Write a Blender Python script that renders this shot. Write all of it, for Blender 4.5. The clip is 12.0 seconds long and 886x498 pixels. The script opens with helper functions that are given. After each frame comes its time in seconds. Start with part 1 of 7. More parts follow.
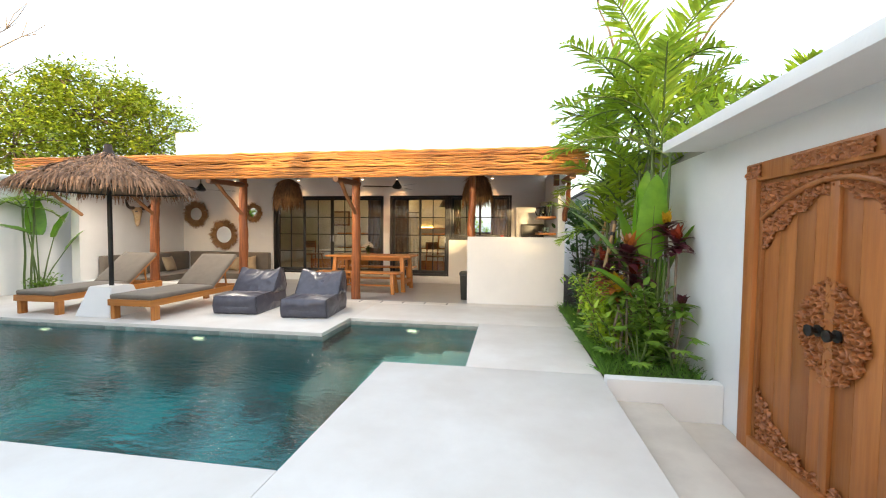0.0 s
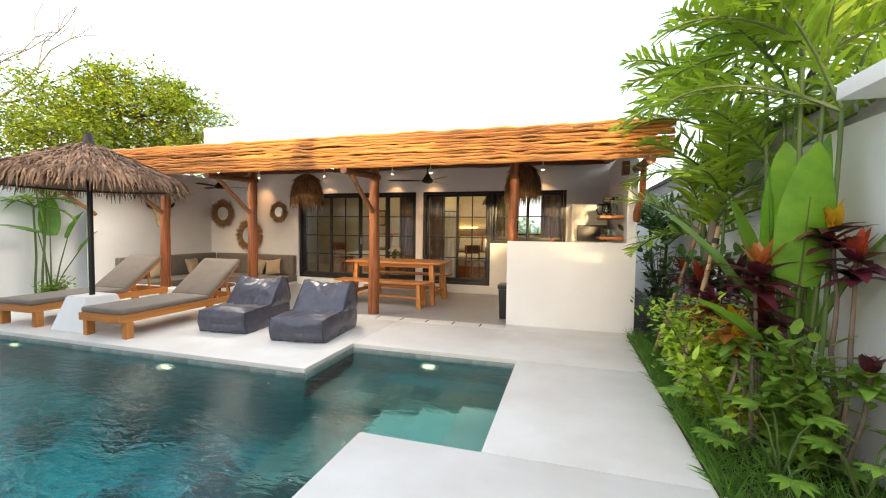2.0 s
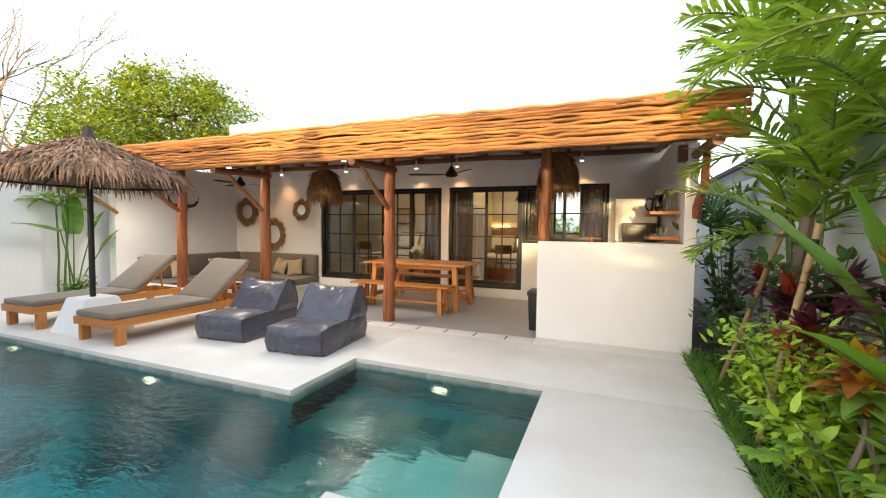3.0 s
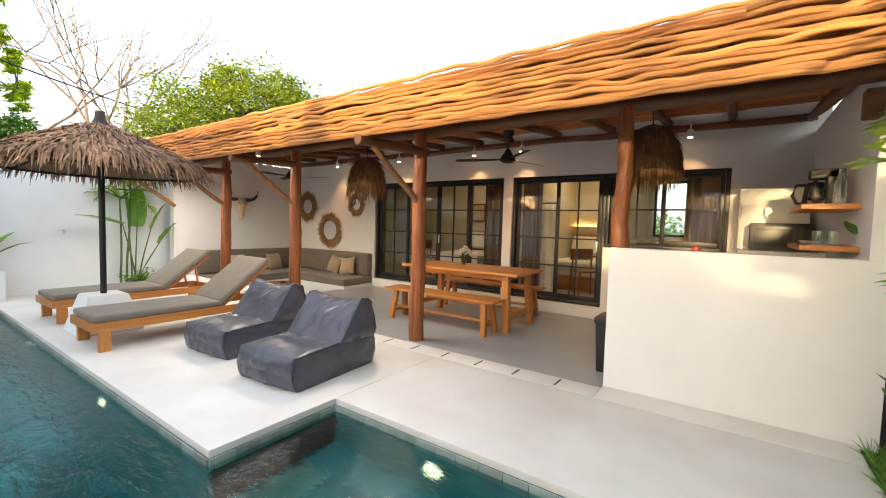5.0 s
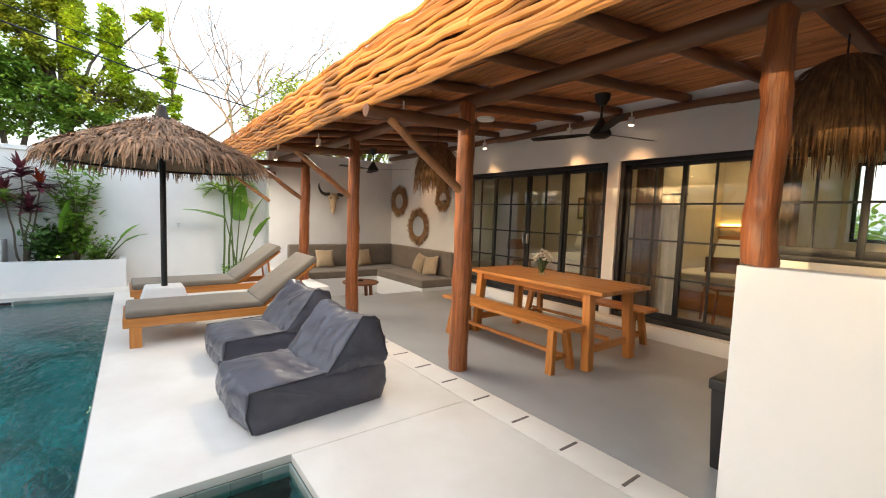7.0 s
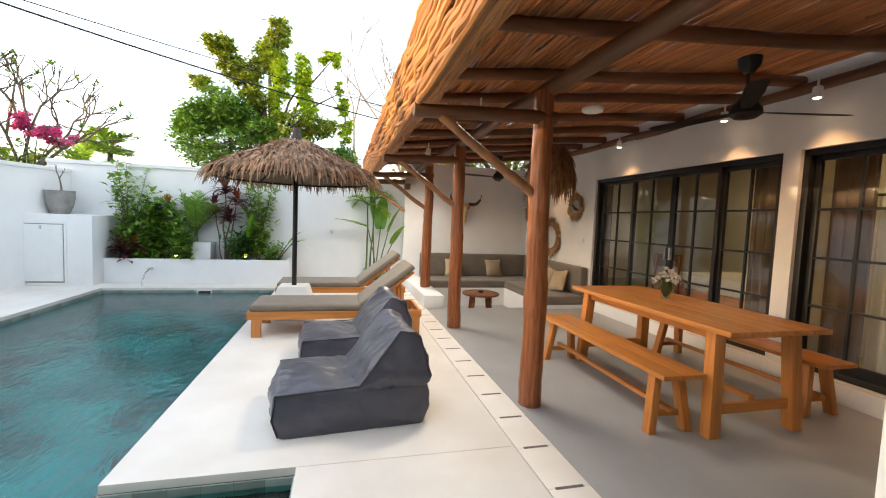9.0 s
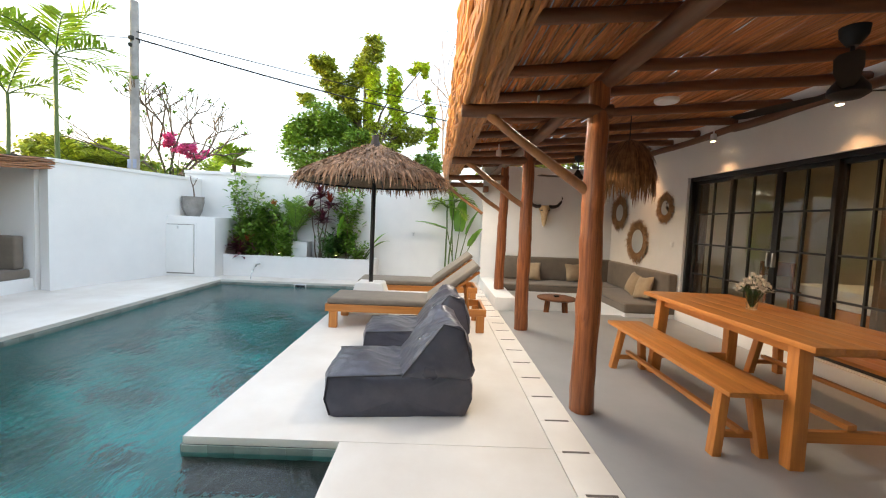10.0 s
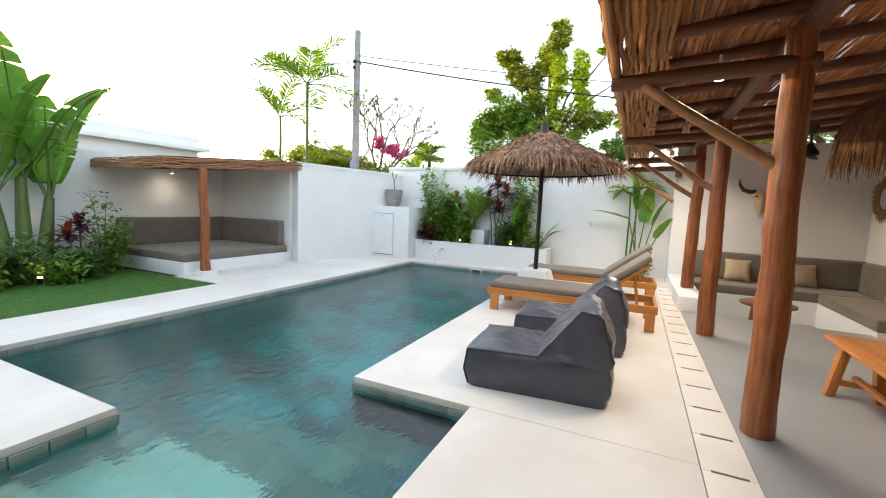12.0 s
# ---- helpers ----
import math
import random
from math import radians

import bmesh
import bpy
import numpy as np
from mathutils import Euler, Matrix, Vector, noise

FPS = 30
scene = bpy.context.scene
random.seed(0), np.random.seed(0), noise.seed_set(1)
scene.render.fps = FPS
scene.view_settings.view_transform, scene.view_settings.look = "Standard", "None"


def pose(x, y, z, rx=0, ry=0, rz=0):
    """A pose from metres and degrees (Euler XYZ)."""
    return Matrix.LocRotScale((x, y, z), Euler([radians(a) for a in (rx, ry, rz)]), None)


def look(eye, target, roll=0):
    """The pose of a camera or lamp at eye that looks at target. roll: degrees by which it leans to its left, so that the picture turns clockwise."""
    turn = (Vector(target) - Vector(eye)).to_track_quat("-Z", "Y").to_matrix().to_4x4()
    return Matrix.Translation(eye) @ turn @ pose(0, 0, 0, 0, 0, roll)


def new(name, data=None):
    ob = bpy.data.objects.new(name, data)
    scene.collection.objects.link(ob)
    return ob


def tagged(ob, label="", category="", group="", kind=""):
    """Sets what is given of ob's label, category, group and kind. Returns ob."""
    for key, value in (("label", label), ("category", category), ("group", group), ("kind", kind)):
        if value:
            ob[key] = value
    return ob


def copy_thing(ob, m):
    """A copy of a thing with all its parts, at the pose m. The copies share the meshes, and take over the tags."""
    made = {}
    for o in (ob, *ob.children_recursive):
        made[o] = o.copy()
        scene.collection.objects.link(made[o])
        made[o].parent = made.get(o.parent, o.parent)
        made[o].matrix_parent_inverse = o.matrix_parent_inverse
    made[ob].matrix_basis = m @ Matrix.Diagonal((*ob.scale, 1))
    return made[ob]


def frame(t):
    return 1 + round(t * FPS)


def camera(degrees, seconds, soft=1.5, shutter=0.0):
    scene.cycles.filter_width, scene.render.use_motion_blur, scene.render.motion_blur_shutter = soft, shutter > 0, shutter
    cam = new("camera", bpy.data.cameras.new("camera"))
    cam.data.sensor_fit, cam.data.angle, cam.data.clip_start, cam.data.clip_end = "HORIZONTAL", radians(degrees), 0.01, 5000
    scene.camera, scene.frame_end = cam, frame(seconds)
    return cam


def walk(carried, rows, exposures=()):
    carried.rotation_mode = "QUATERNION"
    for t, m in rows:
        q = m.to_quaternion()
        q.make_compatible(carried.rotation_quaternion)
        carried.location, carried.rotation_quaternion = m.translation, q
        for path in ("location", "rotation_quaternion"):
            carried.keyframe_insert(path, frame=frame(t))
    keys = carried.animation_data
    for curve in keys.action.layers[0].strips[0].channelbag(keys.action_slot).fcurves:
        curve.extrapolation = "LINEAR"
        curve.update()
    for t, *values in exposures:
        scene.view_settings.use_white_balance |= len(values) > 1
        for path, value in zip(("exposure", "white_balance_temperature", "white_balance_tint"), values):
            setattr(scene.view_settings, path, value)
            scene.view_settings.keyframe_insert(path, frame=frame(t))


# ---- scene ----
cam = camera(93.8, 12.0, 1.1)
PATH = [
    (0, (0.104, 0.983, 1.294), (-0.209, 2.957, 1.208), 0.5),
    (0.5, (0.116, 1.357, 1.31), (-0.246, 3.322, 1.224), 0.7),
    (1, (0.133, 1.721, 1.316), (-0.29, 3.674, 1.231), 0.8),
    (1.5, (0.154, 2.083, 1.324), (-0.336, 4.02, 1.239), 0.7),
    (2, (0.179, 2.466, 1.347), (-0.391, 4.381, 1.255), 0.7),
    (2.5, (0.177, 2.82, 1.357), (-0.478, 4.707, 1.262), 0.8),
    (3, (0.195, 3.212, 1.345), (-0.551, 5.065, 1.245), 0.7),
    (5, (0.232, 4.701, 1.354), (-0.914, 6.336, 1.236), 1.6),
    (5.5, (0.257, 5.063, 1.396), (-0.999, 6.614, 1.263), 1.1),
    (6, (0.206, 5.393, 1.374), (-1.151, 6.856, 1.238), 1.6),
    (6.5, (0.136, 5.743, 1.368), (-1.338, 7.086, 1.223), 2.0),
    (8.3, (0.054, 6.75, 1.426), (-1.786, 7.52, 1.277), 2.2),
    (8.5, (0.039, 6.809, 1.401), (-1.829, 7.509, 1.258), 2.3),
    (9, (0.121, 7.006, 1.386), (-1.816, 7.483, 1.252), 2.3),
    (9.5, (0.177, 7.169, 1.373), (-1.803, 7.427, 1.244), 2.4),
    (10, (0.232, 7.322, 1.347), (-1.764, 7.358, 1.218), 2.5),
    (10.5, (0.3, 7.452, 1.333), (-1.687, 7.265, 1.194), 2.6),
    (11, (0.338, 7.54, 1.317), (-1.615, 7.137, 1.161), 2.7),
    (11.5, (0.315, 7.619, 1.3), (-1.578, 7.002, 1.116), 2.6),
    (12, (0.263, 7.678, 1.302), (-1.544, 6.847, 1.096), 2.4),
]
walk(cam, [(t, look(eye, target, roll)) for t, eye, target, roll in PATH])

# ---- world, sun, exposure ----
SUN_EL, SUN_AZ = radians(5), radians(6)
world = bpy.data.worlds.new("sky")
scene.world = world
world.use_nodes = True
wn = world.node_tree.nodes
wl = world.node_tree.links
sky = wn.new("ShaderNodeTexSky")
sky.sky_type, sky.sun_disc, sky.sun_elevation, sky.sun_rotation = "NISHITA", False, SUN_EL, radians(180) + SUN_AZ
sky.dust_density, sky.air_density, sky.ozone_density = 3.0, 1.0, 1.0
haze = wn.new("ShaderNodeMix")
haze.data_type = "RGBA"
haze.inputs[0].default_value = 0.3
haze.inputs[7].default_value = (5.0, 5.55, 6.5, 1)
wl.new(sky.outputs[0], haze.inputs[6])
cloud = wn.new("ShaderNodeTexNoise")
cloud.inputs["Scale"].default_value, cloud.inputs["Detail"].default_value = 2.2, 5
cramp = wn.new("ShaderNodeMapRange")
cramp.inputs[1].default_value, cramp.inputs[2].default_value = 0.3, 0.7
cramp.inputs[3].default_value, cramp.inputs[4].default_value = 0.88, 1.12
wl.new(cloud.outputs[0], cramp.inputs[0])
cmul = wn.new("ShaderNodeVectorMath")
cmul.operation = "SCALE"
wl.new(haze.outputs[2], cmul.inputs[0])
wl.new(cramp.outputs[0], cmul.inputs["Scale"])
wl.new(cmul.outputs[0], wn["Background"].inputs[0])
wn["Background"].inputs[1].default_value = 0.15
sun = new("sun", bpy.data.lights.new("sun", "SUN"))
sun.data.energy, sun.data.angle, sun.data.color = 1.25, radians(0.8), (1.0, 0.72, 0.36)
sun.matrix_world = look((0, 0, 0), (math.sin(SUN_AZ) * -1, math.cos(SUN_AZ), -math.tan(SUN_EL)))
scene.view_settings.exposure = 2.35

# ---- helpers of this scene ----


def thing(name, m, label, category, group="", kind=""):
    ob = new(name)
    ob.empty_display_size = 0.1
    ob.matrix_basis = m
    return tagged(ob, label, category, group, kind)


def to_mesh(bm, material, smooth=True):
    me = bpy.data.meshes.new("mesh")
    bm.to_mesh(me)
    bm.free()
    for m in material if isinstance(material, (list, tuple)) else [material]:
        me.materials.append(m)
    if smooth:
        me.polygons.foreach_set("use_smooth", [True] * len(me.polygons))
        me.set_sharp_from_angle(angle=radians(38))
    return me


def part(name, bm, material, parent=None, label="", smooth=True):
    ob = new(name, to_mesh(bm, material, smooth) if not isinstance(bm, bpy.types.Mesh) else bm)
    ob.parent = parent
    return tagged(ob, label)


def struct(name, bm, material, label, category, smooth=True):
    return tagged(new(name, to_mesh(bm, material, smooth)), label, category, kind="structure")


def box(bm, x0, x1, y0, y1, z0, z1, bev=0.0, m=None, mi=0):
    g = bmesh.ops.create_cube(bm, size=1)
    vs = g["verts"]
    t = Matrix.Translation(((x0 + x1) / 2, (y0 + y1) / 2, (z0 + z1) / 2)) @ Matrix.Diagonal((x1 - x0, y1 - y0, z1 - z0, 1))
    bmesh.ops.transform(bm, matrix=(m @ t) if m else t, verts=vs)
    fs = list({f for v in vs for f in v.link_faces})
    if bev:
        es = list({e for v in vs for e in v.link_edges})
        r = bmesh.ops.bevel(bm, geom=es, offset=bev, segments=2, affect="EDGES", profile=0.6)
        fs = [f for f in fs if f.is_valid] + r["faces"]
    for f in fs:
        f.material_index = mi
    return bm


def nb(*a, **k):
    return box(bmesh.new(), *a, **k)


def tube(bm, pts, rads, sides=8, cap=True, mi=0):
    rings = []
    n = len(pts)
    pts = [Vector(p) for p in pts]
    for i, p in enumerate(pts):
        d = (pts[min(i + 1, n - 1)] - pts[max(i - 1, 0)]).normalized()
        u = d.cross(Vector((0, 0, 1)) if abs(d.z) < 0.9 else Vector((1, 0, 0))).normalized()
        w = d.cross(u)
        r = rads[i] if isinstance(rads, (list, tuple)) else rads
        rings.append([bm.verts.new(p + (u * math.cos(a) + w * math.sin(a)) * r) for a in (2 * math.pi * k / sides for k in range(sides))])
    for a, b in zip(rings, rings[1:]):
        for k in range(sides):
            bm.faces.new((a[k], b[k], b[(k + 1) % sides], a[(k + 1) % sides])).material_index = mi
    if cap:
        for ring, rev in ((rings[0], False), (rings[-1], True)):
            bm.faces.new(ring[::-1] if rev else ring).material_index = mi
    return bm


def log(p, q, r0, r1, rng, wob=0.012, n=12, sides=10, bm=None, knots=0):
    """A peeled log from p to q with slight bends, knots and taper."""
    bm = bm or bmesh.new()
    p, q = Vector(p), Vector(q)
    s = rng.random() * 50
    pts, rads = [], []
    for i in range(n + 1):
        t = i / n
        o = Vector((noise.noise((s, t * 3, 0)), noise.noise((s + 9, t * 3, 0)), noise.noise((s + 17, t * 3, 0)))) * wob * (1 if 0 < i < n else 0.3)
        pts.append(p.lerp(q, t) + o)
        rads.append((r0 + (r1 - r0) * t) * (1 + 0.09 * noise.noise((s + 31, t * 9, 0))))
    k0 = len(bm.verts)
    tube(bm, pts, rads, sides)
    if knots:
        bm.verts.ensure_lookup_table()
        ks = [(rng.random(), rng.uniform(0, 6.28), rng.uniform(0.005, 0.012)) for _ in range(knots)]
        for i in range(n + 1):
            for j in range(sides):
                v_ = bm.verts[k0 + i * sides + j]
                out = (v_.co - pts[i]).normalized()
                g = 0.006 * noise.noise((s + j * 1.3, i * 0.21, 5))
                for t, a, h in ks:
                    dl = (i / n - t) * (q - p).length
                    da = (2 * math.pi * j / sides - a + math.pi) % (2 * math.pi) - math.pi
                    g += h * math.exp(-(dl / 0.05) ** 2 - (da / 0.45) ** 2)
                v_.co += out * g
    return bm


def lathe(bm, prof, sides=24, c=(0, 0, 0), mi=0, closed=False):
    rings = []
    for r, z in prof:
        rings.append([bm.verts.new((c[0] + r * math.cos(a), c[1] + r * math.sin(a), c[2] + z)) for a in (2 * math.pi * k / sides for k in range(sides))])
    pairs = list(zip(rings, rings[1:])) + ([(rings[-1], rings[0])] if closed else [])
    for a, b in pairs:
        for k in range(sides):
            bm.faces.new((a[k], a[(k + 1) % sides], b[(k + 1) % sides], b[k])).material_index = mi
    if not closed:
        if prof[0][0] > 1e-4:
            bm.faces.new(rings[0][::-1]).material_index = mi
        if prof[-1][0] > 1e-4:
            bm.faces.new(rings[-1]).material_index = mi
    bmesh.ops.remove_doubles(bm, verts=bm.verts, dist=1e-5)
    return bm


# ---- materials ----


def mat(name, c1, c2, rough=0.6, scale=(4, 4, 4), bump=0.15, bscale=60, metal=0.0, rnd=0.0, island=0.0, lo=0.35, hi=0.65, rvar=0.1, spec=0.5, stain=0.0, stain_col=(0.3, 0.25, 0.2), sheen=0.0, trans=0.0, big=0.6, dist=0.004):
    m = bpy.data.materials.new(name)
    m.use_nodes = True
    N, L = m.node_tree.nodes, m.node_tree.links
    b = N["Principled BSDF"]
    tc = N.new("ShaderNodeTexCoord")
    mp = N.new("ShaderNodeMapping")
    mp.inputs["Scale"].default_value = scale
    L.new(tc.outputs["Object"], mp.inputs[0])
    n1 = N.new("ShaderNodeTexNoise")
    n1.inputs["Scale"].default_value, n1.inputs["Detail"].default_value, n1.inputs["Roughness"].default_value = 1.0, 8, 0.62
    L.new(mp.outputs[0], n1.inputs["Vector"])
    mr = N.new("ShaderNodeMapRange")
    mr.inputs[1].default_value, mr.inputs[2].default_value = lo, hi
    L.new(n1.outputs[0], mr.inputs[0])
    mx = N.new("ShaderNodeMix")
    mx.data_type = "RGBA"
    mx.inputs[6].default_value, mx.inputs[7].default_value = (*c1, 1), (*c2, 1)
    L.new(mr.outputs[0], mx.inputs[0])
    col = mx.outputs[2]
    n3 = N.new("ShaderNodeTexNoise")
    n3.inputs["Scale"].default_value, n3.inputs["Detail"].default_value = big, 3
    L.new(tc.outputs["Object"], n3.inputs["Vector"])
    if stain:
        sr = N.new("ShaderNodeMapRange")
        sr.inputs[1].default_value, sr.inputs[2].default_value, sr.inputs[4].default_value = 0.36, 0.8, stain
        L.new(n3.outputs[0], sr.inputs[0])
        sx = N.new("ShaderNodeMix")
        sx.data_type = "RGBA"
        L.new(sr.outputs[0], sx.inputs[0])
        L.new(col, sx.inputs[6])
        sx.inputs[7].default_value = (*stain_col, 1)
        col = sx.outputs[2]
    if rnd or island:
        hv = N.new("ShaderNodeHueSaturation")
        if island:
            src = N.new("ShaderNodeNewGeometry").outputs["Random Per Island"]
        else:
            src = N.new("ShaderNodeObjectInfo").outputs["Random"]
        vr = N.new("ShaderNodeMapRange")
        k = rnd or island
        vr.inputs[3].default_value, vr.inputs[4].default_value = 1 - k, 1 + k
        L.new(src, vr.inputs[0])
        L.new(vr.outputs[0], hv.inputs["Value"])
        L.new(col, hv.inputs["Color"])
        col = hv.outputs[0]
    L.new(col, b.inputs["Base Color"])
    rr = N.new("ShaderNodeMapRange")
    rr.inputs[3].default_value, rr.inputs[4].default_value = max(rough - rvar, 0.02), min(rough + rvar, 1)
    L.new(n3.outputs[0], rr.inputs[0])
    L.new(rr.outputs[0], b.inputs["Roughness"])
    b.inputs["Metallic"].default_value, b.inputs["Specular IOR Level"].default_value = metal, spec
    if sheen:
        b.inputs["Sheen Weight"].default_value = sheen
    if bump:
        n2 = N.new("ShaderNodeTexNoise")
        n2.inputs["Scale"].default_value, n2.inputs["Detail"].default_value = bscale / max(scale), 6
        L.new(mp.outputs[0], n2.inputs["Vector"])
        ad = N.new("ShaderNodeMath")
        ad.operation = "ADD"
        L.new(n1.outputs[0], ad.inputs[0])
        L.new(n2.outputs[0], ad.inputs[1])
        bp = N.new("ShaderNodeBump")
        bp.inputs["Strength"].default_value, bp.inputs["Distance"].default_value = bump, dist
        L.new(ad.outputs[0], bp.inputs["Height"])
        L.new(bp.outputs[0], b.inputs["Normal"])
    if trans:
        tr = N.new("ShaderNodeBsdfTranslucent")
        L.new(col, tr.inputs[0])
        ms = N.new("ShaderNodeMixShader")
        ms.inputs[0].default_value = trans
        L.new(b.outputs[0], ms.inputs[1])
        L.new(tr.outputs[0], ms.inputs[2])
        L.new(ms.outputs[0], N["Material Output"].inputs[0])
    return m


def wood(name, c1, c2, axis, rough=0.5, rnd=0.12, fine=14, bump=0.25, island=0.0):
    sc = [fine, fine, fine]
    sc[axis] = 1.1
    return mat(name, c1, c2, rough, tuple(sc), bump, 80, rnd=rnd, island=island, lo=0.3, hi=0.7, big=2.5)


def glow(name, col, k):
    m = bpy.data.materials.new(name)
    m.use_nodes = True
    b = m.node_tree.nodes["Principled BSDF"]
    b.inputs["Base Color"].default_value = (*col, 1)
    b.inputs["Emission Color"].default_value = (*col, 1)
    b.inputs["Emission Strength"].default_value = k
    return m


def clear(name, col, rough=0.0, ior=1.45):
    m = bpy.data.materials.new(name)
    m.use_nodes = True
    b = m.node_tree.nodes["Principled BSDF"]
    b.inputs["Base Color"].default_value = (*col, 1)
    b.inputs["Transmission Weight"].default_value, b.inputs["Roughness"].default_value, b.inputs["IOR"].default_value = 1, rough, ior
    return m


PLASTER = mat("white_plaster", (0.80, 0.79, 0.77), (0.74, 0.735, 0.72), 0.75, (1.2, 1.2, 1.2), 0.22, 45, stain=0.12, stain_col=(0.66, 0.64, 0.6), big=0.9, dist=0.006)
DECK = mat("cream_terrazzo", (0.74, 0.70, 0.64), (0.66, 0.61, 0.545), 0.55, (1.6, 1.6, 1.6), 0.08, 220, stain=0.3, stain_col=(0.62, 0.54, 0.45), big=0.8, rvar=0.15)
STEPST = mat("cream_stone_step", (0.70, 0.63, 0.53), (0.6, 0.53, 0.44), 0.6, (3, 3, 3), 0.12, 160, stain=0.3, stain_col=(0.5, 0.43, 0.35))
CONC = mat("polished_concrete", (0.36, 0.358, 0.352), (0.28, 0.278, 0.273), 0.3, (1.6, 1.6, 1.6), 0.0, 120, lo=0.25, hi=0.75, stain=0.1, stain_col=(0.48, 0.46, 0.43), big=1.7, rvar=0.05)
# Same stone as POOLS: absorption by deep water is put into this teal.
POOLT = mat("depth_tinted_stone_tile", (0.012, 0.35, 0.34), (0.006, 0.2, 0.21), 0.5, (5, 5, 5), 0.2, 60, rnd=0.5, big=3)
POOLS = mat("grey_green_stone_tile", (0.15, 0.245, 0.205), (0.09, 0.16, 0.135), 0.5, (5, 5, 5), 0.2, 60, rnd=0.35, big=3)
# The pool walls carry the deep-water tint in their colour as well.
POOLJ = mat("pool_render", (0.03, 0.25, 0.255), (0.02, 0.18, 0.19), 0.6, (3, 3, 3), 0.1, 60)
PSTEP = mat("water_tinted_step_stone", (0.56, 0.68, 0.58), (0.44, 0.56, 0.48), 0.5, (4, 4, 4), 0.15, 70, rnd=0.15)
WLINE = mat("waterline_tile", (0.29, 0.33, 0.295), (0.21, 0.25, 0.225), 0.45, (6, 6, 6), 0.2, 60, rnd=0.22)
LOGZ = mat("peeled_log_upright", (0.38, 0.122, 0.036), (0.13, 0.036, 0.013), 0.4, (42, 42, 1.8), 0.6, 120, rnd=0.1, lo=0.34, hi=0.68, big=2.5, dist=0.006)
LOGY = wood("peeled_log_cross", (0.20, 0.078, 0.031), (0.095, 0.038, 0.017), 1, 0.5)
LOGX = wood("peeled_log_long", (0.20, 0.078, 0.031), (0.09, 0.037, 0.017), 0, 0.5)
LOGB = wood("peeled_log_brace", (0.34, 0.155, 0.06), (0.2, 0.085, 0.035), 2, 0.5)
STICK = wood("orange_stick", (0.55, 0.255, 0.068), (0.28, 0.112, 0.034), 0, 0.5, 0.34, 30, 0.4)
STICKC = wood("ceiling_stick", (0.60, 0.235, 0.068), (0.36, 0.125, 0.04), 0, 0.6, 0, 34, 0.2, 0.3)
TEAK = wood("teak_long", (0.55, 0.22, 0.05), (0.37, 0.135, 0.03), 0, 0.4, 0.08, 30, 0.12)
TEAKY = wood("teak_cross", (0.55, 0.22, 0.05), (0.37, 0.135, 0.03), 1, 0.4, 0.08, 30, 0.12)
TEAKZ = wood("teak_upright", (0.55, 0.22, 0.05), (0.37, 0.135, 0.03), 2, 0.4, 0.08, 30, 0.12)
GATEW = wood("carved_gate_wood", (0.44, 0.165, 0.042), (0.27, 0.085, 0.022), 2, 0.42, 0.24, 16, 0.3)
CARVE = mat("carved_relief_wood", (0.40, 0.14, 0.038), (0.25, 0.08, 0.022), 0.45, (14, 14, 14), 0.4, 60)
TAUPE = mat("taupe_canvas", (0.18, 0.145, 0.11), (0.148, 0.12, 0.092), 0.85, (6, 6, 6), 0.12, 700, sheen=0.2, big=2.5, dist=0.002)
PILLOW = mat("beige_linen", (0.42, 0.32, 0.2), (0.35, 0.26, 0.16), 0.9, (8, 8, 8), 0.15, 500, rnd=0.15, sheen=0.2, dist=0.002)
BEAN = mat("charcoal_vinyl_fabric", (0.074, 0.073, 0.094), (0.055, 0.054, 0.072), 0.31, (9, 9, 9), 0.3, 60, sheen=0.05, big=3, dist=0.004)
# Piping, and the painted shade of the skull's eyes and the skimmer mouth.
SEAM_AND_SHADE = mat("dark_piping_and_shade", (0.03, 0.03, 0.035), (0.02, 0.02, 0.025), 0.5, bump=0)
BLACK = mat("black_aluminium", (0.016, 0.016, 0.017), (0.012, 0.012, 0.013), 0.38, bump=0.03)
BLACKM = mat("matt_black_metal", (0.02, 0.02, 0.02), (0.014, 0.014, 0.014), 0.5, bump=0.05, metal=0.3)
THATCH = mat("dry_palm_thatch", (0.37, 0.21, 0.115), (0.17, 0.09, 0.048), 0.8, (9, 9, 9), 0.2, 60, island=0.45)
STRAW = mat("brown_grass_fringe", (0.31, 0.16, 0.065), (0.17, 0.088, 0.035), 0.8, (14, 14, 14), 0.1, 60, island=0.4)
RAFFIA = mat("brown_raffia", (0.36, 0.215, 0.105), (0.23, 0.125, 0.058), 0.85, (16, 16, 16), 0.1, 60, island=0.35)
BONE = mat("aged_bone", (0.62, 0.48, 0.3), (0.42, 0.29, 0.16), 0.7, (9, 9, 9), 0.3, 40)
HORN = mat("dark_horn", (0.05, 0.035, 0.028), (0.02, 0.015, 0.013), 0.35, (14, 14, 14), 0.3, 60)
MIRROR = mat("mirror_silver", (0.9, 0.93, 0.92), (0.88, 0.91, 0.9), 0.03, bump=0, metal=1.0, rvar=0.01)
GLASS = clear("window_glass", (0.93, 0.96, 0.95))
VASEG = clear("vase_glass", (0.85, 0.93, 0.88))
STEEL = mat("brushed_steel", (0.6, 0.6, 0.6), (0.5, 0.5, 0.5), 0.3, metal=1.0, bump=0.02)
WHITEP = mat("white_enamel", (0.78, 0.78, 0.76), (0.75, 0.75, 0.73), 0.35, bump=0.02)
GREYC = mat("grey_cement_pot_and_gap_shade", (0.30, 0.28, 0.26), (0.2, 0.19, 0.175), 0.8, (7, 7, 7), 0.35, 60)
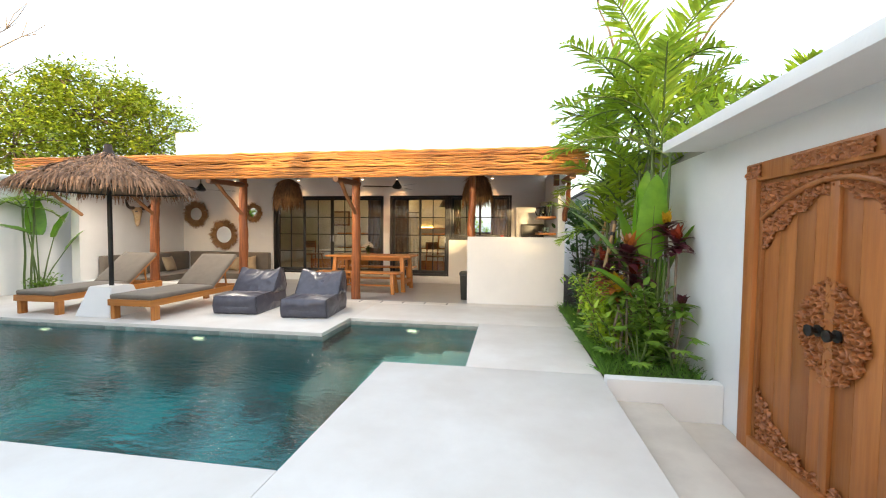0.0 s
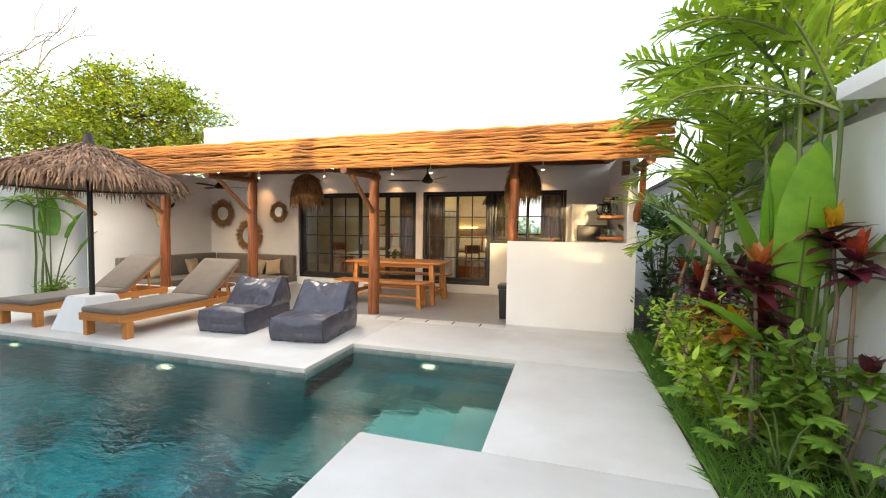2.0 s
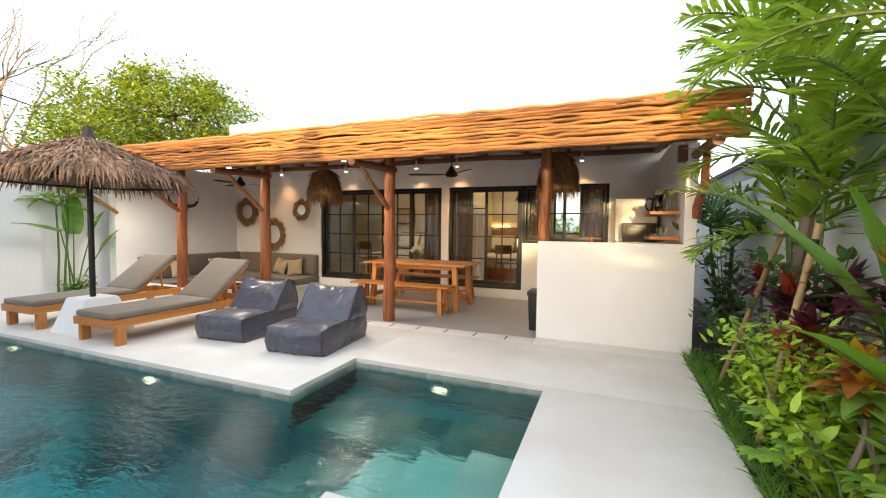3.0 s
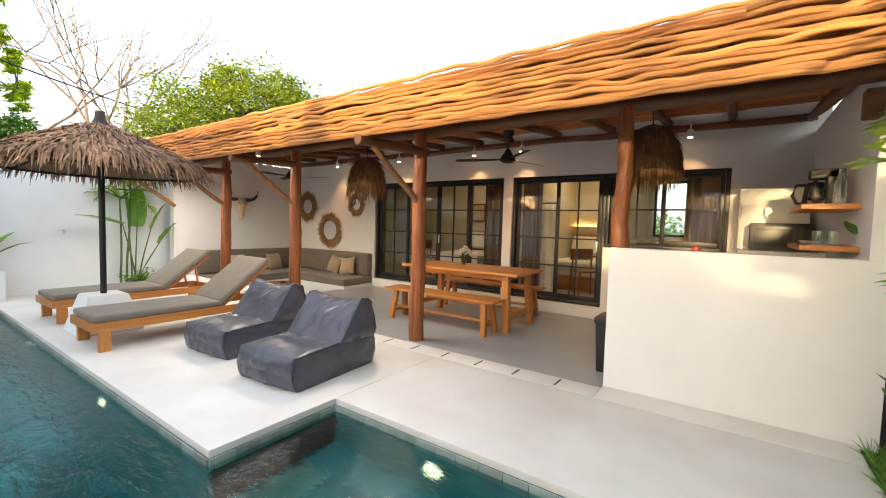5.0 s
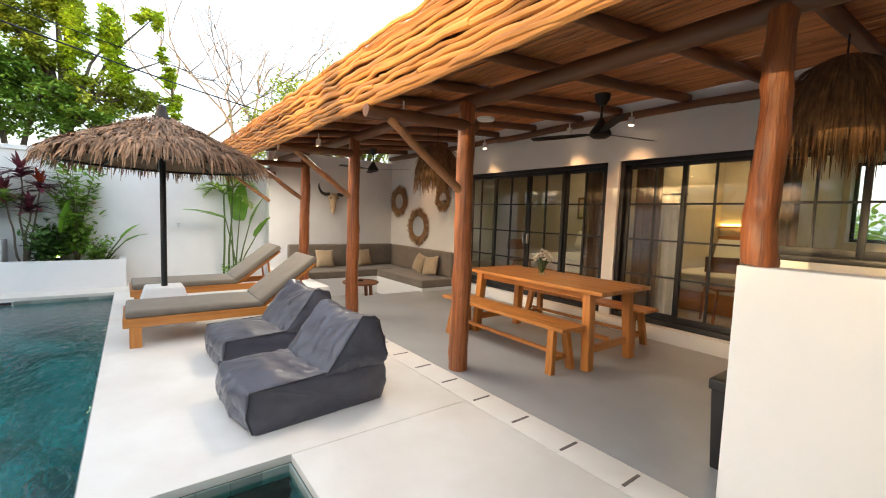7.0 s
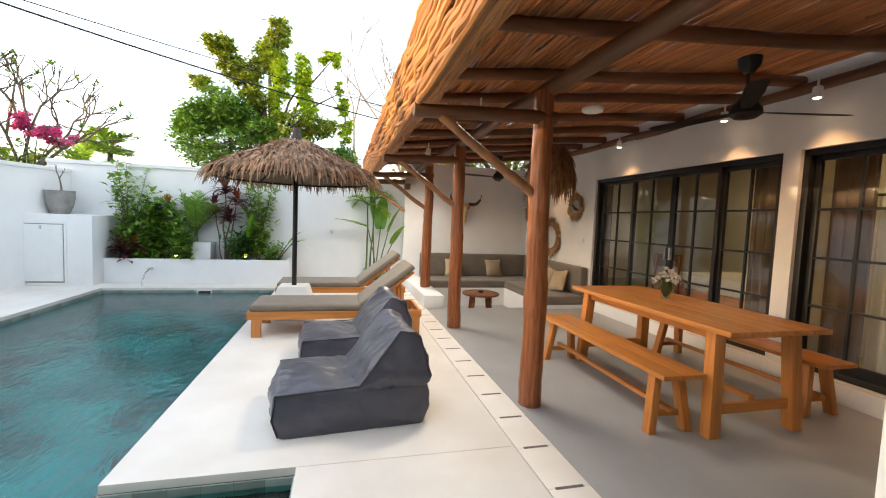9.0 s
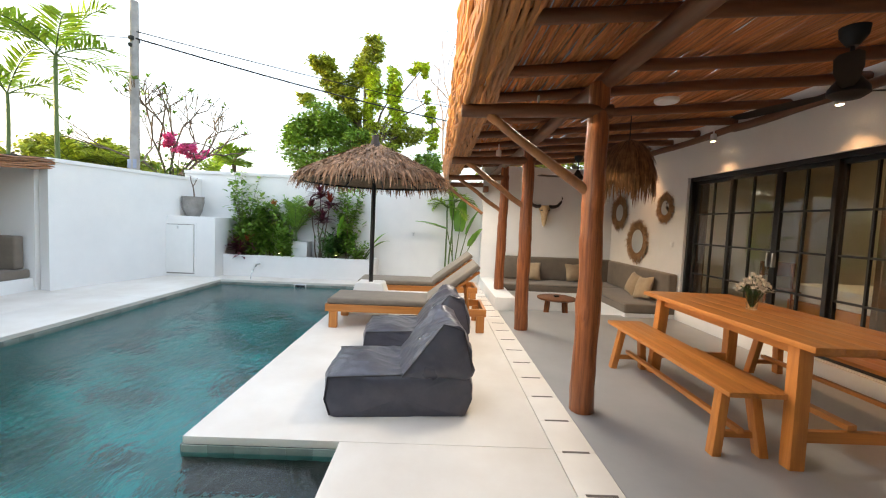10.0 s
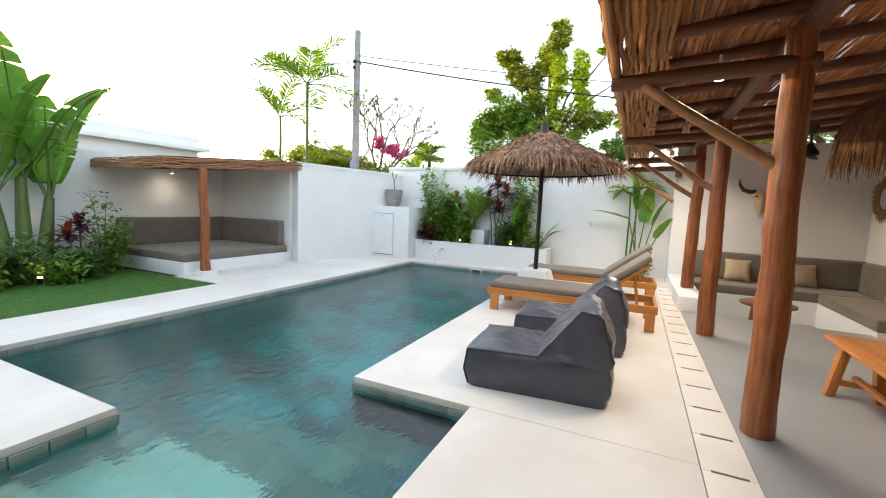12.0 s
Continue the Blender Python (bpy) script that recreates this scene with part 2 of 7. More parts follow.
CURT = mat("taupe_curtain", (0.17, 0.12, 0.09), (0.13, 0.09, 0.065), 0.9, (6, 6, 2), 0.1, 300, trans=0.2)
SHEER = mat("white_sheer", (0.75, 0.73, 0.7), (0.68, 0.66, 0.63), 0.9, (6, 6, 2), 0.05, 300, trans=0.4)
ROOMW = mat("warm_room_wall", (0.60, 0.54, 0.44), (0.54, 0.485, 0.39), 0.8, bump=0.1)
LINEN = mat("white_bed_linen", (0.75, 0.72, 0.66), (0.68, 0.65, 0.6), 0.9, (5, 5, 5), 0.2, 40)
MEMB = mat("roof_membrane", (0.55, 0.6, 0.68), (0.45, 0.5, 0.58), 0.6, trans=0.75, bump=0.1)
SOIL = mat("dark_soil", (0.06, 0.042, 0.03), (0.03, 0.022, 0.016), 0.95, (14, 14, 14), 0.8, 60, dist=0.02)
LAWN = mat("lawn_green", (0.06, 0.16, 0.018), (0.035, 0.10, 0.012), 0.9, (10, 10, 10), 0.6, 80, dist=0.02)
BAMBOO = mat("bamboo_cane", (0.42, 0.27, 0.12), (0.28, 0.17, 0.07), 0.5, (20, 20, 4), 0.15, 60)
GLOWW = glow("warm_lamp_face", (1.0, 0.72, 0.4), 6)
GLOWP = glow("pool_lamp_face", (1.0, 0.8, 0.46), 0.45)
LED = glow("amber_led_strip", (1.0, 0.6, 0.12), 4)

WATER = bpy.data.materials.new("pool_water")
WATER.use_nodes = True
wN, wL = WATER.node_tree.nodes, WATER.node_tree.links
wb = wN["Principled BSDF"]
wb.inputs["Base Color"].default_value = (0.32, 0.87, 0.86, 1)
wb.inputs["Specular IOR Level"].default_value = 0.15
wb.inputs["Transmission Weight"].default_value, wb.inputs["Roughness"].default_value, wb.inputs["IOR"].default_value = 1, 0.02, 1.33
wt = wN.new("ShaderNodeTexCoord")
wm = wN.new("ShaderNodeMapping")
wm.inputs["Rotation"].default_value = (0, 0, radians(25))
wm.inputs["Scale"].default_value = (3.2, 6.4, 1)
wL.new(wt.outputs["Object"], wm.inputs[0])
wv = wN.new("ShaderNodeTexNoise")
wv.inputs["Scale"].default_value, wv.inputs["Detail"].default_value, wv.inputs["Distortion"].default_value = 2.2, 4, 0.4
wL.new(wm.outputs[0], wv.inputs["Vector"])
wv2 = wN.new("ShaderNodeTexNoise")
wv2.inputs["Scale"].default_value, wv2.inputs["Detail"].default_value = 5.0, 2
wL.new(wm.outputs[0], wv2.inputs["Vector"])
wa = wN.new("ShaderNodeMath")
wa.operation = "MULTIPLY_ADD"
wa.inputs[1].default_value = 0.35
wL.new(wv2.outputs[0], wa.inputs[0])
wL.new(wv.outputs[0], wa.inputs[2])
wp = wN.new("ShaderNodeBump")
wp.inputs["Strength"].default_value, wp.inputs["Distance"].default_value = 0.5, 0.03
wL.new(wa.outputs[0], wp.inputs["Height"])
wL.new(wp.outputs[0], wb.inputs["Normal"])

# ---- ground, deck, pool ----
PX0, PX1, PY0, PY1 = -8.2, -1.11, 3.0, 5.85   # main pool
SX0, SX1, SY0, SY1 = -2.2, -0.29, 4.9, 6.79   # shallow bay
WZ = -0.092

bm = bmesh.new()
R = 600
for x0, x1, y0, y1 in ((-R, -9.35, -R, R), (2.1, R, -R, R), (-9.35, 2.1, -R, -3.2), (-9.35, 2.1, 15.3, R)):
    bm.faces.new([bm.verts.new(c) for c in ((x0, y0, -0.3), (x1, y0, -0.3), (x1, y1, -0.3), (x0, y1, -0.3))])
bm2 = mat("wild_ground", (0.07, 0.08, 0.03), (0.12, 0.10, 0.06), 0.95, (0.5, 0.5, 0.5), 0.5, 20)
struct("ground", bm, bm2, "rough green and brown land round the villa", "ground")

# the deck's slabs, each with a small open joint
deck = tagged(new("pavement"), "cream terrazzo pool deck in large slabs", "deck", kind="structure")
G = 0.0015
for x0, x1, y0, y1 in ((-1.11, 0.95, -3.0, 1.6), (-1.11, 0.95, 1.6, 4.9), (-0.29, 0.95, 4.9, 6.79), (-2.2, 0.95, 6.79, 8.09), (-8.2, -2.2, 5.85, 8.09),
                       (-0.63, 0.95, 8.09, 8.398), (-9.3, -8.2, 1.7, 4.6), (-9.3, -8.2, 4.6, 8.3), (-6.2, -1.11, 2.05, 3.0), (-8.2, -6.2, 1.0, 3.0), (-6.2, -3.92, 1.0, 2.05)):
    part("slab", nb(x0 + G, x1 - G, y0 + G, y1 - G, -0.05, 0, 0.006), DECK, deck)
# border strip with drain slots
SLOT = mat("brown_grey_slot", (0.17, 0.14, 0.115), (0.09, 0.075, 0.065), 0.9, (30, 30, 30), 0.4, 120)
x = -8.165
while x < -0.7:
    part("border_slab", nb(x + 0.0015, min(x + 0.4, -0.63) - 0.0015, 8.0925, 8.338, -0.05, 0.0, 0.002), DECK, deck)
    # Each slot is a thin solid brown-grey bar, not an opening.
    part("drain_slot", nb(x - 0.01, x + 0.01, 8.135, 8.3, -0.02, 0.0015), SLOT, deck)
    x += 0.4
bm = bmesh.new()
for x0, x1, y0, y1 in ((-1.1, 0.94, -3, 4.89), (-0.28, 0.94, 4.89, 8.3), (-2.19, -0.28, 6.8, 8.3), (-8.19, -2.19, 5.86, 8.3), (-9.3, -8.21, 1, 8.3), (-8.21, -1.12, 2.0, 2.99), (-8.21, -3.94, 1, 2.0)):
    box(bm, x0, x1, y0, y1, -0.6, -0.051)
struct("deck_bed", bm, SOIL, "dark bed under the deck slabs", "ground", False)

# pool shell
bm = bmesh.new()


def wallq(a, b, z0, z1):
    bm.faces.new([bm.verts.new(c) for c in ((a[0], a[1], z0), (b[0], b[1], z0), (b[0], b[1], z1), (a[0], a[1], z1))])


outline = [(PX0, PY0), (PX1, PY0), (PX1, SY0), (SX1, SY0), (SX1, SY1), (SX0, SY1), (SX0, PY1), (PX0, PY1)]
for a, b in zip(outline, outline[1:] + outline[:1]):
    wallq(a, b, -1.65, -0.05)
bm.faces.new([bm.verts.new((x, y, -1.6)) for x, y in outline])
box(bm, SX0 + 0.005, SX1 - 0.005, 5.9, SY1 - 0.005, -1.6, -0.62)
shell = struct("pool", bm, POOLJ, "swimming pool lined with dark green stone", "pool", False)

# Step colours follow depth: light lost in the water is put into them.
for i, z in enumerate((-0.3, -0.45, -0.62, -0.8, -1.0)):
    part("step", nb(-0.65 - 0.37 * i, -0.295 - 0.37 * i, 4.905, 5.895, -1.6, z, 0.012), (STEPST, PSTEP, PSTEP, POOLS, POOLS)[i], shell)

wm_ = bmesh.new()
vs = [wm_.verts.new((x, y, WZ)) for x, y in outline]
wm_.faces.new(vs)
water = struct("water", wm_, WATER, "rippled teal pool water", "water", False)
water.visible_shadow = False

# lawn and beds
struct("lawn", nb(-3.92, -1.11, -3.0, 2.05, -0.3, -0.012), LAWN, "short green lawn beside the pool deck", "lawn", False)
struct("garden_bed", nb(0.96, 1.85, 4.78, 15, -0.3, -0.02), SOIL, "dark planting soil along the white wall", "soil", False)
struct("nook_bed", nb(-9.3, -3.92, -3.0, 1.0, -0.3, -0.02), SOIL, "dark soil behind the nook", "soil", False)

# steps down to the gate
gs = tagged(new("stairs"), "cream stone steps leading down to the carved gate", "steps", kind="structure")
part("tread", nb(0.953, 1.4, -3.0, 4.66, -0.6, -0.14, 0.008), STEPST, gs)
part("landing", nb(1.403, 1.875, -3.0, 4.66, -0.6, -0.28, 0.006), STEPST, gs)
struct("planter_kerb", nb(0.953, 1.873, 4.663, 4.78, -0.4, 0.045, 0.01), PLASTER, "low white kerb closing the planting bed", "kerb")
struct("planter_lip", nb(0.93, 0.96, 4.78, 8.4, -0.3, -0.004), STEPST, "thin stone edge along the path", "kerb")

# ---- walls of the yard ----
GX = 1.875
gy0, gy1, gz0, gz1 = 2.77, 4.41, -0.28, 1.8   # gate opening
bm = bmesh.new()
box(bm, GX, GX + 0.2, gy1, 15, -0.6, 2.04)
box(bm, GX, GX + 0.2, -3.2, gy0, -0.6, 2.04)
box(bm, GX, GX + 0.2, gy0, gy1, gz1, 2.04)
struct("wall_east", bm, PLASTER, "white rendered boundary wall with a gate opening", "wall", False)
struct("wall_east_upper", nb(GX + 0.06, GX + 0.2, 5.145, 15, 2.04, 2.26), mat("grey_render", (0.42, 0.42, 0.41), (0.34, 0.34, 0.33), 0.8, (2, 2, 2), 0.2, 40, stain=0.4), "grey rendered upper wall behind the plants", "wall", False)
struct("wall_cap", nb(GX + 0.0, GX + 0.3, 5.145, 15, 2.26, 2.32), mat("dark_roof_cap", (0.04, 0.035, 0.032), (0.025, 0.022, 0.02), 0.7), "dark cap on the grey wall", "wall", False)
struct("gate_canopy", nb(1.5, 2.3, -3.2, 5.14, 2.04, 2.125, 0.006), PLASTER, "flat white concrete canopy slab over the gate", "canopy")
bm = nb(-9.5, -9.3, 1.6, 15, -0.4, 2.2)
box(bm, -9.53, -9.27, 1.6, 15, 2.2, 2.27)
struct("wall_west", bm, PLASTER, "white rendered end wall behind the planter", "wall", False)
bm = bmesh.new()
box(bm, 0, 3.05, -0.18, 0, -0.4, 2.02)
box(bm, -0.02, 3.05, -0.2, 0.02, 2.02, 2.08)
long_wall = struct("wall_south", bm, PLASTER, "white rendered garden wall beside the pool", "wall", False)
long_wall.matrix_basis = pose(-6.36, 1.12, 0, 0, 0, 180 - 13)
bm = nb(-6.5, -6.32, -1.0, 1.08, -0.4, 2.02)
struct("wall_nook", bm, PLASTER, "white end wall of the seating nook", "wall", False)
struct("wall_garden", nb(-6.32, -0.9, -1.15, -0.97, -0.4, 2.02), PLASTER, "white garden wall behind the day bed and banana", "wall", False)
struct("wall_return", nb(-1.08, -0.9, -3.2, -1.15, -0.4, 2.02), PLASTER, "short white return wall beside the path", "wall", False)
# Added out of view: closes the yard and keeps low sun off the deck.
bm = nb(-9.5, 2.05, -3.4, -3.2, -0.6, 2.0)
struct("wall_rear", bm, PLASTER, "plain white wall added out of view to close the yard and block low sun", "wall", False)
nh = thing("neighbour_house", pose(-5.0, -8.0, -0.3), "white flat-roofed neighbouring house behind the wall", "house")
# Length and edge height are set so its shadow covers the terrace wall.
part("wall", nb(-5.6, 5.6, -6, 0, 0, 3.3), PLASTER, nh)
part("roof", nb(-5.9, 5.8, -6.2, 0.3, 3.303, 3.45, 0.01), PLASTER, nh)
part("roof_edge", nb(-5.65, 5.6, -6.0, 0.05, 3.45, 3.8, 0.01), PLASTER, nh)
# Unseen block added only to keep sun off the eave's left part.
part("roof_shade_block", nb(-3.0, 2.6, -5.9, -4.0, 3.805, 4.55, 0.01), PLASTER, nh)

# ---- house ----
HY, SWX = 11.11, -8.7
bm = bmesh.new()
xs = [SWX - 0.2, -6.06, -3.03, -2.87, -1.36, 0.16, 1.06]
cols = [(xs[0], xs[1], []), (xs[1], xs[2], [(0.17, 2.175)]), (xs[2], xs[3], []), (xs[3], xs[4], [(0.17, 2.175)]), (xs[4], xs[5], [(1.08, 2.175)]), (xs[5], xs[6], [])]
for x0, x1, op in cols:
    if op:
        box(bm, x0, x1, HY, HY + 0.18, -0.5, op[0][0])
        box(bm, x0, x1, HY, HY + 0.18, op[0][1], 3.9)
    else:
        box(bm, x0, x1, HY, HY + 0.18, -0.5, 3.9)
struct("wall_north", bm, PLASTER, "white house wall with black framed glazing", "wall", False)
struct("wall_side", nb(SWX - 0.2, SWX, 8.3, HY, -0.5, 2.6), PLASTER, "white side wall of the covered terrace", "wall", False)
bm = nb(-8.9, -8.7, HY + 0.18, 15.2, -0.4, 3.9)
box(bm, 0.88, 1.06, HY + 0.18, 15.2, -0.4, 3.9)
for x0, x1, z0, z1 in ((-8.9, -1.25, -0.4, 3.9), (-0.45, 1.06, -0.4, 3.9), (-1.25, -0.45, -0.4, 1.22), (-1.25, -0.45, 2.42, 3.9)):
    box(bm, x0, x1, 15.0, 15.2, z0, z1)
box(bm, -8.7, 0.88, HY + 0.18, 15.0, 3.7, 3.9)
struct("house_shell", bm, PLASTER, "white box of the flat-roofed house", "wall", False)
# kitchen counter wall and column
struct("counter_wall", nb(-0.63, 1.06, 8.4, 8.54, -0.4, 1.2, 0.008), PLASTER, "white rendered kitchen counter wall", "wall")
struct("wall_kitchen", nb(0.94, 1.06, 8.54, HY, -0.4, 2.55), PLASTER, "white kitchen side wall", "wall", False)
struct("kitchen_column", nb(0.94, 1.06, 8.405, 8.54, 1.2, 2.3), PLASTER, "white column at the end of the counter", "wall", False)
# terrace floor and sunken lounge
bm = nb(-6.2, -0.63, 8.34, HY, -0.5, 0)
box(bm, -0.63, 0.94, 8.54, HY, -0.5, 0)
struct("floor", bm, CONC, "grey polished concrete terrace floor", "floor", False)
bm = nb(SWX, -6.2, 8.3, HY, -0.5, -0.3)
struct("lounge_floor", bm, CONC, "grey concrete floor of the sunken lounge", "floor", False)
struct("lounge_kerb", nb(SWX, -6.25, 8.3, 8.62, -0.3, 0.2, 0.012), PLASTER, "low white wall in front of the sunken lounge", "wall")
bm = nb(SWX, -7.82, 8.62, HY, -0.3, 0.06)
box(bm, -7.82, -6.08, 10.3, HY, -0.3, 0.06)
struct("lounge_base", bm, PLASTER, "white masonry bench base along two walls", "bench base", False)
struct("plinth", nb(-6.06, -0.4, HY - 0.05, HY, 0.0, 0.165, 0.004), PLASTER, "white plinth below the glazing", "trim")

# rooms behind the glass
bm = nb(-8.7, 0.88, HY + 0.18, 15, 0.0, 0.17)
struct("room_floor", bm, mat("room_floor_tile", (0.4, 0.36, 0.3), (0.34, 0.3, 0.25), 0.35, bump=0.03), "pale floor of the rooms", "floor", False)
bm = nb(-8.7, -1.25, 14.6, 15, 0.17, 2.75)
box(bm, -0.45, 0.88, 14.6, 15, 0.17, 2.75)
box(bm, -1.25, -0.45, 14.6, 15, 0.17, 1.22)
box(bm, -1.25, -0.45, 14.6, 15, 2.42, 2.75)
box(bm, -3.02, -2.9, HY + 0.18, 14.6, 0.17, 2.75)
box(bm, -1.42, -1.32, HY + 0.18, 14.6, 0.17, 2.75)
struct("room_wall", bm, ROOMW, "warm cream walls of the rooms", "wall", False)
struct("room_ceiling", nb(-8.7, 0.88, HY + 0.18, 15, 2.75, 2.8), ROOMW, "plain cream ceiling of the rooms", "ceiling", False)
for x, y, w in ((-5.2, 13.4, 3.0), (-2.15, 13.4, 3.4), (-0.2, 13.0, 1.8)):
    lm = new("room_light", bpy.data.lights.new("room_light", "AREA"))
    lm.data.energy, lm.data.size, lm.data.color = w, 1.2, (1.0, 0.74, 0.38)
    lm.matrix_world = look((x, y, 2.72), (x, y, 0))
    lm.visible_camera = True


def glazing(name, x0, x1, z0, z1, panels, label, rows=4):
    w = thing(name, pose(0, HY + 0.04, 0), label, "window", kind="structure")
    F = 0.055
    bm = nb(x0, x0 + F, 0, 0.12, z0, z1, 0.004)
    box(bm, x1 - F, x1, 0, 0.12, z0, z1, 0.004)
    box(bm, x0 + F, x1 - F, 0, 0.12, z1 - F, z1, 0.004)
    box(bm, x0 + F, x1 - F, 0, 0.12, z0, z0 + F, 0.004)
    part("window_frame", bm, BLACK, w)
    for k, (a, b, cols_, dep) in enumerate(panels):
        s = 0.05
        bm = nb(a, a + s, dep, dep + 0.045, z0 + F, z1 - F, 0.003)
        box(bm, b - s, b, dep, dep + 0.045, z0 + F, z1 - F, 0.003)
        box(bm, a + s, b - s, dep, dep + 0.045, z1 - F - s, z1 - F, 0.003)
        box(bm, a + s, b - s, dep, dep + 0.045, z0 + F, z0 + F + s * 1.6, 0.003)
        xa, xb, za, zb = a + s, b - s, z0 + F + s * 1.6, z1 - F - s
        for c in range(1, cols_):
            xc = xa + (xb - xa) * c / cols_
            box(bm, xc - 0.011, xc + 0.011, dep + 0.008, dep + 0.037, za, zb)
        for r in range(1, rows):
            zc = za + (zb - za) * r / rows
            box(bm, xa, xb, dep + 0.009, dep + 0.036, zc - 0.011, zc + 0.011)
        sash = part("sash", bm, BLACK, w)
        for c in range(cols_):
            for r in range(rows):
                p = part("pane", nb(xa + (xb - xa) * c / cols_, xa + (xb - xa) * (c + 1) / cols_, dep + 0.02, dep + 0.026, za + (zb - za) * r / rows, za + (zb - za) * (r + 1) / rows), GLASS, sash, smooth=False)
                p.visible_shadow = False
    return w


w1 = glazing("window_1", -6.06, -3.03, 0.17, 2.175, [(-6.0, -5.2, 2, 0.06), (-5.22, -4.42, 2, 0.02), (-4.44, -3.74, 2, 0.02), (-3.76, -3.09, 2, 0.06)], "black framed sliding glass doors in four panels")
w2 = glazing("window_2", -2.87, -1.36, 0.17, 2.175, [(-2.81, -2.08, 2, 0.06), (-2.12, -1.42, 2, 0.02)], "black framed sliding glass door in two panels")
w3 = glazing("window_3", -1.36, 0.16, 1.08, 2.175, [(-1.3, -0.58, 2, 0.06), (-0.62, 0.10, 2, 0.02)], "black framed sliding kitchen window", 2)
for w, x in ((w1, -4.47), (w1, -4.39), (w2, -1.46)):
    bm = nb(x - 0.012, x + 0.012, -0.02, 0.02, 1.0, 1.16, 0.005)
    part("handle", bm, STEEL, w, "steel pull handle")

w4 = thing("window_4", pose(0, 14.9, 0), "black framed rear window looking onto greenery", "window", kind="structure")
bm = nb(-1.25, -1.2, 0, 0.06, 1.22, 2.42, 0.004)
box(bm, -0.5, -0.45, 0, 0.06, 1.22, 2.42, 0.004)
box(bm, -1.2, -0.5, 0, 0.06, 2.37, 2.42, 0.004)
box(bm, -1.2, -0.5, 0, 0.06, 1.22, 1.27, 0.004)
part("window_frame", bm, BLACK, w4)
part("pane", nb(-1.2, -0.5, 0.025, 0.031, 1.27, 2.37), GLASS, w4, smooth=False).visible_shadow = False

# ---- terrace roof ----
rng = random.Random(7)
roof = tagged(new("roof"), "orange stick and log roof over the terrace", "roof", kind="structure")


def stick(x0, x1, y, z, r, rg, bm=None, sides=6, step=0.11, wob=0.024, ph=None):
    bm = bm or bmesh.new()
    n = max(2, int((x1 - x0) / step))
    s = rg.random() * 90 if ph is None else ph
    pts, rads = [], []
    for i in range(n + 1):
        x_ = x0 + (x1 - x0) * i / n
        pts.append((x_, y + wob * noise.noise((s, x_ * 4.2, 0)) + 0.4 * wob * noise.noise((s, x_ * 8, 4)), z + wob * noise.noise((s, x_ * 4.2, 9)) + 0.5 * wob * noise.noise((s + 3, x_ * 6, 4))))
        rads.append(r * (1 + 0.25 * noise.noise((s + 5, x_ * 2.5, 3))))
    return tube(bm, pts, rads, sides)


RX0, RX1 = -8.95, 1.27
rows = [(7.475 - 0.06 * k / 10, 2.198 + 0.362 * k / 10, 0.0185) for k in range(11)] + [(7.495 + 0.033 * k, 2.192 + 0.028 * k, 0.0175) for k in range(1, 10)]
for kk, (y, z, r) in enumerate(rows):
    x = RX0 + rng.uniform(0, 0.05)
    while x < RX1 - 0.3:
        x2 = min(x + rng.uniform(2.0, 3.6), RX1 - rng.uniform(0, 0.02))
        if RX1 - x2 < 0.6:
            x2 = RX1 - rng.uniform(0, 0.02)
        part("stick", stick(x - 0.1, x2, y + rng.uniform(-0.003, 0.003), z + rng.uniform(-0.004, 0.004), r * rng.uniform(0.8, 1.15), rng, sides=8, wob=0.021, ph=kk * 0.7 + x * 0.11, step=0.06), STICK, roof)
        x = x2
# the bigger log along the eave
part("eave_log", stick(RX0, RX1, 7.49, 2.182, 0.022, rng, sides=9, wob=0.014, step=0.12), STICK, roof)
bm = bmesh.new()
y = 7.42
while y < 11.08:
    z = 2.5 + (y - 7.42) * 0.105
    x = RX0 + rng.uniform(0, 0.5)
    while x < 1.2:
        x2 = min(x + rng.uniform(1.6, 3.2), 1.24)
        stick(x - 0.25, x2, y + rng.uniform(-0.006, 0.006), z + rng.uniform(-0.006, 0.012), rng.uniform(0.012, 0.019), rng, bm, 5, 0.3, 0.02)
        x = x2
    y += rng.uniform(0.027, 0.034)
ceil_ = struct("ceiling", bm, STICKC, "ceiling of orange-brown sticks laid side by side", "ceiling")
bm = bmesh.new()
a = [(RX0, 7.52, 2.545), (RX1 - 0.02, 7.52, 2.545), (RX1 - 0.02, 11.1, 2.94), (RX0, 11.1, 2.94)]
f = bm.faces.new([bm.verts.new(c) for c in a])
bmesh.ops.solidify(bm, geom=[f], thickness=0.012)
part("membrane", bm, MEMB, roof, "pale roofing membrane above the sticks", False)
bm = bmesh.new()
y = 7.6
while y < 8.7:
    stick(RX0, RX1, y, 2.59 + (y - 7.6) * 0.1, 0.018, rng, bm, 5, 0.3)
    y += 0.038
part("top_sticks", bm, STICKC, roof)
for k in range(14):
    x = 0.91 - 0.75 * k + rng.uniform(-0.06, 0.06)
    if x < -8.8:
        break
    part("rafter", log((x, 7.62, 2.455), (x + rng.uniform(-0.05, 0.05), 11.1, 2.80), 0.042, 0.05, rng, 0.03), LOGY, roof)
for xa, xb in ((RX0 + 0.1, -5.05), (-5.15, -2.7), (-2.8, -0.5), (-0.62, 1.2)):
    part("beam", log((xa, 8.47, 2.385), (xb, 8.47, 2.385), 0.062, 0.058, rng, 0.02, 14), LOGX, roof)
for xa, xb in ((-8.7, -5.0), (-5.05, -1.6), (-1.65, 0.93)):
    part("wall_beam", log((xa, 11.04, 2.70), (xb, 11.04, 2.70), 0.05, 0.045, rng, 0.03, 16), LOGX, roof)
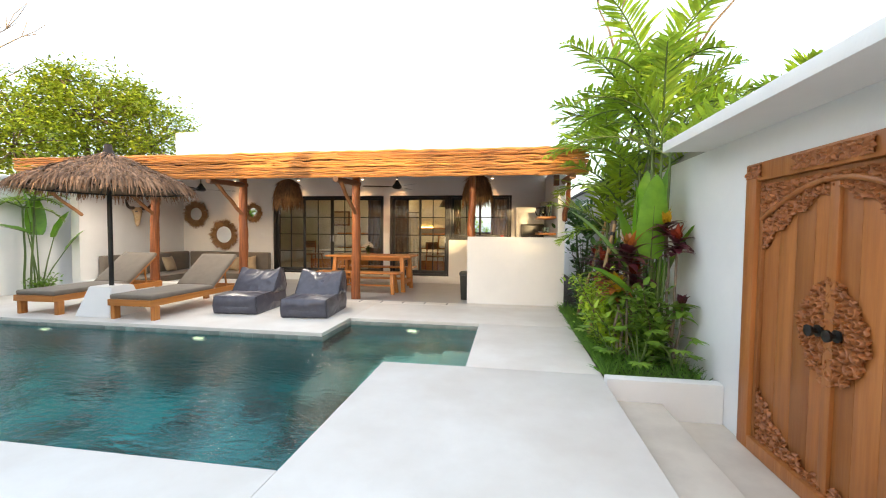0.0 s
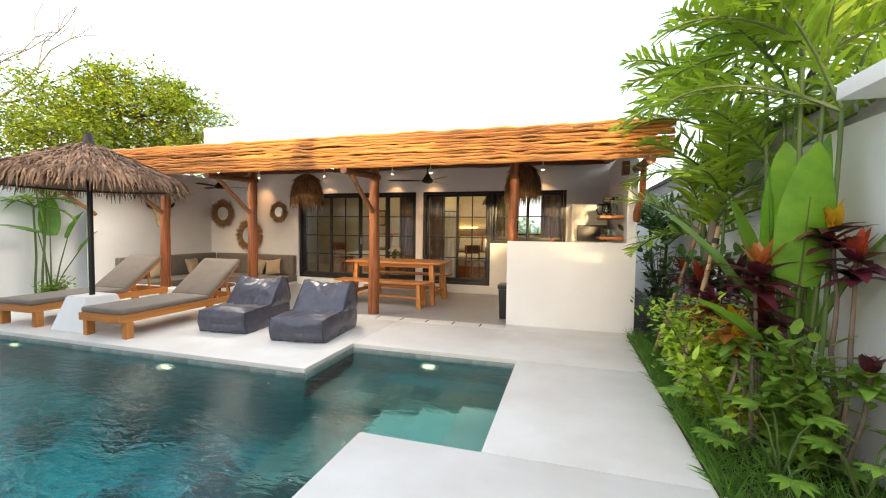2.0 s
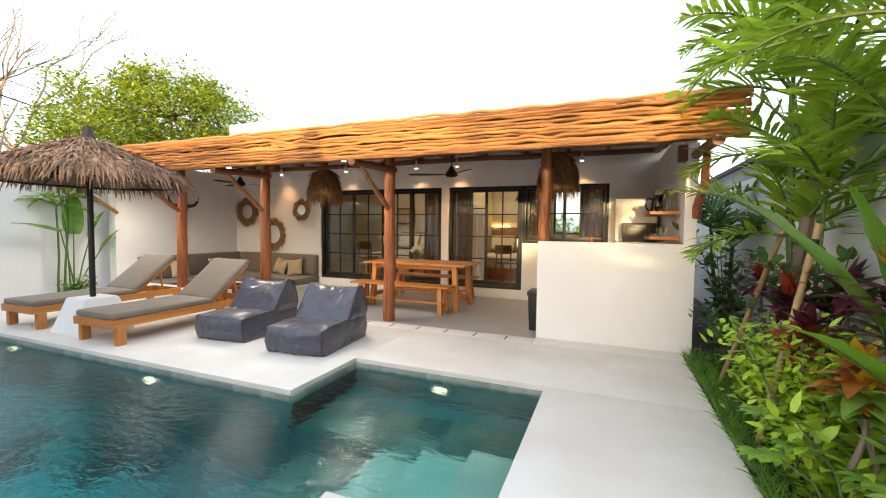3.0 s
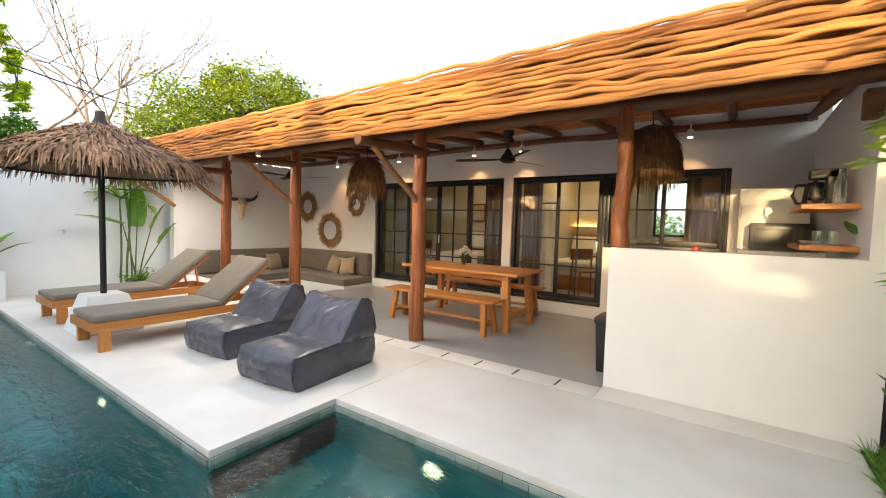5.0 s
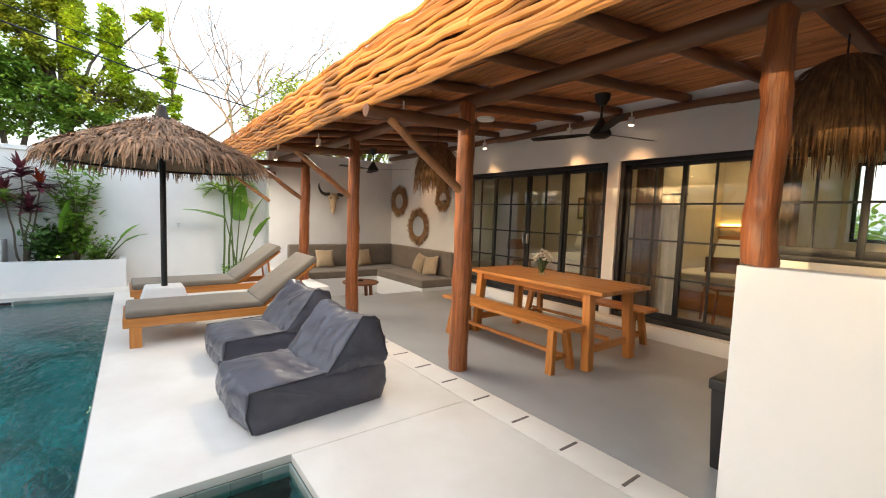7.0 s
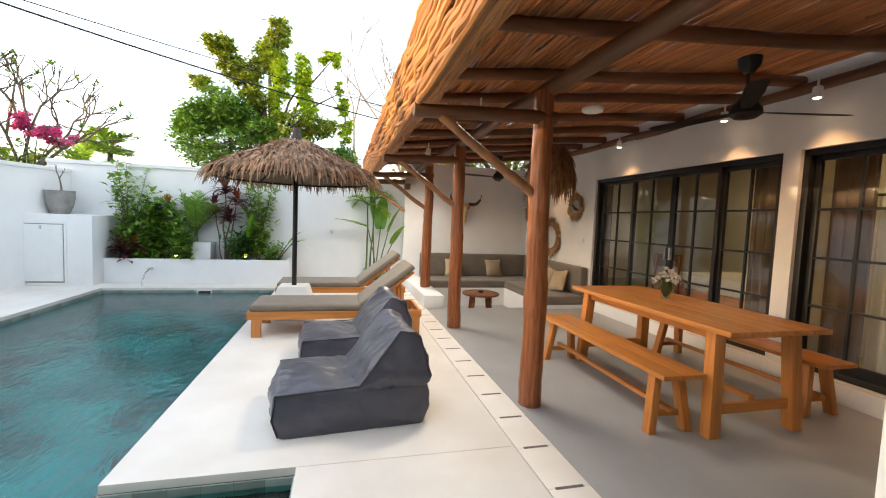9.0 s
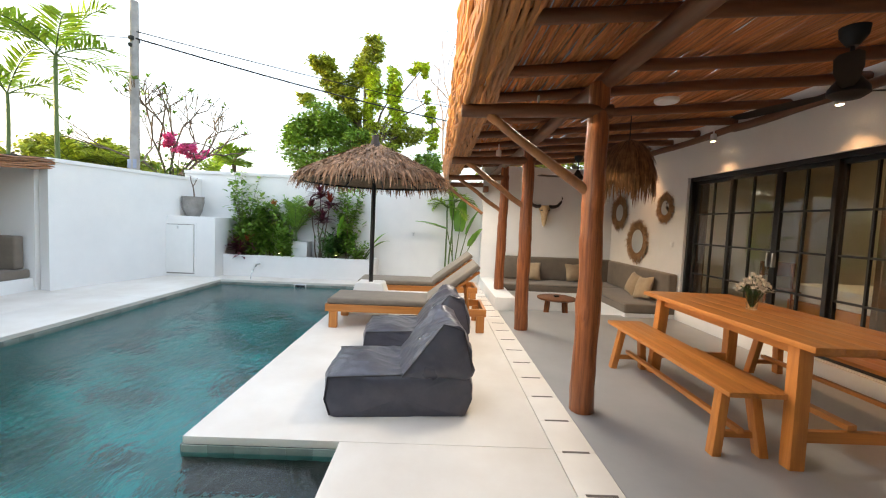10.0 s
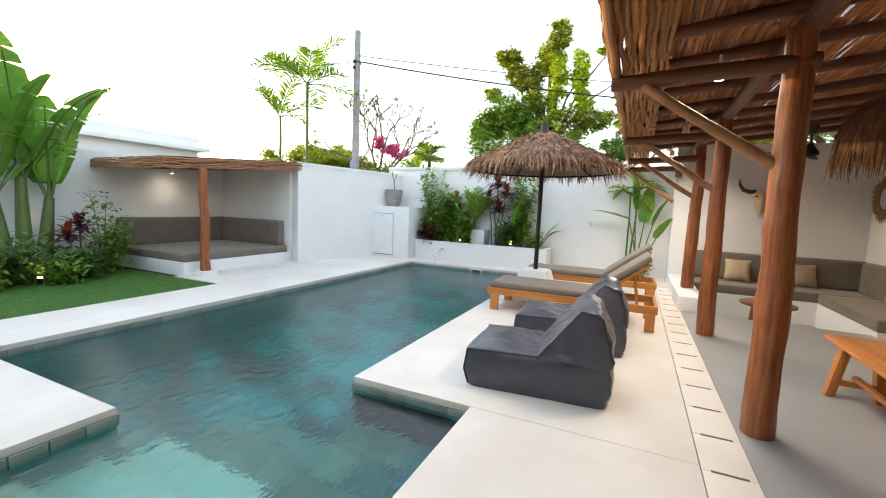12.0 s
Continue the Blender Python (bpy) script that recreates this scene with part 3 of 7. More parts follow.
part("side_beam", log((0.87, 8.5, 2.42), (0.87, 11.0, 2.68), 0.05, 0.045, rng, 0.02), LOGY, roof)

posts = [(-2.75, 8.455, 0.0, True), (-5.09, 8.475, 0.0, True), (-7.1, 8.49, 0.2, True), (-0.57, 8.47, 1.2, False)]
for i, (x, y, z, arm) in enumerate(posts):
    p = thing("timber_post", pose(x, y, z), "peeled orange-brown log post carrying the terrace roof" if z < 1 else "short peeled log post standing on the counter wall", "post", "posts of the terrace roof")
    r = 0.088 if z < 1 else 0.07
    part("shaft", log((0, 0, 0), (0.02, -0.02, 2.36 - z), r, r * 0.8, rng, 0.022, 60, 22, knots=16), LOGZ, p)
    if arm:
        part("bracket_beam", log((0.03, -0.99, 2.135 - z), (0.04, 0.06, 2.17 - z), 0.047, 0.05, rng, 0.01), LOGY, p, "grey-brown log arm with a cut end")
        part("brace", log((0.02, -0.06, 1.6 - z), (0.03, -0.8, 2.11 - z), 0.036, 0.032, rng, 0.02), LOGB, p, "pale diagonal log brace")
p = thing("wall_bracket", pose(-8.62, 8.28, 0), "log bracket fixed to the end of the side wall", "bracket", "posts of the terrace roof")
part("bracket_beam", log((0, -0.95, 2.14), (0, 0, 2.17), 0.05, 0.05, rng, 0.01), LOGY, p)
part("brace", log((0.02, 0, 1.56), (0.02, -0.78, 2.12), 0.034, 0.03, rng, 0.015), LOGB, p, "pale diagonal log brace")
part("pad", nb(-0.12, 0.12, 0, 0.1, 2.02, 2.14, 0.01), LOGX, p)
p = thing("wall_bracket", pose(1.0, 8.4, 0), "log bracket fixed to the kitchen column", "bracket", "posts of the terrace roof")
part("bracket_beam", log((0.03, -1.0, 2.13), (0.03, 0, 2.17), 0.05, 0.05, rng, 0.01), LOGY, p)
part("brace", log((0.05, -0.02, 1.5), (0.04, -0.5, 2.11), 0.045, 0.035, rng, 0.05), LOGZ, p, "bent orange log brace")
part("block", nb(-0.14, -0.05, -0.02, 0.1, 2.1, 2.28, 0.008), LOGX, p)

# ---- lights on the terrace ----


def downlight(x, y, z, watts, arm=0.0):
    d = thing("spotlight", pose(x, y, z), "small white cylinder downlight fixed under the roof", "spotlight", "terrace spotlights")
    part("can", lathe(bmesh.new(), [(0.034, 0.0), (0.036, 0.01), (0.036, 0.085), (0.03, 0.095)], 16), WHITEP, d)
    part("lens", lathe(bmesh.new(), [(0.0, -0.004), (0.027, -0.004), (0.027, 0.002)], 16), GLOWW, d, "glowing warm lens")
    part("stem", tube(bmesh.new(), [(0, 0, 0.09), (0, 0, 0.17)], 0.009, 8), WHITEP, d)
    if watts:
        l = new("spot_lamp", bpy.data.lights.new("spot_lamp", "SPOT"))
        l.data.energy, l.data.color, l.data.spot_size, l.data.spot_blend, l.data.shadow_soft_size = watts, ((1.0, 0.52, 0.22) if y > 9 else (1.0, 0.9, 0.76)), radians(92 if y > 9 else 165), 1.0, (0.035 if y > 9 else 0.22)
        l.matrix_world = look((x, y, z - 0.02), (x, y + 0.05, z - 1))


for x, w in ((-3.5, 7), (-2.62, 7), (-0.3, 7), (-5.2, 6), (-7.0, 6)):
    downlight(x, 10.88, 2.55, w)
for x in (-3.3, -5.5, -7.6):
    downlight(x, 8.13, 2.27, 28)
lt = thing("ceiling_light", pose(-3.43, 9.28, 2.47), "flat white round ceiling light", "ceiling light")
part("disc", lathe(bmesh.new(), [(0.0, 0.0), (0.09, 0.0), (0.1, 0.01), (0.1, 0.03), (0.0, 0.032)], 24), WHITEP, lt)


def ceiling_fan(m, turn, top):
    f = thing("ceiling_fan", m, "black three-blade ceiling fan on a short rod", "ceiling fan", "terrace fans")
    part("canopy", lathe(bmesh.new(), [(0.0, top), (0.075, top), (0.07, top - 0.05), (0.03, top - 0.11), (0.0, top - 0.112)], 20), BLACKM, f)
    part("rod", tube(bmesh.new(), [(0, 0, 0.12), (0, 0, top - 0.1)], 0.012, 10), BLACKM, f)
    part("motor", lathe(bmesh.new(), [(0.0, -0.045), (0.07, -0.04), (0.105, -0.015), (0.1, 0.02), (0.05, 0.09), (0.025, 0.14), (0.0, 0.145)], 24), BLACKM, f)
    for k in range(3):
        bm = bmesh.new()
        rot = pose(0, 0, 0, 0, 0, turn + 120 * k) @ pose(0, 0, 0, 9, 0, 0)
        prof = [(0.09, 0.025), (0.2, 0.045), (0.45, 0.062), (0.68, 0.058), (0.74, 0.035)]
        up = [bm.verts.new(rot @ Vector((r, w, 0.003))) for r, w in prof] + [bm.verts.new(rot @ Vector((r, -w, 0.003))) for r, w in prof[::-1]]
        fc = bm.faces.new(up)
        bmesh.ops.solidify(bm, geom=[fc], thickness=0.007)
        part("blade", bm, BLACKM, f)
    return f


ceiling_fan(pose(-2.32, 9.8, 2.25), 75, 0.38)
ceiling_fan(pose(-7.05, 9.75, 2.22), 40, 0.38)


def strips(bm, rg, count, gen, width, bend=0.02):
    """Many narrow strips; gen gives root, direction, length, normal."""
    for _ in range(count):
        root, d, ln, nrm = gen(rg)
        side = d.cross(nrm).normalized() * width * rg.uniform(0.6, 1.4)
        side = (side + nrm * rg.uniform(-0.5, 0.5) * width)
        mid = root + d * ln * 0.55 + nrm * rg.uniform(0, bend)
        tip = root + d * ln + nrm * rg.uniform(-bend, bend) + Vector((0, 0, -0.25 * bend))
        v = [bm.verts.new(c) for c in (root - side, root + side, mid + side * 0.9, mid - side * 0.9, tip + side * 0.25, tip - side * 0.25)]
        bm.faces.new((v[0], v[1], v[2], v[3]))
        bm.faces.new((v[3], v[2], v[4], v[5]))


def pendant(m, top):
    l = thing("pendant_lamp", m, "bell-shaped pendant lamp of hanging brown grass", "pendant lamp", "grass pendant lamps")
    R_, H = 0.30, 0.44
    prof = [(0.03, 0), (0.12, -0.03), (0.2, -0.12), (0.26, -0.26), (R_, -H)]
    bm = lathe(bmesh.new(), [(r * 0.93, z - 0.01) for r, z in prof], 24)
    part("frame", bm, STRAW, l)
    bm = bmesh.new()

    def gen(rg):
        u = rg.random() ** 0.7
        k = u * 3.999
        i = int(k)
        t = k - i
        r = prof[i][0] * (1 - t) + prof[i + 1][0] * t
        z = prof[i][1] * (1 - t) + prof[i + 1][1] * t
        a = rg.uniform(0, 2 * math.pi)
        sl = Vector((prof[i + 1][0] - prof[i][0], 0, prof[i + 1][1] - prof[i][1])).normalized()
        d = Vector((sl.x * math.cos(a), sl.x * math.sin(a), sl.z)) + Vector((0, 0, -0.35))
        if u > 0.8:
            d = Vector((0.08 * math.cos(a), 0.08 * math.sin(a), -1))
        nrm = Vector((math.cos(a), math.sin(a), 0.3)).normalized()
        return Vector((r * math.cos(a), r * math.sin(a), z)), d.normalized(), rg.uniform(0.16, 0.36 if u > 0.8 else 0.28), nrm

    strips(bm, random.Random(3), 1500, gen, 0.006, 0.022)
    tagged(part("grass", bm, STRAW, l, "shaggy brown grass fringe", False), kind="stuff")
    part("cord", tube(bmesh.new(), [(0, 0, -0.01), (0, 0, top)], 0.006, 6), BLACKM, l)
    part("bulb", lathe(bmesh.new(), [(0.0, -0.27), (0.03, -0.25), (0.035, -0.22), (0.015, -0.17), (0.0, -0.165)], 12), GLOWW, l, "glowing warm bulb")
    return l


pl1 = pendant(pose(-4.75, 9.58, 2.42), 0.30)
copy_thing(pl1, pose(-0.56, 9.75, 2.5, 0, 0, 70))

# ---- dining table and benches ----


def dining_table(m):
    t = thing("dining_table", m, "long orange teak dining table with slanted legs", "table")
    n, ln, w = 5, 1.86, 0.86
    for k in range(n):
        part("plank", nb(-ln / 2, ln / 2, -w / 2 + w / n * k + 0.001, -w / 2 + w / n * (k + 1) - 0.001, 0.725, 0.76, 0.003), TEAK, t)
    for s in (-1, 1):
        part("apron", nb(-ln / 2 + 0.2, ln / 2 - 0.2, s * 0.33 - 0.012, s * 0.33 + 0.012, 0.655, 0.725, 0.003), TEAK, t)
        part("end_apron", nb(s * 0.72 - 0.012, s * 0.72 + 0.012, -0.31, 0.31, 0.655, 0.725, 0.003), TEAKY, t)
        part("stretcher", nb(s * 0.76 - 0.018, s * 0.76 + 0.018, -0.32, 0.32, 0.15, 0.22, 0.004), TEAKY, t)
        for q in (-1, 1):
            bm = nb(-0.04, 0.04, -0.045, 0.045, 0, 0.725, 0.005)
            bmesh.ops.transform(bm, matrix=Matrix(((1, 0, -s * 0.06, s * 0.78), (0, 1, -q * 0.04, q * 0.36), (0, 0, 1, 0), (0, 0, 0, 1))), verts=bm.verts)
            part("leg", bm, TEAKZ, t)
    part("rail", nb(-0.76, 0.76, -0.03, 0.03, 0.222, 0.258, 0.004), TEAK, t)
    return t


def bench(m):
    b = thing("bench", m, "narrow orange teak bench with slanted legs", "bench", "benches at the table")
    ln, w = 1.78, 0.34
    for k in range(2):
        part("plank", nb(-ln / 2, ln / 2, -w / 2 + w / 2 * k + 0.001, -w / 2 + w / 2 * (k + 1) - 0.001, 0.41, 0.44, 0.003), TEAK, b)
    for s in (-1, 1):
        part("crosspiece", nb(s * 0.73 - 0.015, s * 0.73 + 0.015, -0.13, 0.13, 0.1, 0.14, 0.003), TEAKY, b)
        for q in (-1, 1):
            bm = nb(-0.035, 0.035, -0.028, 0.028, 0, 0.41, 0.004)
            bmesh.ops.transform(bm, matrix=Matrix(((1, 0, -s * 0.1, s * 0.76), (0, 1, -q * 0.14, q * 0.145), (0, 0, 1, 0), (0, 0, 0, 1))), verts=bm.verts)
            part("leg", bm, TEAKZ, b)
    part("rail", nb(-0.78, 0.78, -0.02, 0.02, 0.142, 0.175, 0.004), TEAK, b)
    return b


dining_table(pose(-2.86, 9.82, 0))
b1 = bench(pose(-2.96, 9.235, 0, 0, 0, -1))
copy_thing(b1, pose(-2.98, 10.62, 0, 0, 0, 0.5))

v = thing("flower_vase", pose(-3.0, 9.86, 0.762), "clear glass vase with a bunch of white flowers", "vase")
part("glass", lathe(bmesh.new(), [(0.0, 0.0), (0.035, 0.0), (0.04, 0.05), (0.048, 0.13), (0.045, 0.13), (0.037, 0.05), (0.033, 0.008), (0.0, 0.008)], 20), VASEG, v).visible_shadow = False
FLW = mat("white_petal", (0.8, 0.76, 0.66), (0.7, 0.62, 0.5), 0.8, (60, 60, 60), 0.3, 300, island=0.1)
LEAFD = mat("dark_leaf", (0.05, 0.11, 0.025), (0.03, 0.075, 0.015), 0.45, (8, 8, 8), 0.15, 60, island=0.35, trans=0.2)
bm, bs = bmesh.new(), bmesh.new()
for k in range(46):
    a, r = rng.uniform(0, 6.28), 0.12 * math.sqrt(rng.random())
    h = 0.27 - r * 0.9 + rng.uniform(-0.02, 0.02)
    c = Vector((r * math.cos(a), r * math.sin(a), h))
    tube(bs, [(0.01 * math.cos(a), 0.01 * math.sin(a), 0.02), c * 0.6 + Vector((0, 0, 0.04)), c], 0.0025, 4)
    for q in range(9):
        b_, e_ = rng.uniform(0, 6.28), rng.uniform(-0.2, 1.2)
        d = Vector((math.cos(b_) * math.cos(e_), math.sin(b_) * math.cos(e_), math.sin(e_)))
        s_ = d.cross(Vector((0.3, 0.5, 1))).normalized() * 0.012
        p0 = c + d * 0.004
        vv = [bm.verts.new(x_) for x_ in (p0 - s_ * 0.5, p0 + s_ * 0.5, c + d * 0.026 + s_, c + d * 0.03 - s_)]
        bm.faces.new(vv)
part("stems", bs, LEAFD, v)
part("flowers", bm, FLW, v, "white blossoms", False)

# ---- cushions, bean bags, loungers ----


def cushion(bm, x0, x1, y0, y1, z0, z1, seed=0, puff=0.012, nx=14, ny=10):
    """A soft slab with rounded rim and a slightly puffed top."""
    box(bm, x0, x1, y0, y1, z0, z1)
    es = [e for e in bm.edges]
    bmesh.ops.bevel(bm, geom=es, offset=min(0.028, (z1 - z0) * 0.4), segments=3, affect="EDGES", profile=0.5)
    lx, ly = x1 - x0, y1 - y0
    big = [f for f in bm.faces if f.calc_area() > 0.02]
    bmesh.ops.subdivide_edges(bm, edges=list({e for f in big for e in f.edges if e.calc_length() > 0.25}), cuts=8, use_grid_fill=True)
    for vv in bm.verts:
        u, w = (vv.co.x - x0) / lx, (vv.co.y - y0) / ly
        k = max(0, u * (1 - u) * w * (1 - w)) * 16
        up = (vv.co.z - z0) / (z1 - z0) * 2 - 1
        vv.co.z += up * puff * (0.4 + 0.6 * k) + 0.004 * noise.noise((vv.co.x * 5 + seed, vv.co.y * 5, vv.co.z * 5))
    return bm


def cush_thing(name, m, dims, label, cat, group, seed, material=TAUPE):
    c = thing(name, m, label, cat, group)
    x, y, z = dims
    part("cover", cushion(bmesh.new(), -x / 2, x / 2, -y / 2, y / 2, 0, z, seed), material, c)
    bm = tube(bmesh.new(), [(-x / 2 + 0.01, -y / 2 + 0.004, z * 0.82), (0, -y / 2 + 0.002, z * 0.83), (x / 2 - 0.01, -y / 2 + 0.004, z * 0.82)], 0.004, 5)
    part("piping", bm, TAUPE if material is PILLOW else SEAM_AND_SHADE, c)
    return c


cush_thing("seat_cushion", pose(-8.26, 9.87, 0.062, 0, 0, 90), (2.44, 0.86, 0.14), "long taupe canvas seat cushion on the white bench", "cushion", "lounge cushions", 1)
cush_thing("seat_cushion", pose(-6.95, 10.69, 0.062), (1.74, 0.8, 0.14), "taupe canvas seat cushion beside the glass doors", "cushion", "lounge cushions", 2)
cush_thing("back_cushion", pose(-8.60, 9.87, 0.215, 90, 0, 90) @ pose(0, 0.24, -0.06), (2.44, 0.48, 0.13), "long upright taupe back cushion against the side wall", "cushion", "lounge cushions", 3)
cush_thing("back_cushion", pose(-7.25, 11.0, 0.215, 90, 0, 0) @ pose(0, 0.24, -0.09), (2.3, 0.48, 0.13), "upright taupe back cushion against the house wall", "cushion", "lounge cushions", 4)


def throw_pillow(m, label):
    t = thing("throw_pillow", m, label, "pillow", "throw pillows")
    bm = bmesh.new()
    n = 12
    grid = {}
    for s in (1, -1):
        for i in range(n + 1):
            for j in range(n + 1):
                u, w = i / n * 2 - 1, j / n * 2 - 1
                h = 0.075 * (max(0, (1 - u * u) * (1 - w * w)) ** 0.42)
                pin = 1 - 0.09 * (1 - abs(u * w)) * max(abs(u), abs(w)) ** 4
                grid[s, i, j] = bm.verts.new((u * 0.19 * pin, w * 0.19 * pin, s * h + 0.006 * noise.noise((u * 2, w * 2, s))))
        for i in range(n):
            for j in range(n):
                q = [grid[s, i, j], grid[s, i + 1, j], grid[s, i + 1, j + 1], grid[s, i, j + 1]]
                bm.faces.new(q if s > 0 else q[::-1])
    bmesh.ops.remove_doubles(bm, verts=bm.verts, dist=0.004)
    part("cover", bm, PILLOW, t)
    return t


tp = throw_pillow(pose(-8.38, 9.35, 0.41, 72, 0, 84), "square beige throw pillow leaning on the bench")
for m in (pose(-8.38, 10.25, 0.41, 70, 0, 98), pose(-7.0, 10.84, 0.41, 70, 8, -6), pose(-6.55, 10.8, 0.41, 68, -10, 10)):
    copy_thing(tp, m)
ct = thing("coffee_table", pose(-6.85, 9.45, -0.3), "low round dark wood coffee table in the sunken lounge", "table")
part("tabletop", lathe(bmesh.new(), [(0.0, 0.4), (0.31, 0.4), (0.33, 0.41), (0.33, 0.435), (0.3, 0.445), (0.0, 0.445)], 28), LOGX, ct)
for a in (0.6, 2.2, 3.75, 5.3):
    part("leg", log((0.24 * math.cos(a), 0.24 * math.sin(a), 0), (0.2 * math.cos(a), 0.2 * math.sin(a), 0.4), 0.03, 0.035, rng, 0.004), LOGZ, ct)
part("ashtray", lathe(bmesh.new(), [(0.0, 0.447), (0.045, 0.447), (0.05, 0.47), (0.04, 0.47), (0.0, 0.455)], 16), BLACKM, ct)


def puffy(prof, x0, x1, seed, shape, nx=46, edge=0.014, wr=0.014):
    """A stuffed body: the closed (y, z) outline prof swept along x, with tight seams, soft faces and creases."""
    pts = []
    n = len(prof)
    for i in range(n):
        a, b = Vector(prof[i]), Vector(prof[(i + 1) % n])
        k = max(2, int((b - a).length / 0.022))
        pts += [(a.lerp(b, t / k), math.sin(math.pi * t / k)) for t in range(k)]
    m = len(pts)
    sm = [(pts[i - 1][0] + pts[i][0] * 2 + pts[(i + 1) % m][0]) / 4 for i in range(m)]
    c = sum(sm, Vector((0, 0))) / m
    bm = bmesh.new()
    rings = []
    us = [0, 0.01, 0.03, 0.06] + [0.1 + 0.8 * k / (nx - 1) for k in range(nx)] + [0.94, 0.97, 0.99, 1]
    for u in us:
        e = min(u, 1 - u) * (x1 - x0)
        ins = edge * (1 - math.sqrt(max(0, 1 - (1 - min(e / edge, 1)) ** 2)))
        ring = []
        for p, face in zip(sm, (f for _, f in pts)):
            d = p - c
            q = c + d * (1 - ins * 0.55 / max(d.length, 0.05))
            q = q + d.normalized() * 0.032 * math.sin(math.pi * u) ** 0.6 * face * (0.2 if q.y < 0.04 else 1)
            x_ = x0 + (x1 - x0) * u
            fold = 0.5 - abs(noise.noise((x_ * 5 + q.x * 3 + seed, q.x * 7 - x_ * 4, q.y * 7)))
            fine = 0.5 - abs(noise.noise((x_ * 13 - q.x * 9 + seed, q.x * 14 + x_ * 8, q.y * 15)))
            w = wr * (0.8 * noise.noise((x_ * 3.5 + seed, q.x * 3.5, q.y * 3.5)) + 1.1 * fold * abs(fold) * 3 + 0.45 * fine)
            nd = d.normalized()
            x_, y_, z_ = shape(u, q.x + nd.x * w, q.y + nd.y * w)
            ring.append(bm.verts.new((x_, y_, max(z_, 0.0))))
        rings.append(ring)
    for a, b in zip(rings, rings[1:]):
        for k in range(m):
            bm.faces.new((a[k], a[(k + 1) % m], b[(k + 1) % m], b[k]))
    for ring, sx in ((rings[0], -1), (rings[-1], 1)):
        prev = ring
        for f_, out in ((0.9, 0.006), (0.75, 0.014), (0.55, 0.02), (0.35, 0.024), (0.12, 0.025)):
            cur = []
            for vv in ring:
                cc = Vector((vv.co.x + sx * out, c.x + (vv.co.y - c.x) * f_, c.y + (vv.co.z - c.y) * f_))
                cc.x += 0.014 * noise.noise((seed, cc.y * 6, cc.z * 6)) + 0.008 * noise.noise((seed + 4, cc.y * 15, cc.z * 15))
                cur.append(bm.verts.new(cc))
            for k in range(m):
                bm.faces.new((prev[k], prev[(k + 1) % m], cur[(k + 1) % m], cur[k]))
            prev = cur
        bm.faces.new(prev)
    bmesh.ops.recalc_face_normals(bm, faces=bm.faces)
    return bm


def bean_bag(m, seed):
    b = thing("bean_bag_chair", m, "charcoal grey bean bag lounger with a wedge backrest", "bean bag", "bean bags on the deck")
    X = 0.345

    def base_shape(u, y, z):
        # front corners stand up, the seat sags towards the backrest
        k = max(0, min(1, z / 0.3))
        z += 0.012 * k * abs(2 * u - 1) ** 3 * max(0, -y / 0.5) - 0.02 * k * max(0, 1 - ((y + 0.02) / 0.25) ** 2) * (1 - abs(2 * u - 1) ** 4)
        z += 0.035 * k * max(0, 1 - (2 * u - 1) ** 4) * max(0, 1 - ((y + 0.28) / 0.24) ** 2)
        return (2 * u - 1) * X * (1 - 0.03 * k), y, z

    def back_shape(u, y, z):
        k = max(0, min(1, (z - 0.3) / 0.36))
        z += 0.085 * k * abs(2 * u - 1) ** 2.2 - 0.035 * k
        y += 0.02 * k * (1 - (2 * u - 1) ** 2)
        return (2 * u - 1) * X * (1 - 0.03 * k), y, z

    base = [(-0.47, 0.0), (-0.51, 0.12), (-0.49, 0.265), (-0.1, 0.28), (0.47, 0.30), (0.5, 0.12), (0.46, 0.0)]
    back = [(0.0, 0.27), (0.29, 0.61), (0.43, 0.57), (0.5, 0.31), (0.47, 0.27), (0.22, 0.265)]
    seat = part("base", puffy(base, -X, X, seed, base_shape, wr=0.013), BEAN, b)
    bk = part("backrest", puffy(back, -X, X, seed + 11, back_shape, wr=0.017), BEAN, b)

    def seam(shape, path, parent):
        for u in (-0.004, 1.004):
            bm = tube(bmesh.new(), [shape(u, y, z) for y, z in path], 0.005, 6)
            part("piping", bm, SEAM_AND_SHADE, parent)

    seam(base_shape, [(-0.47, 0.015), (-0.508, 0.12), (-0.494, 0.2), (-0.488, 0.264), (-0.3, 0.274), (-0.1, 0.284), (0.2, 0.297), (0.47, 0.3)], seat)
    seam(back_shape, [(0.012, 0.283), (0.145, 0.437), (0.286, 0.602), (0.36, 0.587), (0.424, 0.564), (0.464, 0.44), (0.494, 0.32)], bk)
    return b


bean_bag(pose(-2.885, 7.09, 0, 0, 0, 5), 1.0)
bean_bag(pose(-4.03, 7.16, 0, 0, 0, 4), 5.3)


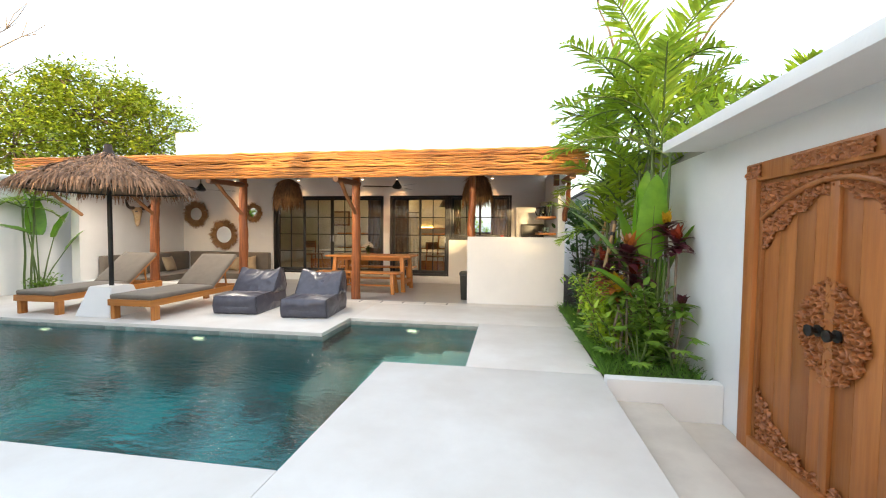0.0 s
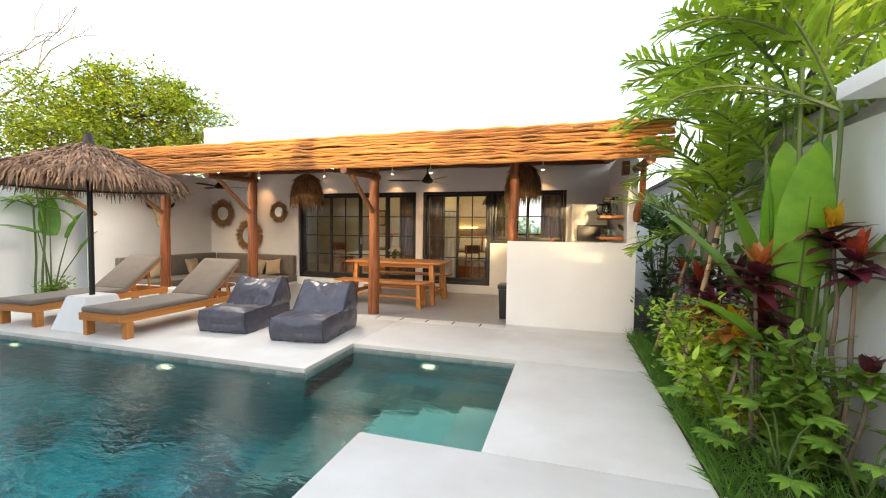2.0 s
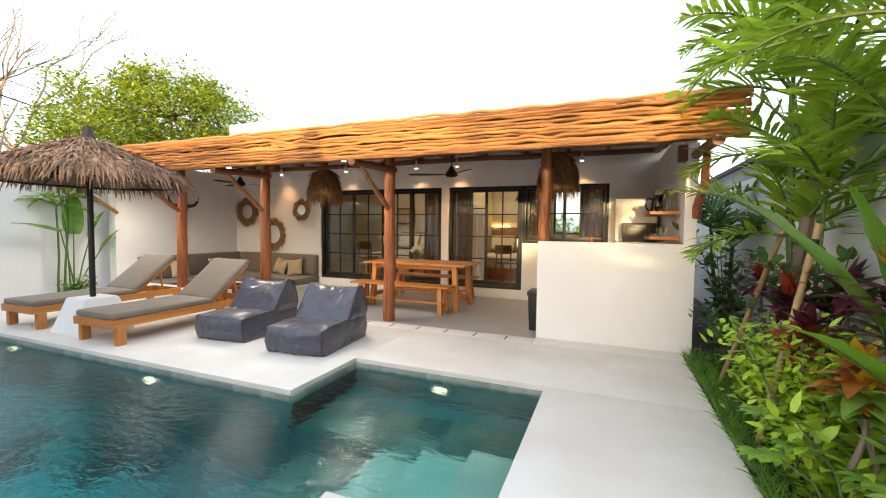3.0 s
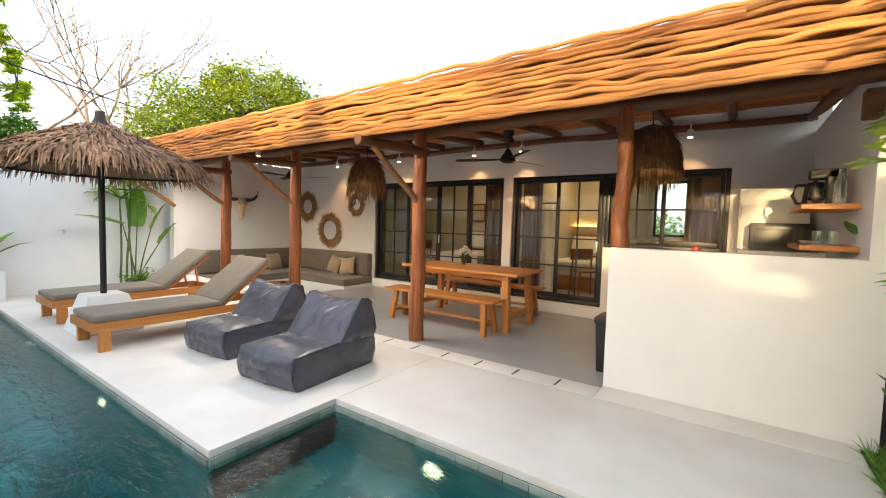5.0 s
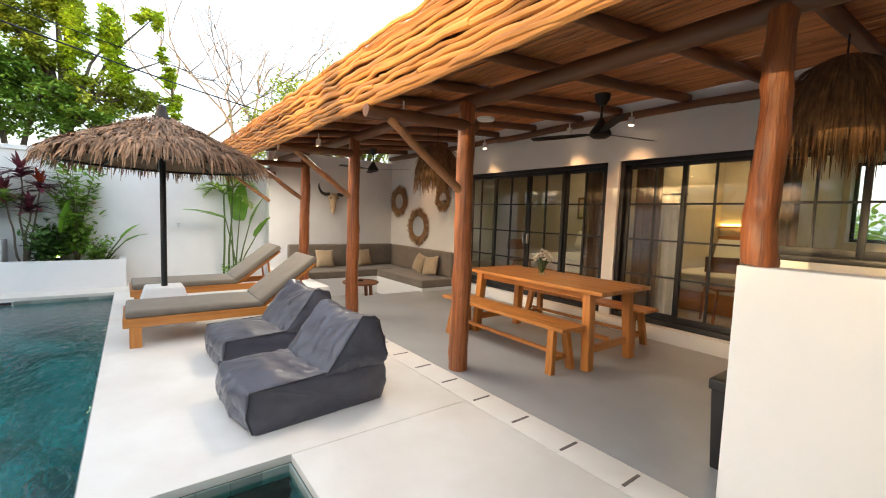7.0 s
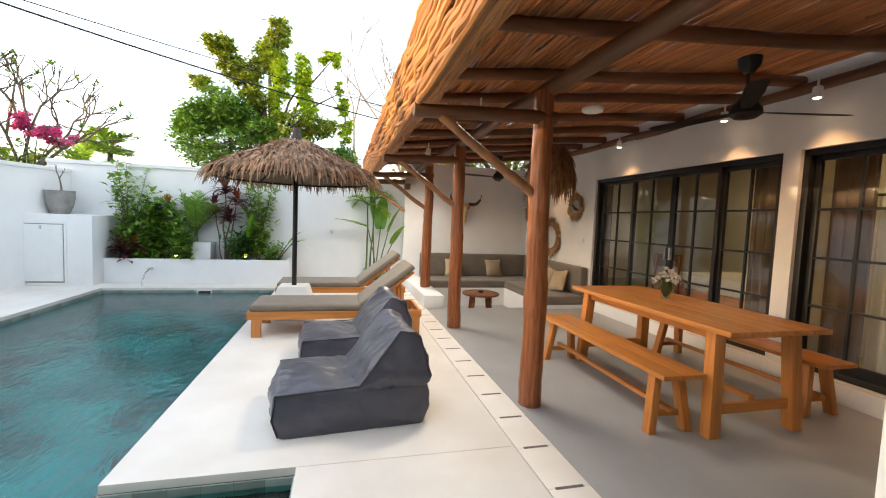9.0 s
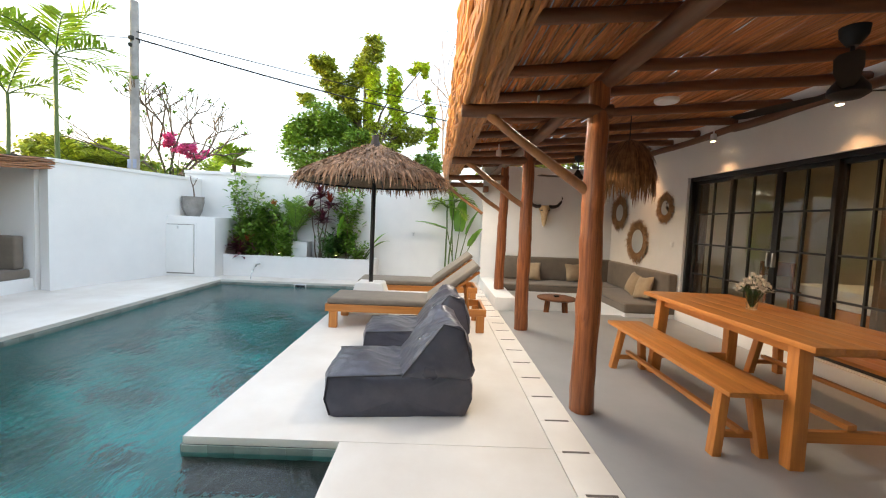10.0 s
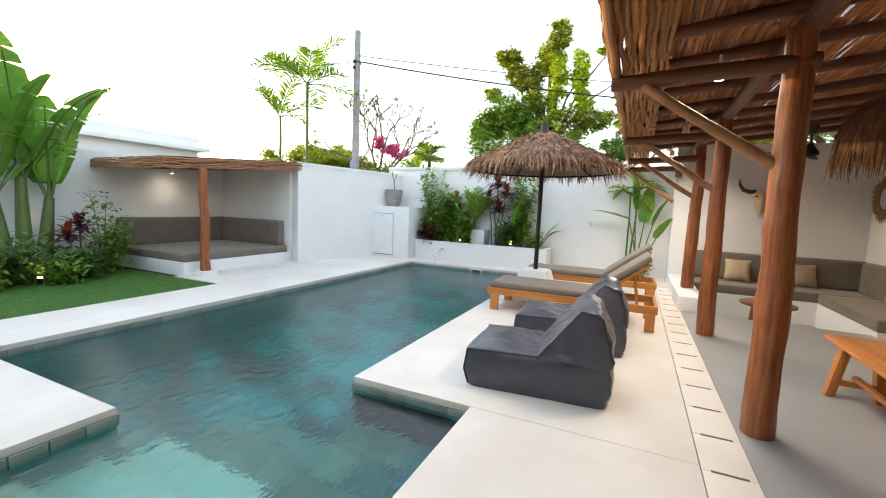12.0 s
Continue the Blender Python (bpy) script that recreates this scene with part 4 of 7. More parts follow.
def lounger(m):
    l = thing("sun_lounger", m, "teak sun lounger with a raised back and taupe mattress", "sun lounger", "sun loungers")
    w, ln = 0.72, 1.98
    for s in (-1, 1):
        part("side_rail", nb(s * (w / 2 - 0.03) - 0.018, s * (w / 2 - 0.03) + 0.018, 0, ln, 0.20, 0.29, 0.004), TEAKY, l)
        for y in (0.05, ln - 0.12):
            part("leg", nb(s * (w / 2 - 0.035) - 0.03, s * (w / 2 - 0.035) + 0.03, y, y + 0.1, 0, 0.21 if y > 1 else 0.2, 0.004), TEAKZ, l)
    part("front_rail", nb(-w / 2 + 0.05, w / 2 - 0.05, 0.0, 0.036, 0.20, 0.29, 0.004), TEAK, l)
    part("end_rail", nb(-w / 2 + 0.05, w / 2 - 0.05, ln - 0.036, ln, 0.20, 0.29, 0.004), TEAK, l)
    for k in range(12):
        part("slat", nb(-w / 2 + 0.05, w / 2 - 0.05, 0.06 + 0.105 * k, 0.06 + 0.105 * k + 0.07, 0.268, 0.288, 0.003), TEAK, l)
    hinge = pose(0, 1.27, 0.295, 38, 0, 0)
    bf = part("back_rail", nb(-(w / 2 - 0.07) - 0.018, -(w / 2 - 0.07) + 0.018, 0.0, 0.76, -0.03, 0.0, 0.003, hinge), TEAKY, l)
    part("back_rail", nb((w / 2 - 0.07) - 0.018, (w / 2 - 0.07) + 0.018, 0.0, 0.76, -0.03, 0.0, 0.003, hinge), TEAKY, l)
    for k in range(7):
        part("slat", nb(-w / 2 + 0.05, w / 2 - 0.05, 0.04 + 0.105 * k, 0.04 + 0.105 * k + 0.07, 0.0, 0.016, 0.003, hinge), TEAK, bf)
    for s in (-1, 1):
        part("prop", tube(bmesh.new(), [(s * 0.2, 1.27 + 0.5, 0.24), (s * 0.2, 1.27 + 0.45, 0.62)], 0.016, 8), TEAKZ, l)
    part("mattress", cushion(bmesh.new(), -w / 2 + 0.015, w / 2 - 0.015, 0.02, 1.27, 0.292, 0.352, 3), TAUPE, l, "flat taupe canvas mattress")
    bm = cushion(bmesh.new(), -w / 2 + 0.015, w / 2 - 0.015, 0.0, 0.8, 0.018, 0.078, 8)
    bmesh.ops.transform(bm, matrix=hinge, verts=bm.verts)
    part("back_mattress", bm, TAUPE, l, "raised taupe canvas back section")
    return l


l1 = lounger(pose(-5.15, 6.0, 0))
copy_thing(l1, pose(-6.83, 6.05, 0, 0, 0, 1))

# ---- thatched umbrella ----
um = thing("thatched_umbrella", pose(-5.85, 6.39, 0), "dry palm thatch umbrella on a black pole in a white block", "umbrella")
bm = bmesh.new()
lo = [bm.verts.new((sx * 0.31, sy * 0.31, 0)) for sx, sy in ((-1, -1), (1, -1), (1, 1), (-1, 1))]
hi = [bm.verts.new((sx * 0.19, sy * 0.19, 0.43)) for sx, sy in ((-1, -1), (1, -1), (1, 1), (-1, 1))]
bm.faces.new(hi)
bm.faces.new(lo[::-1])
for k in range(4):
    bm.faces.new((lo[k], lo[(k + 1) % 4], hi[(k + 1) % 4], hi[k]))
bmesh.ops.bevel(bm, geom=bm.edges[:], offset=0.012, segments=2, affect="EDGES")
part("base", bm, PLASTER, um, "tapered white concrete base")
part("pole", tube(bmesh.new(), [(0, 0, 0.42), (0, 0, 2.42)], 0.032, 14), BLACKM, um, "straight black metal pole")
part("finial", lathe(bmesh.new(), [(0.085, 2.36), (0.075, 2.42), (0.055, 2.47), (0.045, 2.55), (0.0, 2.555)], 16), mat("dark_cap", (0.05, 0.035, 0.028), (0.03, 0.02, 0.016), 0.7), um, "dark cap on top")
uprof = [(0.05, 2.41), (0.29, 2.3), (0.58, 2.16), (0.84, 2.035), (1.05, 1.93)]
part("lining", lathe(bmesh.new(), [(r * 0.98, z - 0.05) for r, z in uprof] + [(r * 0.98, z - 0.065) for r, z in uprof[::-1]], 40, closed=True), mat("woven_lining", (0.24, 0.17, 0.11), (0.15, 0.1, 0.06), 0.85, (30, 30, 30), 0.3, 200), um, "woven lining under the thatch")
for k in range(10):
    a = 2 * math.pi * k / 10
    part("rib", tube(bmesh.new(), [(0.05 * math.cos(a), 0.05 * math.sin(a), 2.3), (0.51 * math.cos(a), 0.51 * math.sin(a), 2.095), (1.03 * math.cos(a), 1.03 * math.sin(a), 1.855)], 0.013, 6), BLACKM, um)
part("rim_hoop", tube(bmesh.new(), [(1.02 * math.cos(2 * math.pi * k / 40), 1.02 * math.sin(2 * math.pi * k / 40), 1.86) for k in range(41)], 0.014, 6), BLACKM, um)
bm = bmesh.new()


def thatch(rg):
    r = 0.05 + 1.01 * math.sqrt(rg.random())
    a = rg.uniform(0, 2 * math.pi)
    for (r0, z0), (r1, z1) in zip(uprof, uprof[1:]):
        if r <= r1 or r1 == 1.05:
            z = z0 + (z1 - z0) * (r - r0) / (r1 - r0)
            sl = (z1 - z0) / (r1 - r0)
            break
    a2 = a + rg.uniform(-0.35, 0.35)
    d = Vector((math.cos(a2), math.sin(a2), sl - (0.12 if r < 0.93 else 0.5 + rg.random()))).normalized()
    nrm = Vector((-sl * math.cos(a), -sl * math.sin(a), 1)).normalized()
    return Vector((r * math.cos(a), r * math.sin(a), z + rg.uniform(0, 0.035))), d, rg.uniform(0.1, 0.26), nrm


strips(bm, random.Random(5), 5200, thatch, 0.009, 0.035)
tagged(part("thatch", bm, THATCH, um, "shaggy overlapping dry palm strips", False), kind="stuff")

# ---- wall pieces of the terrace ----


def wreath_mirror(m, ri, ro, seed, label):
    w = thing("wreath_mirror", m, label, "mirror", "raffia mirrors")
    bm = bmesh.new()

    def gen(rg):
        a = rg.uniform(0, 2 * math.pi)
        lumps = 1 + 0.12 * math.sin(a * 7 + seed) + 0.06 * math.sin(a * 17 + seed * 2)
        r = ri * 1.04 + (ro - ri) * 0.3 * rg.random()
        a2 = a + rg.uniform(-0.5, 0.5)
        return Vector((r * math.cos(a), -0.012 - 0.014 * rg.random(), r * math.sin(a))), Vector((math.cos(a2), rg.uniform(-0.12, 0.03), math.sin(a2))).normalized(), (ro - ri) * rg.uniform(0.55, 0.95) * lumps, Vector((0, -1, 0))

    strips(bm, random.Random(seed), 900, gen, 0.007, 0.02)
    tagged(part("raffia", bm, RAFFIA, w, "shaggy brown raffia border", False), kind="stuff")
    bm = lathe(bmesh.new(), [(0, 0.0), (ri * 1.05, 0.0), (ri * 1.05, 0.02), (0, 0.02)], 32)
    bmesh.ops.rotate(bm, cent=(0, 0, 0), matrix=Matrix.Rotation(radians(90), 3, "X"), verts=bm.verts)
    part("mirror_glass", bm, MIRROR, w, "round mirror")
    bm = lathe(bmesh.new(), [(ri, 0.0), (ri, 0.022), (ri * 1.05, 0.027), (ri * 1.16, 0.02), (ri * 1.18, 0.0)], 32, closed=True)
    bmesh.ops.rotate(bm, cent=(0, 0, 0), matrix=Matrix.Rotation(radians(90), 3, "X"), verts=bm.verts)
    part("ring", bm, RAFFIA, w)
    return w


wreath_mirror(pose(-8.3, HY - 0.004, 1.70), 0.17, 0.36, 2, "round mirror in a shaggy raffia wreath")
wreath_mirror(pose(-7.47, HY - 0.004, 1.15), 0.22, 0.40, 5, "larger round mirror in a shaggy raffia wreath")
wreath_mirror(pose(-6.6, HY - 0.004, 1.74), 0.12, 0.25, 9, "small round mirror in a raffia wreath")

sk = thing("buffalo_skull", pose(SWX + 0.02, 9.62, 1.68, 0, 0, 90), "pale buffalo skull with dark curved horns on the wall", "wall ornament")
bm = bmesh.new()
rings = []
for z, w, d, oy in ((0.12, 0.10, 0.05, 0), (0.09, 0.125, 0.08, -0.01), (0.03, 0.12, 0.095, -0.02), (-0.05, 0.085, 0.1, -0.03), (-0.14, 0.062, 0.085, -0.03), (-0.24, 0.052, 0.06, -0.03), (-0.31, 0.035, 0.045, -0.025), (-0.34, 0.015, 0.02, -0.02)):
    rings.append([bm.verts.new((w * math.cos(a), min(oy - d * math.sin(a), 0.0) - 0.002, z + (0.02 * abs(math.cos(a)) if z < 0 else 0))) for a in (2 * math.pi * k / 20 for k in range(20))])
for a, b in zip(rings, rings[1:]):
    for k in range(20):
        bm.faces.new((a[k], b[k], b[(k + 1) % 20], a[(k + 1) % 20]))
bm.faces.new(rings[0])
bm.faces.new(rings[-1][::-1])
part("skull", bm, BONE, sk)
for s in (-1, 1):
    # Solid dark lump: the shade of a hollow socket is put into its colour.
    part("eye_socket_shade", lathe(bmesh.new(), [(0.0, 0), (0.026, 0.004), (0.03, 0.02), (0.0, 0.03)], 12, (s * 0.075, -0.085, 0.0)), SEAM_AND_SHADE, sk, "dark lump whose colour stands for the shaded eye socket")
    part("horn", tube(bmesh.new(), [(s * 0.09, -0.03, 0.1), (s * 0.18, -0.05, 0.09), (s * 0.27, -0.07, 0.12), (s * 0.33, -0.09, 0.2), (s * 0.35, -0.1, 0.27), (s * 0.33, -0.11, 0.32)], [0.04, 0.038, 0.033, 0.025, 0.015, 0.004], 10), HORN, sk, "dark curved horn")
sw = thing("wall_switch", pose(-6.35, HY - 0.004, 1.15), "white light switch plate", "switch")
part("plate", nb(-0.04, 0.04, -0.01, 0, -0.04, 0.04, 0.003), WHITEP, sw)

# ---- kitchen corner ----
fr = thing("fridge", pose(0.56, 10.8, 0), "white kitchen fridge against the house wall", "fridge")
part("body", nb(-0.3, 0.3, -0.27, 0.28, 0.0, 1.85, 0.012), WHITEP, fr)
part("door", nb(-0.3, 0.3, -0.32, -0.275, 0.6, 1.85, 0.012), WHITEP, fr)
part("freezer_door", nb(-0.3, 0.3, -0.32, -0.275, 0.03, 0.59, 0.012), WHITEP, fr)
part("handle", nb(-0.27, -0.245, -0.36, -0.32, 0.75, 1.25, 0.006), STEEL, fr, "vertical steel handle")
cb = thing("kitchen_counter", pose(0.15, 8.85, 0), "white kitchen base unit behind the counter wall", "kitchen unit")
part("body", nb(-0.6, 0.78, -0.3, 0.3, 0.0, 0.88, 0.006), WHITEP, cb)
part("worktop", nb(-0.62, 0.785, -0.305, 0.32, 0.882, 0.92, 0.006), mat("pale_worktop", (0.55, 0.52, 0.48), (0.48, 0.45, 0.41), 0.3), cb)
mw = thing("microwave", pose(0.6, 10.2, 1.18, 0, 0, 0), "dark grey microwave oven on the kitchen bench", "microwave")
DG = mat("dark_grey_steel", (0.06, 0.06, 0.062), (0.045, 0.045, 0.047), 0.35, metal=0.4, bump=0.02)
part("body", nb(-0.24, 0.24, -0.18, 0.18, 0.0, 0.28, 0.012), DG, mw)
part("window", nb(-0.2, 0.1, -0.184, -0.178, 0.05, 0.23, 0.002), BLACK, mw)
part("panel", nb(0.13, 0.22, -0.184, -0.178, 0.03, 0.25, 0.002), BLACKM, mw)
kb = thing("kitchen_bench", pose(0.6, 10.2, 0), "white kitchen bench carrying the microwave", "kitchen unit")
part("body", nb(-0.33, 0.33, -0.3, 0.25, 0.0, 1.15, 0.006), WHITEP, kb)
part("top", nb(-0.34, 0.335, -0.31, 0.26, 1.15, 1.178, 0.004), WHITEP, kb)
for z in (1.56, 1.26):
    sh = thing("wall_shelf", pose(0.94, 8.95 if z < 1.4 else 9.0, z), "thick teak wall shelf fixed to the kitchen wall", "shelf", "kitchen shelves")
    part("board", nb(-0.32, -0.001, -0.3, 0.5, -0.02, 0.02, 0.004), TEAKY, sh)
kt = thing("kettle", pose(0.75, 9.25, 1.58), "black electric kettle with a loop handle", "kettle")
part("jug", lathe(bmesh.new(), [(0.0, 0.0), (0.075, 0.0), (0.08, 0.03), (0.065, 0.17), (0.05, 0.2), (0.0, 0.205)], 20), BLACKM, kt)
part("handle", tube(bmesh.new(), [(-0.06, 0, 0.18), (-0.12, 0, 0.18), (-0.14, 0, 0.1), (-0.11, 0, 0.03), (-0.07, 0, 0.03)], 0.013, 8), BLACK, kt)
part("knob", lathe(bmesh.new(), [(0.0, 0.2), (0.015, 0.205), (0.012, 0.225), (0, 0.228)], 10), BLACK, kt)
cm = thing("coffee_maker", pose(0.8, 8.98, 1.58), "black coffee maker with a glass jug", "coffee maker")
part("body", nb(-0.02, 0.08, -0.07, 0.07, 0.0, 0.27, 0.01), BLACKM, cm)
part("head", nb(-0.12, 0.08, -0.07, 0.07, 0.2, 0.275, 0.012), BLACKM, cm)
part("jug", lathe(bmesh.new(), [(0.0, 0.01), (0.05, 0.01), (0.058, 0.06), (0.045, 0.13), (0.042, 0.13), (0.054, 0.06), (0.0, 0.02)], 16, (-0.07, 0, 0.0)), VASEG, cm)
bo = thing("glass_bottle", pose(0.83, 8.76, 1.58), "clear glass bottle on the upper shelf", "bottle")
part("bottle", lathe(bmesh.new(), [(0.0, 0), (0.034, 0), (0.036, 0.02), (0.036, 0.15), (0.014, 0.2), (0.014, 0.25), (0.0, 0.252)], 16), VASEG, bo)
dg = None
for k in range(4):
    m = pose(0.74 + 0.07 * (k % 2), 8.78 + 0.08 * (k // 2), 1.284)
    if dg is None:
        dg = thing("drinking_glass", m, "clear drinking glass on the lower shelf", "glass", "drinking glasses")
        part("glass", lathe(bmesh.new(), [(0.0, 0), (0.028, 0), (0.034, 0.1), (0.031, 0.1), (0.026, 0.008), (0, 0.008)], 16), VASEG, dg)
    else:
        copy_thing(dg, m)
tr = thing("serving_tray", pose(0.77, 9.15, 1.281), "flat pale plate stack on the lower shelf", "plates")
part("plate", lathe(bmesh.new(), [(0, 0), (0.08, 0), (0.11, 0.02), (0.11, 0.024), (0.075, 0.006), (0, 0.006)], 24), WHITEP, tr)
pm = thing("pepper_pot", pose(-0.02, 8.7, 0.922), "small red-capped spice jar on the counter", "jar")
part("jar", lathe(bmesh.new(), [(0, 0), (0.03, 0), (0.03, 0.24), (0, 0.24)], 14), VASEG, pm)
part("lid", lathe(bmesh.new(), [(0, 0.242), (0.032, 0.242), (0.03, 0.31), (0, 0.315)], 14), mat("red_lid", (0.45, 0.05, 0.02), (0.4, 0.04, 0.02), 0.4), pm, "orange-red lid")
bn = thing("waste_bin", pose(-0.665, 8.86, 0), "black plastic waste bin beside the counter wall", "bin")
bm = nb(-0.13, 0.13, -0.16, 0.16, 0, 0.46, 0.012)
for vv in bm.verts:
    k = 0.86 + 0.14 * vv.co.z / 0.46
    vv.co.x *= k
    vv.co.y *= k
part("body", bm, BLACKM, bn)
part("lid", nb(-0.142, 0.142, -0.172, 0.172, 0.462, 0.525, 0.014), BLACK, bn)

# ---- rooms ----


def curtain(x0, x1, y, z0, z1, material, name, label):
    c = thing(name, pose(0, y, 0), label, "curtain", "curtains")
    bm = bmesh.new()
    n = int((x1 - x0) / 0.012)
    cols_ = []
    for i in range(n + 1):
        x_ = x0 + (x1 - x0) * i / n
        yy = 0.03 * math.sin(x_ * 62) + 0.012 * noise.noise((x_ * 9, y, 0))
        cols_.append([bm.verts.new((x_, yy * (0.7 + 0.3 * (z1 - z) / (z1 - z0)), z)) for z in (z0, (z0 + z1) / 2, z1)])
    for a, b in zip(cols_, cols_[1:]):
        for k in range(2):
            bm.faces.new((a[k], b[k], b[k + 1], a[k + 1]))
    part("cloth", bm, material, c)
    part("rod", tube(bmesh.new(), [(x0 - 0.03, 0, z1 + 0.015), (x1 + 0.03, 0, z1 + 0.015)], 0.012, 8), BLACKM, c)


curtain(-3.55, -3.08, HY + 0.32, 0.18, 2.2, CURT, "curtain", "taupe floor-length curtain behind the glass doors")
curtain(-6.5, -6.0, HY + 0.32, 0.18, 2.2, CURT, "curtain", "taupe floor-length curtain bunched at the door frame")
curtain(-2.82, -2.45, HY + 0.34, 0.18, 2.2, CURT, "curtain", "taupe drawn-back curtain behind the glass")
curtain(-2.5, -2.22, HY + 0.42, 0.18, 1.75, SHEER, "sheer_curtain", "white sheer curtain behind the glass")
curtain(-1.3, -1.1, HY + 0.32, 1.0, 2.2, CURT, "curtain", "taupe curtain at the kitchen window")
curtain(-0.35, 0.08, HY + 0.32, 1.0, 2.2, CURT, "curtain", "taupe curtain hanging beside the kitchen window")


def bed(m, label):
    b = thing("bed", m, label, "bed", "beds")
    part("base", nb(-0.7, 0.7, -1.0, 1.0, 0, 0.28, 0.01), TEAK, b)
    part("mattress", cushion(bmesh.new(), -0.68, 0.68, -0.98, 0.98, 0.282, 0.52, 2), LINEN, b)
    part("headboard", nb(-0.72, 0.72, 1.0, 1.06, 0, 1.05, 0.01), TEAK, b)
    for s in (-0.35, 0.35):
        bm = cushion(bmesh.new(), s - 0.32, s + 0.32, 0.0, 0.42, -0.07, 0.07, 3, 0.03)
        bmesh.ops.transform(bm, matrix=pose(0, 0.72, 0.60, 62, 0, 0), verts=bm.verts)
        part("pillow", bm, LINEN, b)
    return b


bd = bed(pose(-2.16, 13.5, 0.17), "made bed with white linen and upright pillows")
copy_thing(bd, pose(-5.0, 13.5, 0.17))
ls = thing("led_strip", pose(-2.05, 14.58, 1.42), "glowing amber light strip above the headboard", "light strip")
part("strip", nb(-0.82, -0.35, -0.02, 0.0, -0.01, 0.01), LED, ls)
part("ledge", nb(-0.84, 0.65, -0.12, 0.0, -0.06, -0.03, 0.004), TEAK, ls)
pn = thing("room_pendant", pose(-1.75, 12.9, 2.0), "brown pendant lampshade in the bedroom", "pendant lamp")
part("shade", lathe(bmesh.new(), [(0.06, 0.2), (0.16, 0.0), (0.155, 0.0), (0.055, 0.2)], 20, closed=True), CURT, pn)
part("cord", tube(bmesh.new(), [(0, 0, 0.18), (0, 0, 0.75)], 0.005, 6), BLACKM, pn)
part("bulb", lathe(bmesh.new(), [(0, 0.04), (0.03, 0.06), (0.03, 0.1), (0, 0.13)], 10), GLOWW, pn)


def room_chair(m):
    c = thing("chair", m, "wooden chair with a round back behind the glass", "chair", "room chairs")
    part("seat", nb(-0.21, 0.21, -0.2, 0.2, 0.43, 0.46, 0.01), LOGX, c)
    part("backrest", nb(-0.2, 0.2, 0.17, 0.2, 0.62, 0.82, 0.012), LOGX, c)
    for sx in (-1, 1):
        for sy in (-1, 1):
            part("leg", tube(bmesh.new(), [(sx * 0.2, sy * 0.2, 0), (sx * 0.16, sy * 0.15, 0.44 if sy < 0 else 0.8)], 0.017, 8), LOGZ, c)
    return c


rc = room_chair(pose(-1.85, 12.0, 0.17, 0, 0, 40))
copy_thing(rc, pose(-3.5, 12.2, 0.17, 0, 0, 160))
copy_thing(rc, pose(-5.4, 12.1, 0.17, 0, 0, 60))
ptg = thing("framed_picture", pose(-5.6, 14.59, 1.7), "dark framed picture on the bedroom wall", "picture")
part("frame", nb(-0.3, 0.3, -0.03, 0, -0.25, 0.25, 0.006), LOGX, ptg)
part("sheet", nb(-0.25, 0.25, -0.034, -0.03, -0.2, 0.2), PILLOW, ptg)

# ---- carved gate ----
gt = thing("gate", pose(GX, 0, gz0), "carved orange-brown wooden double gate in a heavy frame", "gate")
H = gz1 - gz0
F = 0.13
bm = nb(-0.03, 0.12, gy0, gy0 + F, 0.0, H, 0.01)
box(bm, -0.03, 0.12, gy1 - F, gy1, 0.0, H, 0.01)
box(bm, -0.03, 0.12, gy0 + F, gy1 - F, H - F, H, 0.01)
box(bm, -0.03, 0.12, gy0 + F, gy1 - F, 0, 0.1, 0.01)
part("frame", bm, GATEW, gt, "thick wooden door frame")
part("inner_frame", box(box(nb(-0.0, 0.1, gy0 + F, gy0 + F + 0.04, 0.1, H - F, 0.006), 0, 0.1, gy1 - F - 0.04, gy1 - F, 0.1, H - F, 0.006), 0, 0.1, gy0 + F + 0.04, gy1 - F - 0.04, H - F - 0.03, H - F, 0.006), GATEW, gt)
gm = (gy0 + gy1) / 2
ya, yb = gy0 + F + 0.04, gy1 - F - 0.04


